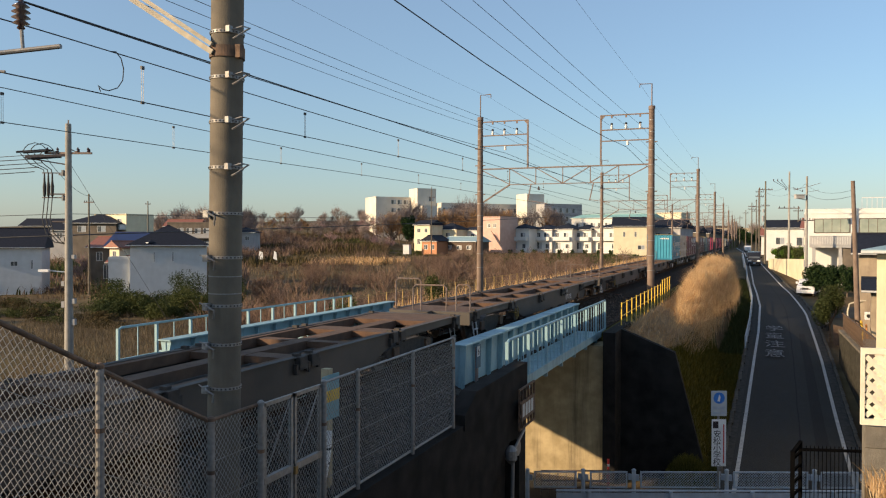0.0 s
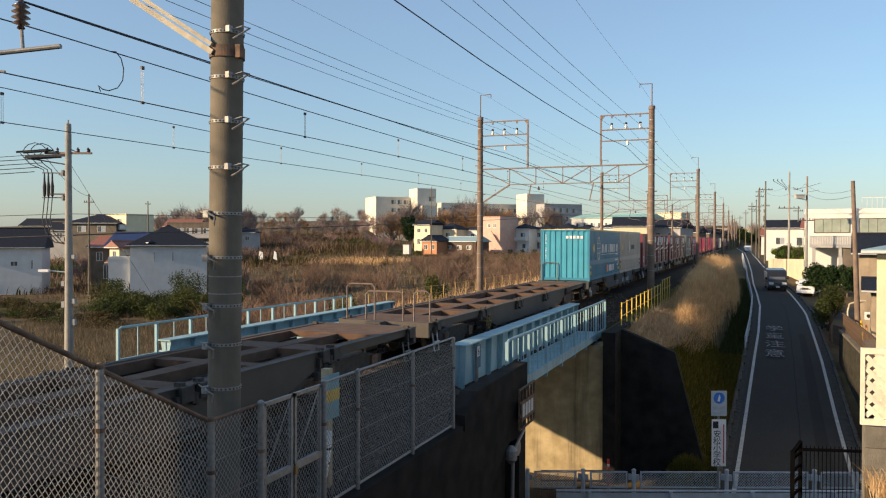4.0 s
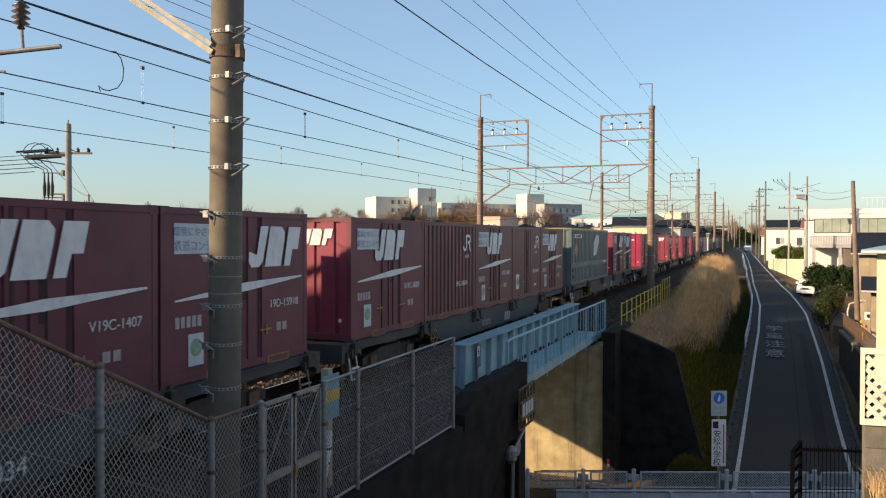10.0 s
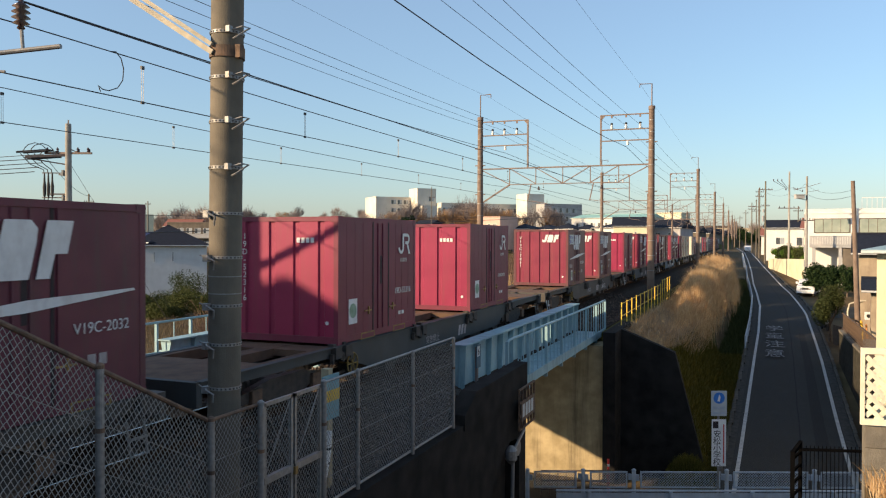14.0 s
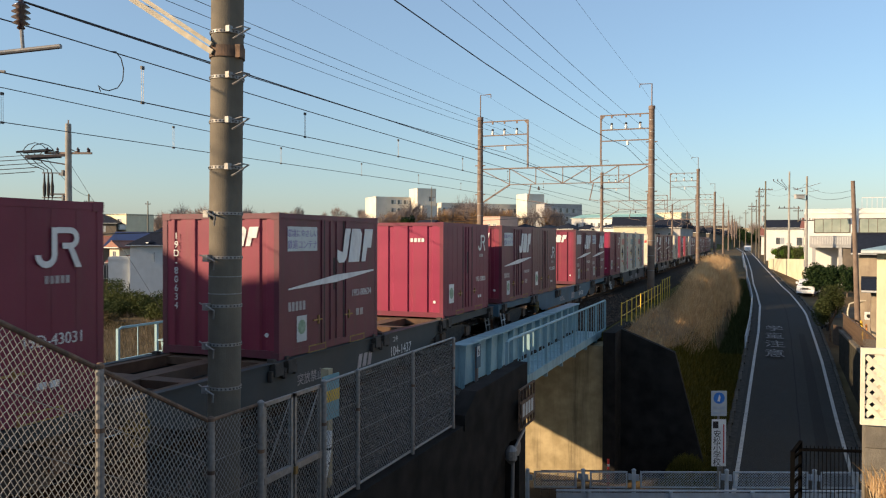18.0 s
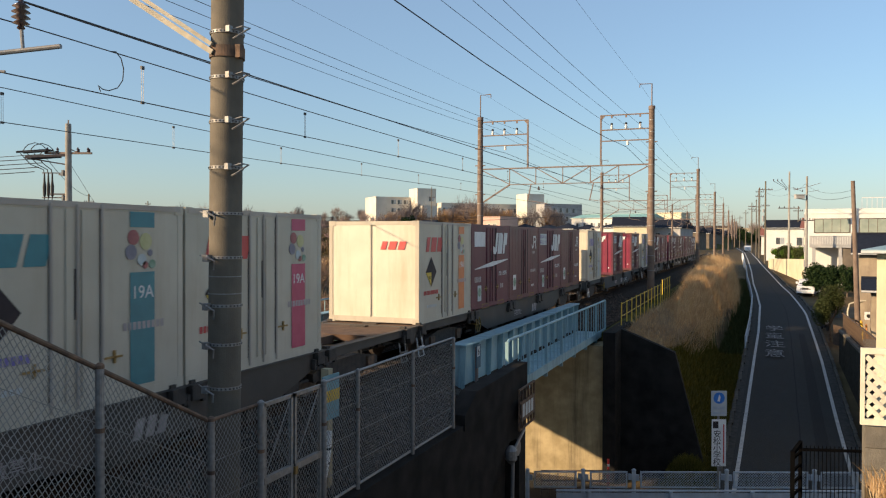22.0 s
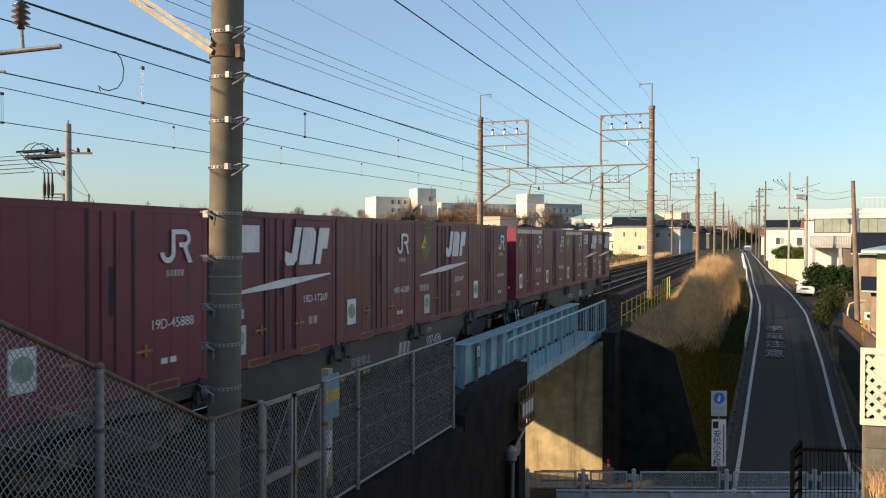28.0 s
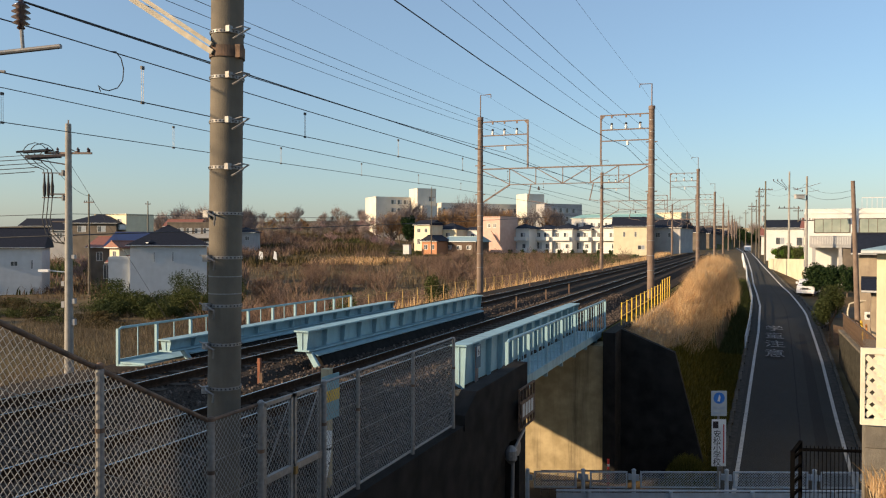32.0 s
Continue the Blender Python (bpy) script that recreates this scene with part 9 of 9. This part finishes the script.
for _ in range(9000):
    y = 31 + 55 * rnd.random() ** 1.5
    u = rnd.uniform(-1.9, 1.9)
    p = Vector((-10.6 + u, y, -0.48 if abs(u) < 1.25 else -0.48 + (abs(u) - 1.25) * 0.4))
    s = rnd.uniform(0.035, 0.075)
    a = rnd.uniform(0, 6.28)
    vs = [p + Vector((math.cos(a + k * 1.57) * s * rnd.uniform(0.7, 1.2), math.sin(a + k * 1.57) * s * rnd.uniform(0.7, 1.2), -0.03)) for k in range(4)]
    q = [p + Vector((math.cos(a + k * 1.57 + 0.4) * s * 0.6, math.sin(a + k * 1.57 + 0.4) * s * 0.6, s * rnd.uniform(0.5, 0.9))) for k in range(4)]
    g.add(vs + q, [(0, 1, 5, 4), (1, 2, 6, 5), (2, 3, 7, 6), (3, 0, 4, 7), (4, 5, 6, 7)])
tagged(part("ballast_stones", raw_mesh("ballast_stones", g, "stone"), "stone", None), "loose brown ballast stones around the rails", "stones", kind="stuff")


# ---- vehicles ----
M["carblack"] = mat("black_car_paint", (0.012, 0.012, 0.014), (0.018, 0.018, 0.02), 3, 0.18, spec=0.7)
M["carwhite"] = mat("white_car_paint", (0.62, 0.63, 0.64), (0.68, 0.69, 0.70), 3, 0.2, spec=0.7)
M["headlamp"] = mat("headlamp_glass", (0.6, 0.62, 0.64), (0.7, 0.72, 0.74), 4, 0.1, spec=0.9)
M["chrome"] = mat("chrome", (0.6, 0.6, 0.6), (0.7, 0.7, 0.7), 4, 0.15, 0.9)


def vehicle(name, label, paint, L, W, H, nose, category):
    """A car with its front towards -y; nose: how far the bonnet reaches before the windscreen."""
    t = thing(name, label, category)
    hw = W / 2
    prof = [(-L / 2 + 0.05, 0.28), (-L / 2, 0.55), (-L / 2 + 0.08, 0.92), (-L / 2 + nose, 1.05), (-L / 2 + nose + 0.55, H - 0.12), (-L / 2 + nose + 0.9, H), (L / 2 - 0.35, H), (L / 2 - 0.06, H - 0.25), (L / 2, 0.7), (L / 2 - 0.05, 0.3)]
    part("body", Geo().prism(prof, "x", -hw, hw), paint, t)
    y0, y1 = -L / 2 + nose, -L / 2 + nose + 0.55
    part("windscreen", Geo().add([(-hw + 0.1, y0 - 0.012 + 0.04, 1.10), (hw - 0.1, y0 - 0.012 + 0.04, 1.10), (hw - 0.18, y1 - 0.03, H - 0.18), (-hw + 0.18, y1 - 0.03, H - 0.18)], [(0, 1, 2, 3)]), "glass", t)
    for s in (-1, 1):
        for a, b in ((y1 + 0.15, y1 + 1.1), (y1 + 1.2, L / 2 - 0.45)):
            part("side_window", Geo().box(s * hw - 0.004, a, 1.12, s * hw + 0.006, b, H - 0.2), "glass", t)
        part("headlight", Geo().box(s * (hw - 0.28) - 0.2, -L / 2 - 0.012, 0.66, s * (hw - 0.28) + 0.2, -L / 2 + 0.12, 0.86), "headlamp", t)
        part("mirror", Geo().box(s * (hw + 0.12) - 0.1, y0 + 0.2, 1.1, s * (hw + 0.12) + 0.1, y0 + 0.32, 1.3), paint, t)
        part("tail_light", Geo().box(s * (hw - 0.1) - 0.08, L / 2 - 0.04, 0.8, s * (hw - 0.1) + 0.08, L / 2 + 0.015, 1.2), "red", t)
    part("grille", Geo().box(-0.45, -L / 2 - 0.01, 0.62, 0.45, -L / 2 + 0.1, 0.80), "black", t)
    part("grille_bar", Geo().box(-0.45, -L / 2 - 0.02, 0.70, 0.45, -L / 2, 0.73), "chrome", t)
    part("bumper", Geo().box(-hw + 0.05, -L / 2 - 0.04, 0.30, hw - 0.05, -L / 2 + 0.1, 0.52), paint, t)
    part("plate", Geo().box(-0.17, -L / 2 - 0.055, 0.36, 0.17, -L / 2 - 0.04, 0.52), "plate", t, "pale blank plate")
    for s in (-1, 1):
        for yy in (-L / 2 + 0.75, L / 2 - 0.85):
            wl = part("wheel", Geo().lathe([(0.2, -0.1), (0.31, -0.09), (0.32, 0.0), (0.31, 0.09), (0.2, 0.1)], n=18, axis="x"), "black", t, "black tyre on a steel wheel", at=pose(s * (hw - 0.1), yy, 0.32))
            part("rim", Geo().lathe([(0.05, 0.0), (0.2, 0.02), (0.2, 0.105 ), (0.04, 0.09)] if s > 0 else [(0.05, 0.0), (0.2, -0.02), (0.2, -0.105), (0.04, -0.09)], n=14, axis="x"), "chrome", wl)
    return t


van = vehicle("van", "black van driving down the lane and turning off", "carblack", 4.6, 1.72, 1.98, 0.55, "van")
VAN = [(0, 0.55, 122.5, 0), (1, 0.85, 111.2, 1), (2, 1.35, 100.6, 2), (3, 1.9, 91.6, 3), (4, 2.35, 84.3, 4), (5, 2.8, 78.6, 8), (5.5, 3.15, 76.4, 14), (6, 3.6, 74.8, 26), (6.5, 4.1, 73.4, 38), (7, 4.7, 72.2, 50), (7.5, 5.5, 71.2, 62), (8, 6.4, 70.6, 72), (9, 8.4, 70.1, 80), (10, 10.4, 69.9, 84), (11, 12.2, 69.8, 86), (12, 13.0, 69.8, 86), (32, 13.0, 69.8, 86)]
side = Geo().add([(4.6, 67.5, interp(67.5, ROAD_Z) + 0.05), (14, 67.5, interp(67.5, ROAD_Z) + 0.05), (14, 73.2, interp(73.2, ROAD_Z) + 0.05), (4.6, 73.2, interp(73.2, ROAD_Z) + 0.05)], [(0, 1, 2, 3)])
solid("side_lane", side, "asphalt", "short asphalt side lane off the road", "road", kind="structure")


def van_pose(x, y, rz):
    sl = math.degrees(math.atan2(interp(y + 2, ROAD_Z) - interp(y - 2, ROAD_Z), 4))
    zz = interp(y, ROAD_Z) + 0.065
    return pose(x, y, zz) @ pose(0, 0, 0, sl, 0, 0) @ pose(0, 0, 0, 0, 0, rz)


van.matrix_basis = van_pose(*VAN[0][1:])
c = vehicle("parked_car", "white hatchback parked beside the lane", "carwhite", 3.6, 1.5, 1.5, 0.75, "car")
c.matrix_basis = pose(5.1, 80.2, interp(79.0, ROAD_Z) + 0.02, 0, 0, -12)
c = vehicle("parked_car", "pale car parked far along the lane", "carwhite", 3.6, 1.5, 1.5, 0.75, "car")
c.matrix_basis = pose(-0.6, 215, 0.06, 0, 0, 3)
m = thing("motor_scooter", "dark scooter with a white front parked at the lane edge", "scooter", pose(5.0, 62.0, interp(62, ROAD_Z) + 0.03, 0, 0, 15))
part("body", Geo().prism([(-0.55, 0.35), (-0.5, 0.9), (-0.4, 0.95), (-0.3, 0.4), (0.2, 0.35), (0.3, 0.7), (0.8, 0.75), (0.8, 0.45), (0.4, 0.25), (-0.3, 0.22)], "x", -0.16, 0.16), "black", m)
part("front_shield", Geo().box(-0.18, -0.6, 0.5, 0.18, -0.52, 0.9), "carwhite", m)
part("handlebar", Geo().cyl((-0.32, -0.42, 1.0), (0.32, -0.42, 1.0), 0.02, n=6), "black", m)
for yy in (-0.62, 0.6):
    part("wheel", Geo().lathe([(0.1, -0.05), (0.22, -0.05), (0.22, 0.05), (0.1, 0.05)], (0, yy, 0.22), 14, "x"), "black", m)
# sleepers of both tracks, where the camera is near
sp = Geo().box(-1.0, -0.12, -0.30, 1.0, 0.12, -0.165).mesh("sleeper", "sleeper")
for nm, cx in (("ballast_1", NEAR_X), ("ballast_2", FAR_X)):
    bedo = bpy.data.objects[nm]
    for k in range(70):
        part("sleeper", sp, "sleeper", bedo, at=pose(cx, 2 + 0.66 * k, 0))


def motions():
    for ob, s, z in MOVERS:
        walk(ob, [(t, pose(NEAR_X, y + s, z)) for t, y in TRAIN_Y])
    walk(van, [(t, van_pose(x, y, rz)) for t, x, y, rz in VAN])
    spin = axle_rows()
    front = [w for w in WHEELS if w.matrix_basis.translation.y < 0]
    rear = [w for w in WHEELS if w.matrix_basis.translation.y > 0]
    for same in (front, rear):
        first = same[0]
        at = first.matrix_basis.translation.copy()
        walk(first, [(t, Matrix.Translation(at) @ Matrix.Rotation(a, 4, "X")) for t, a in spin])
        for w in same[1:]:
            w.rotation_mode = "QUATERNION"
            keys = w.animation_data_create()
            keys.action = first.animation_data.action
            keys.action_slot = first.animation_data.action_slot


motions()
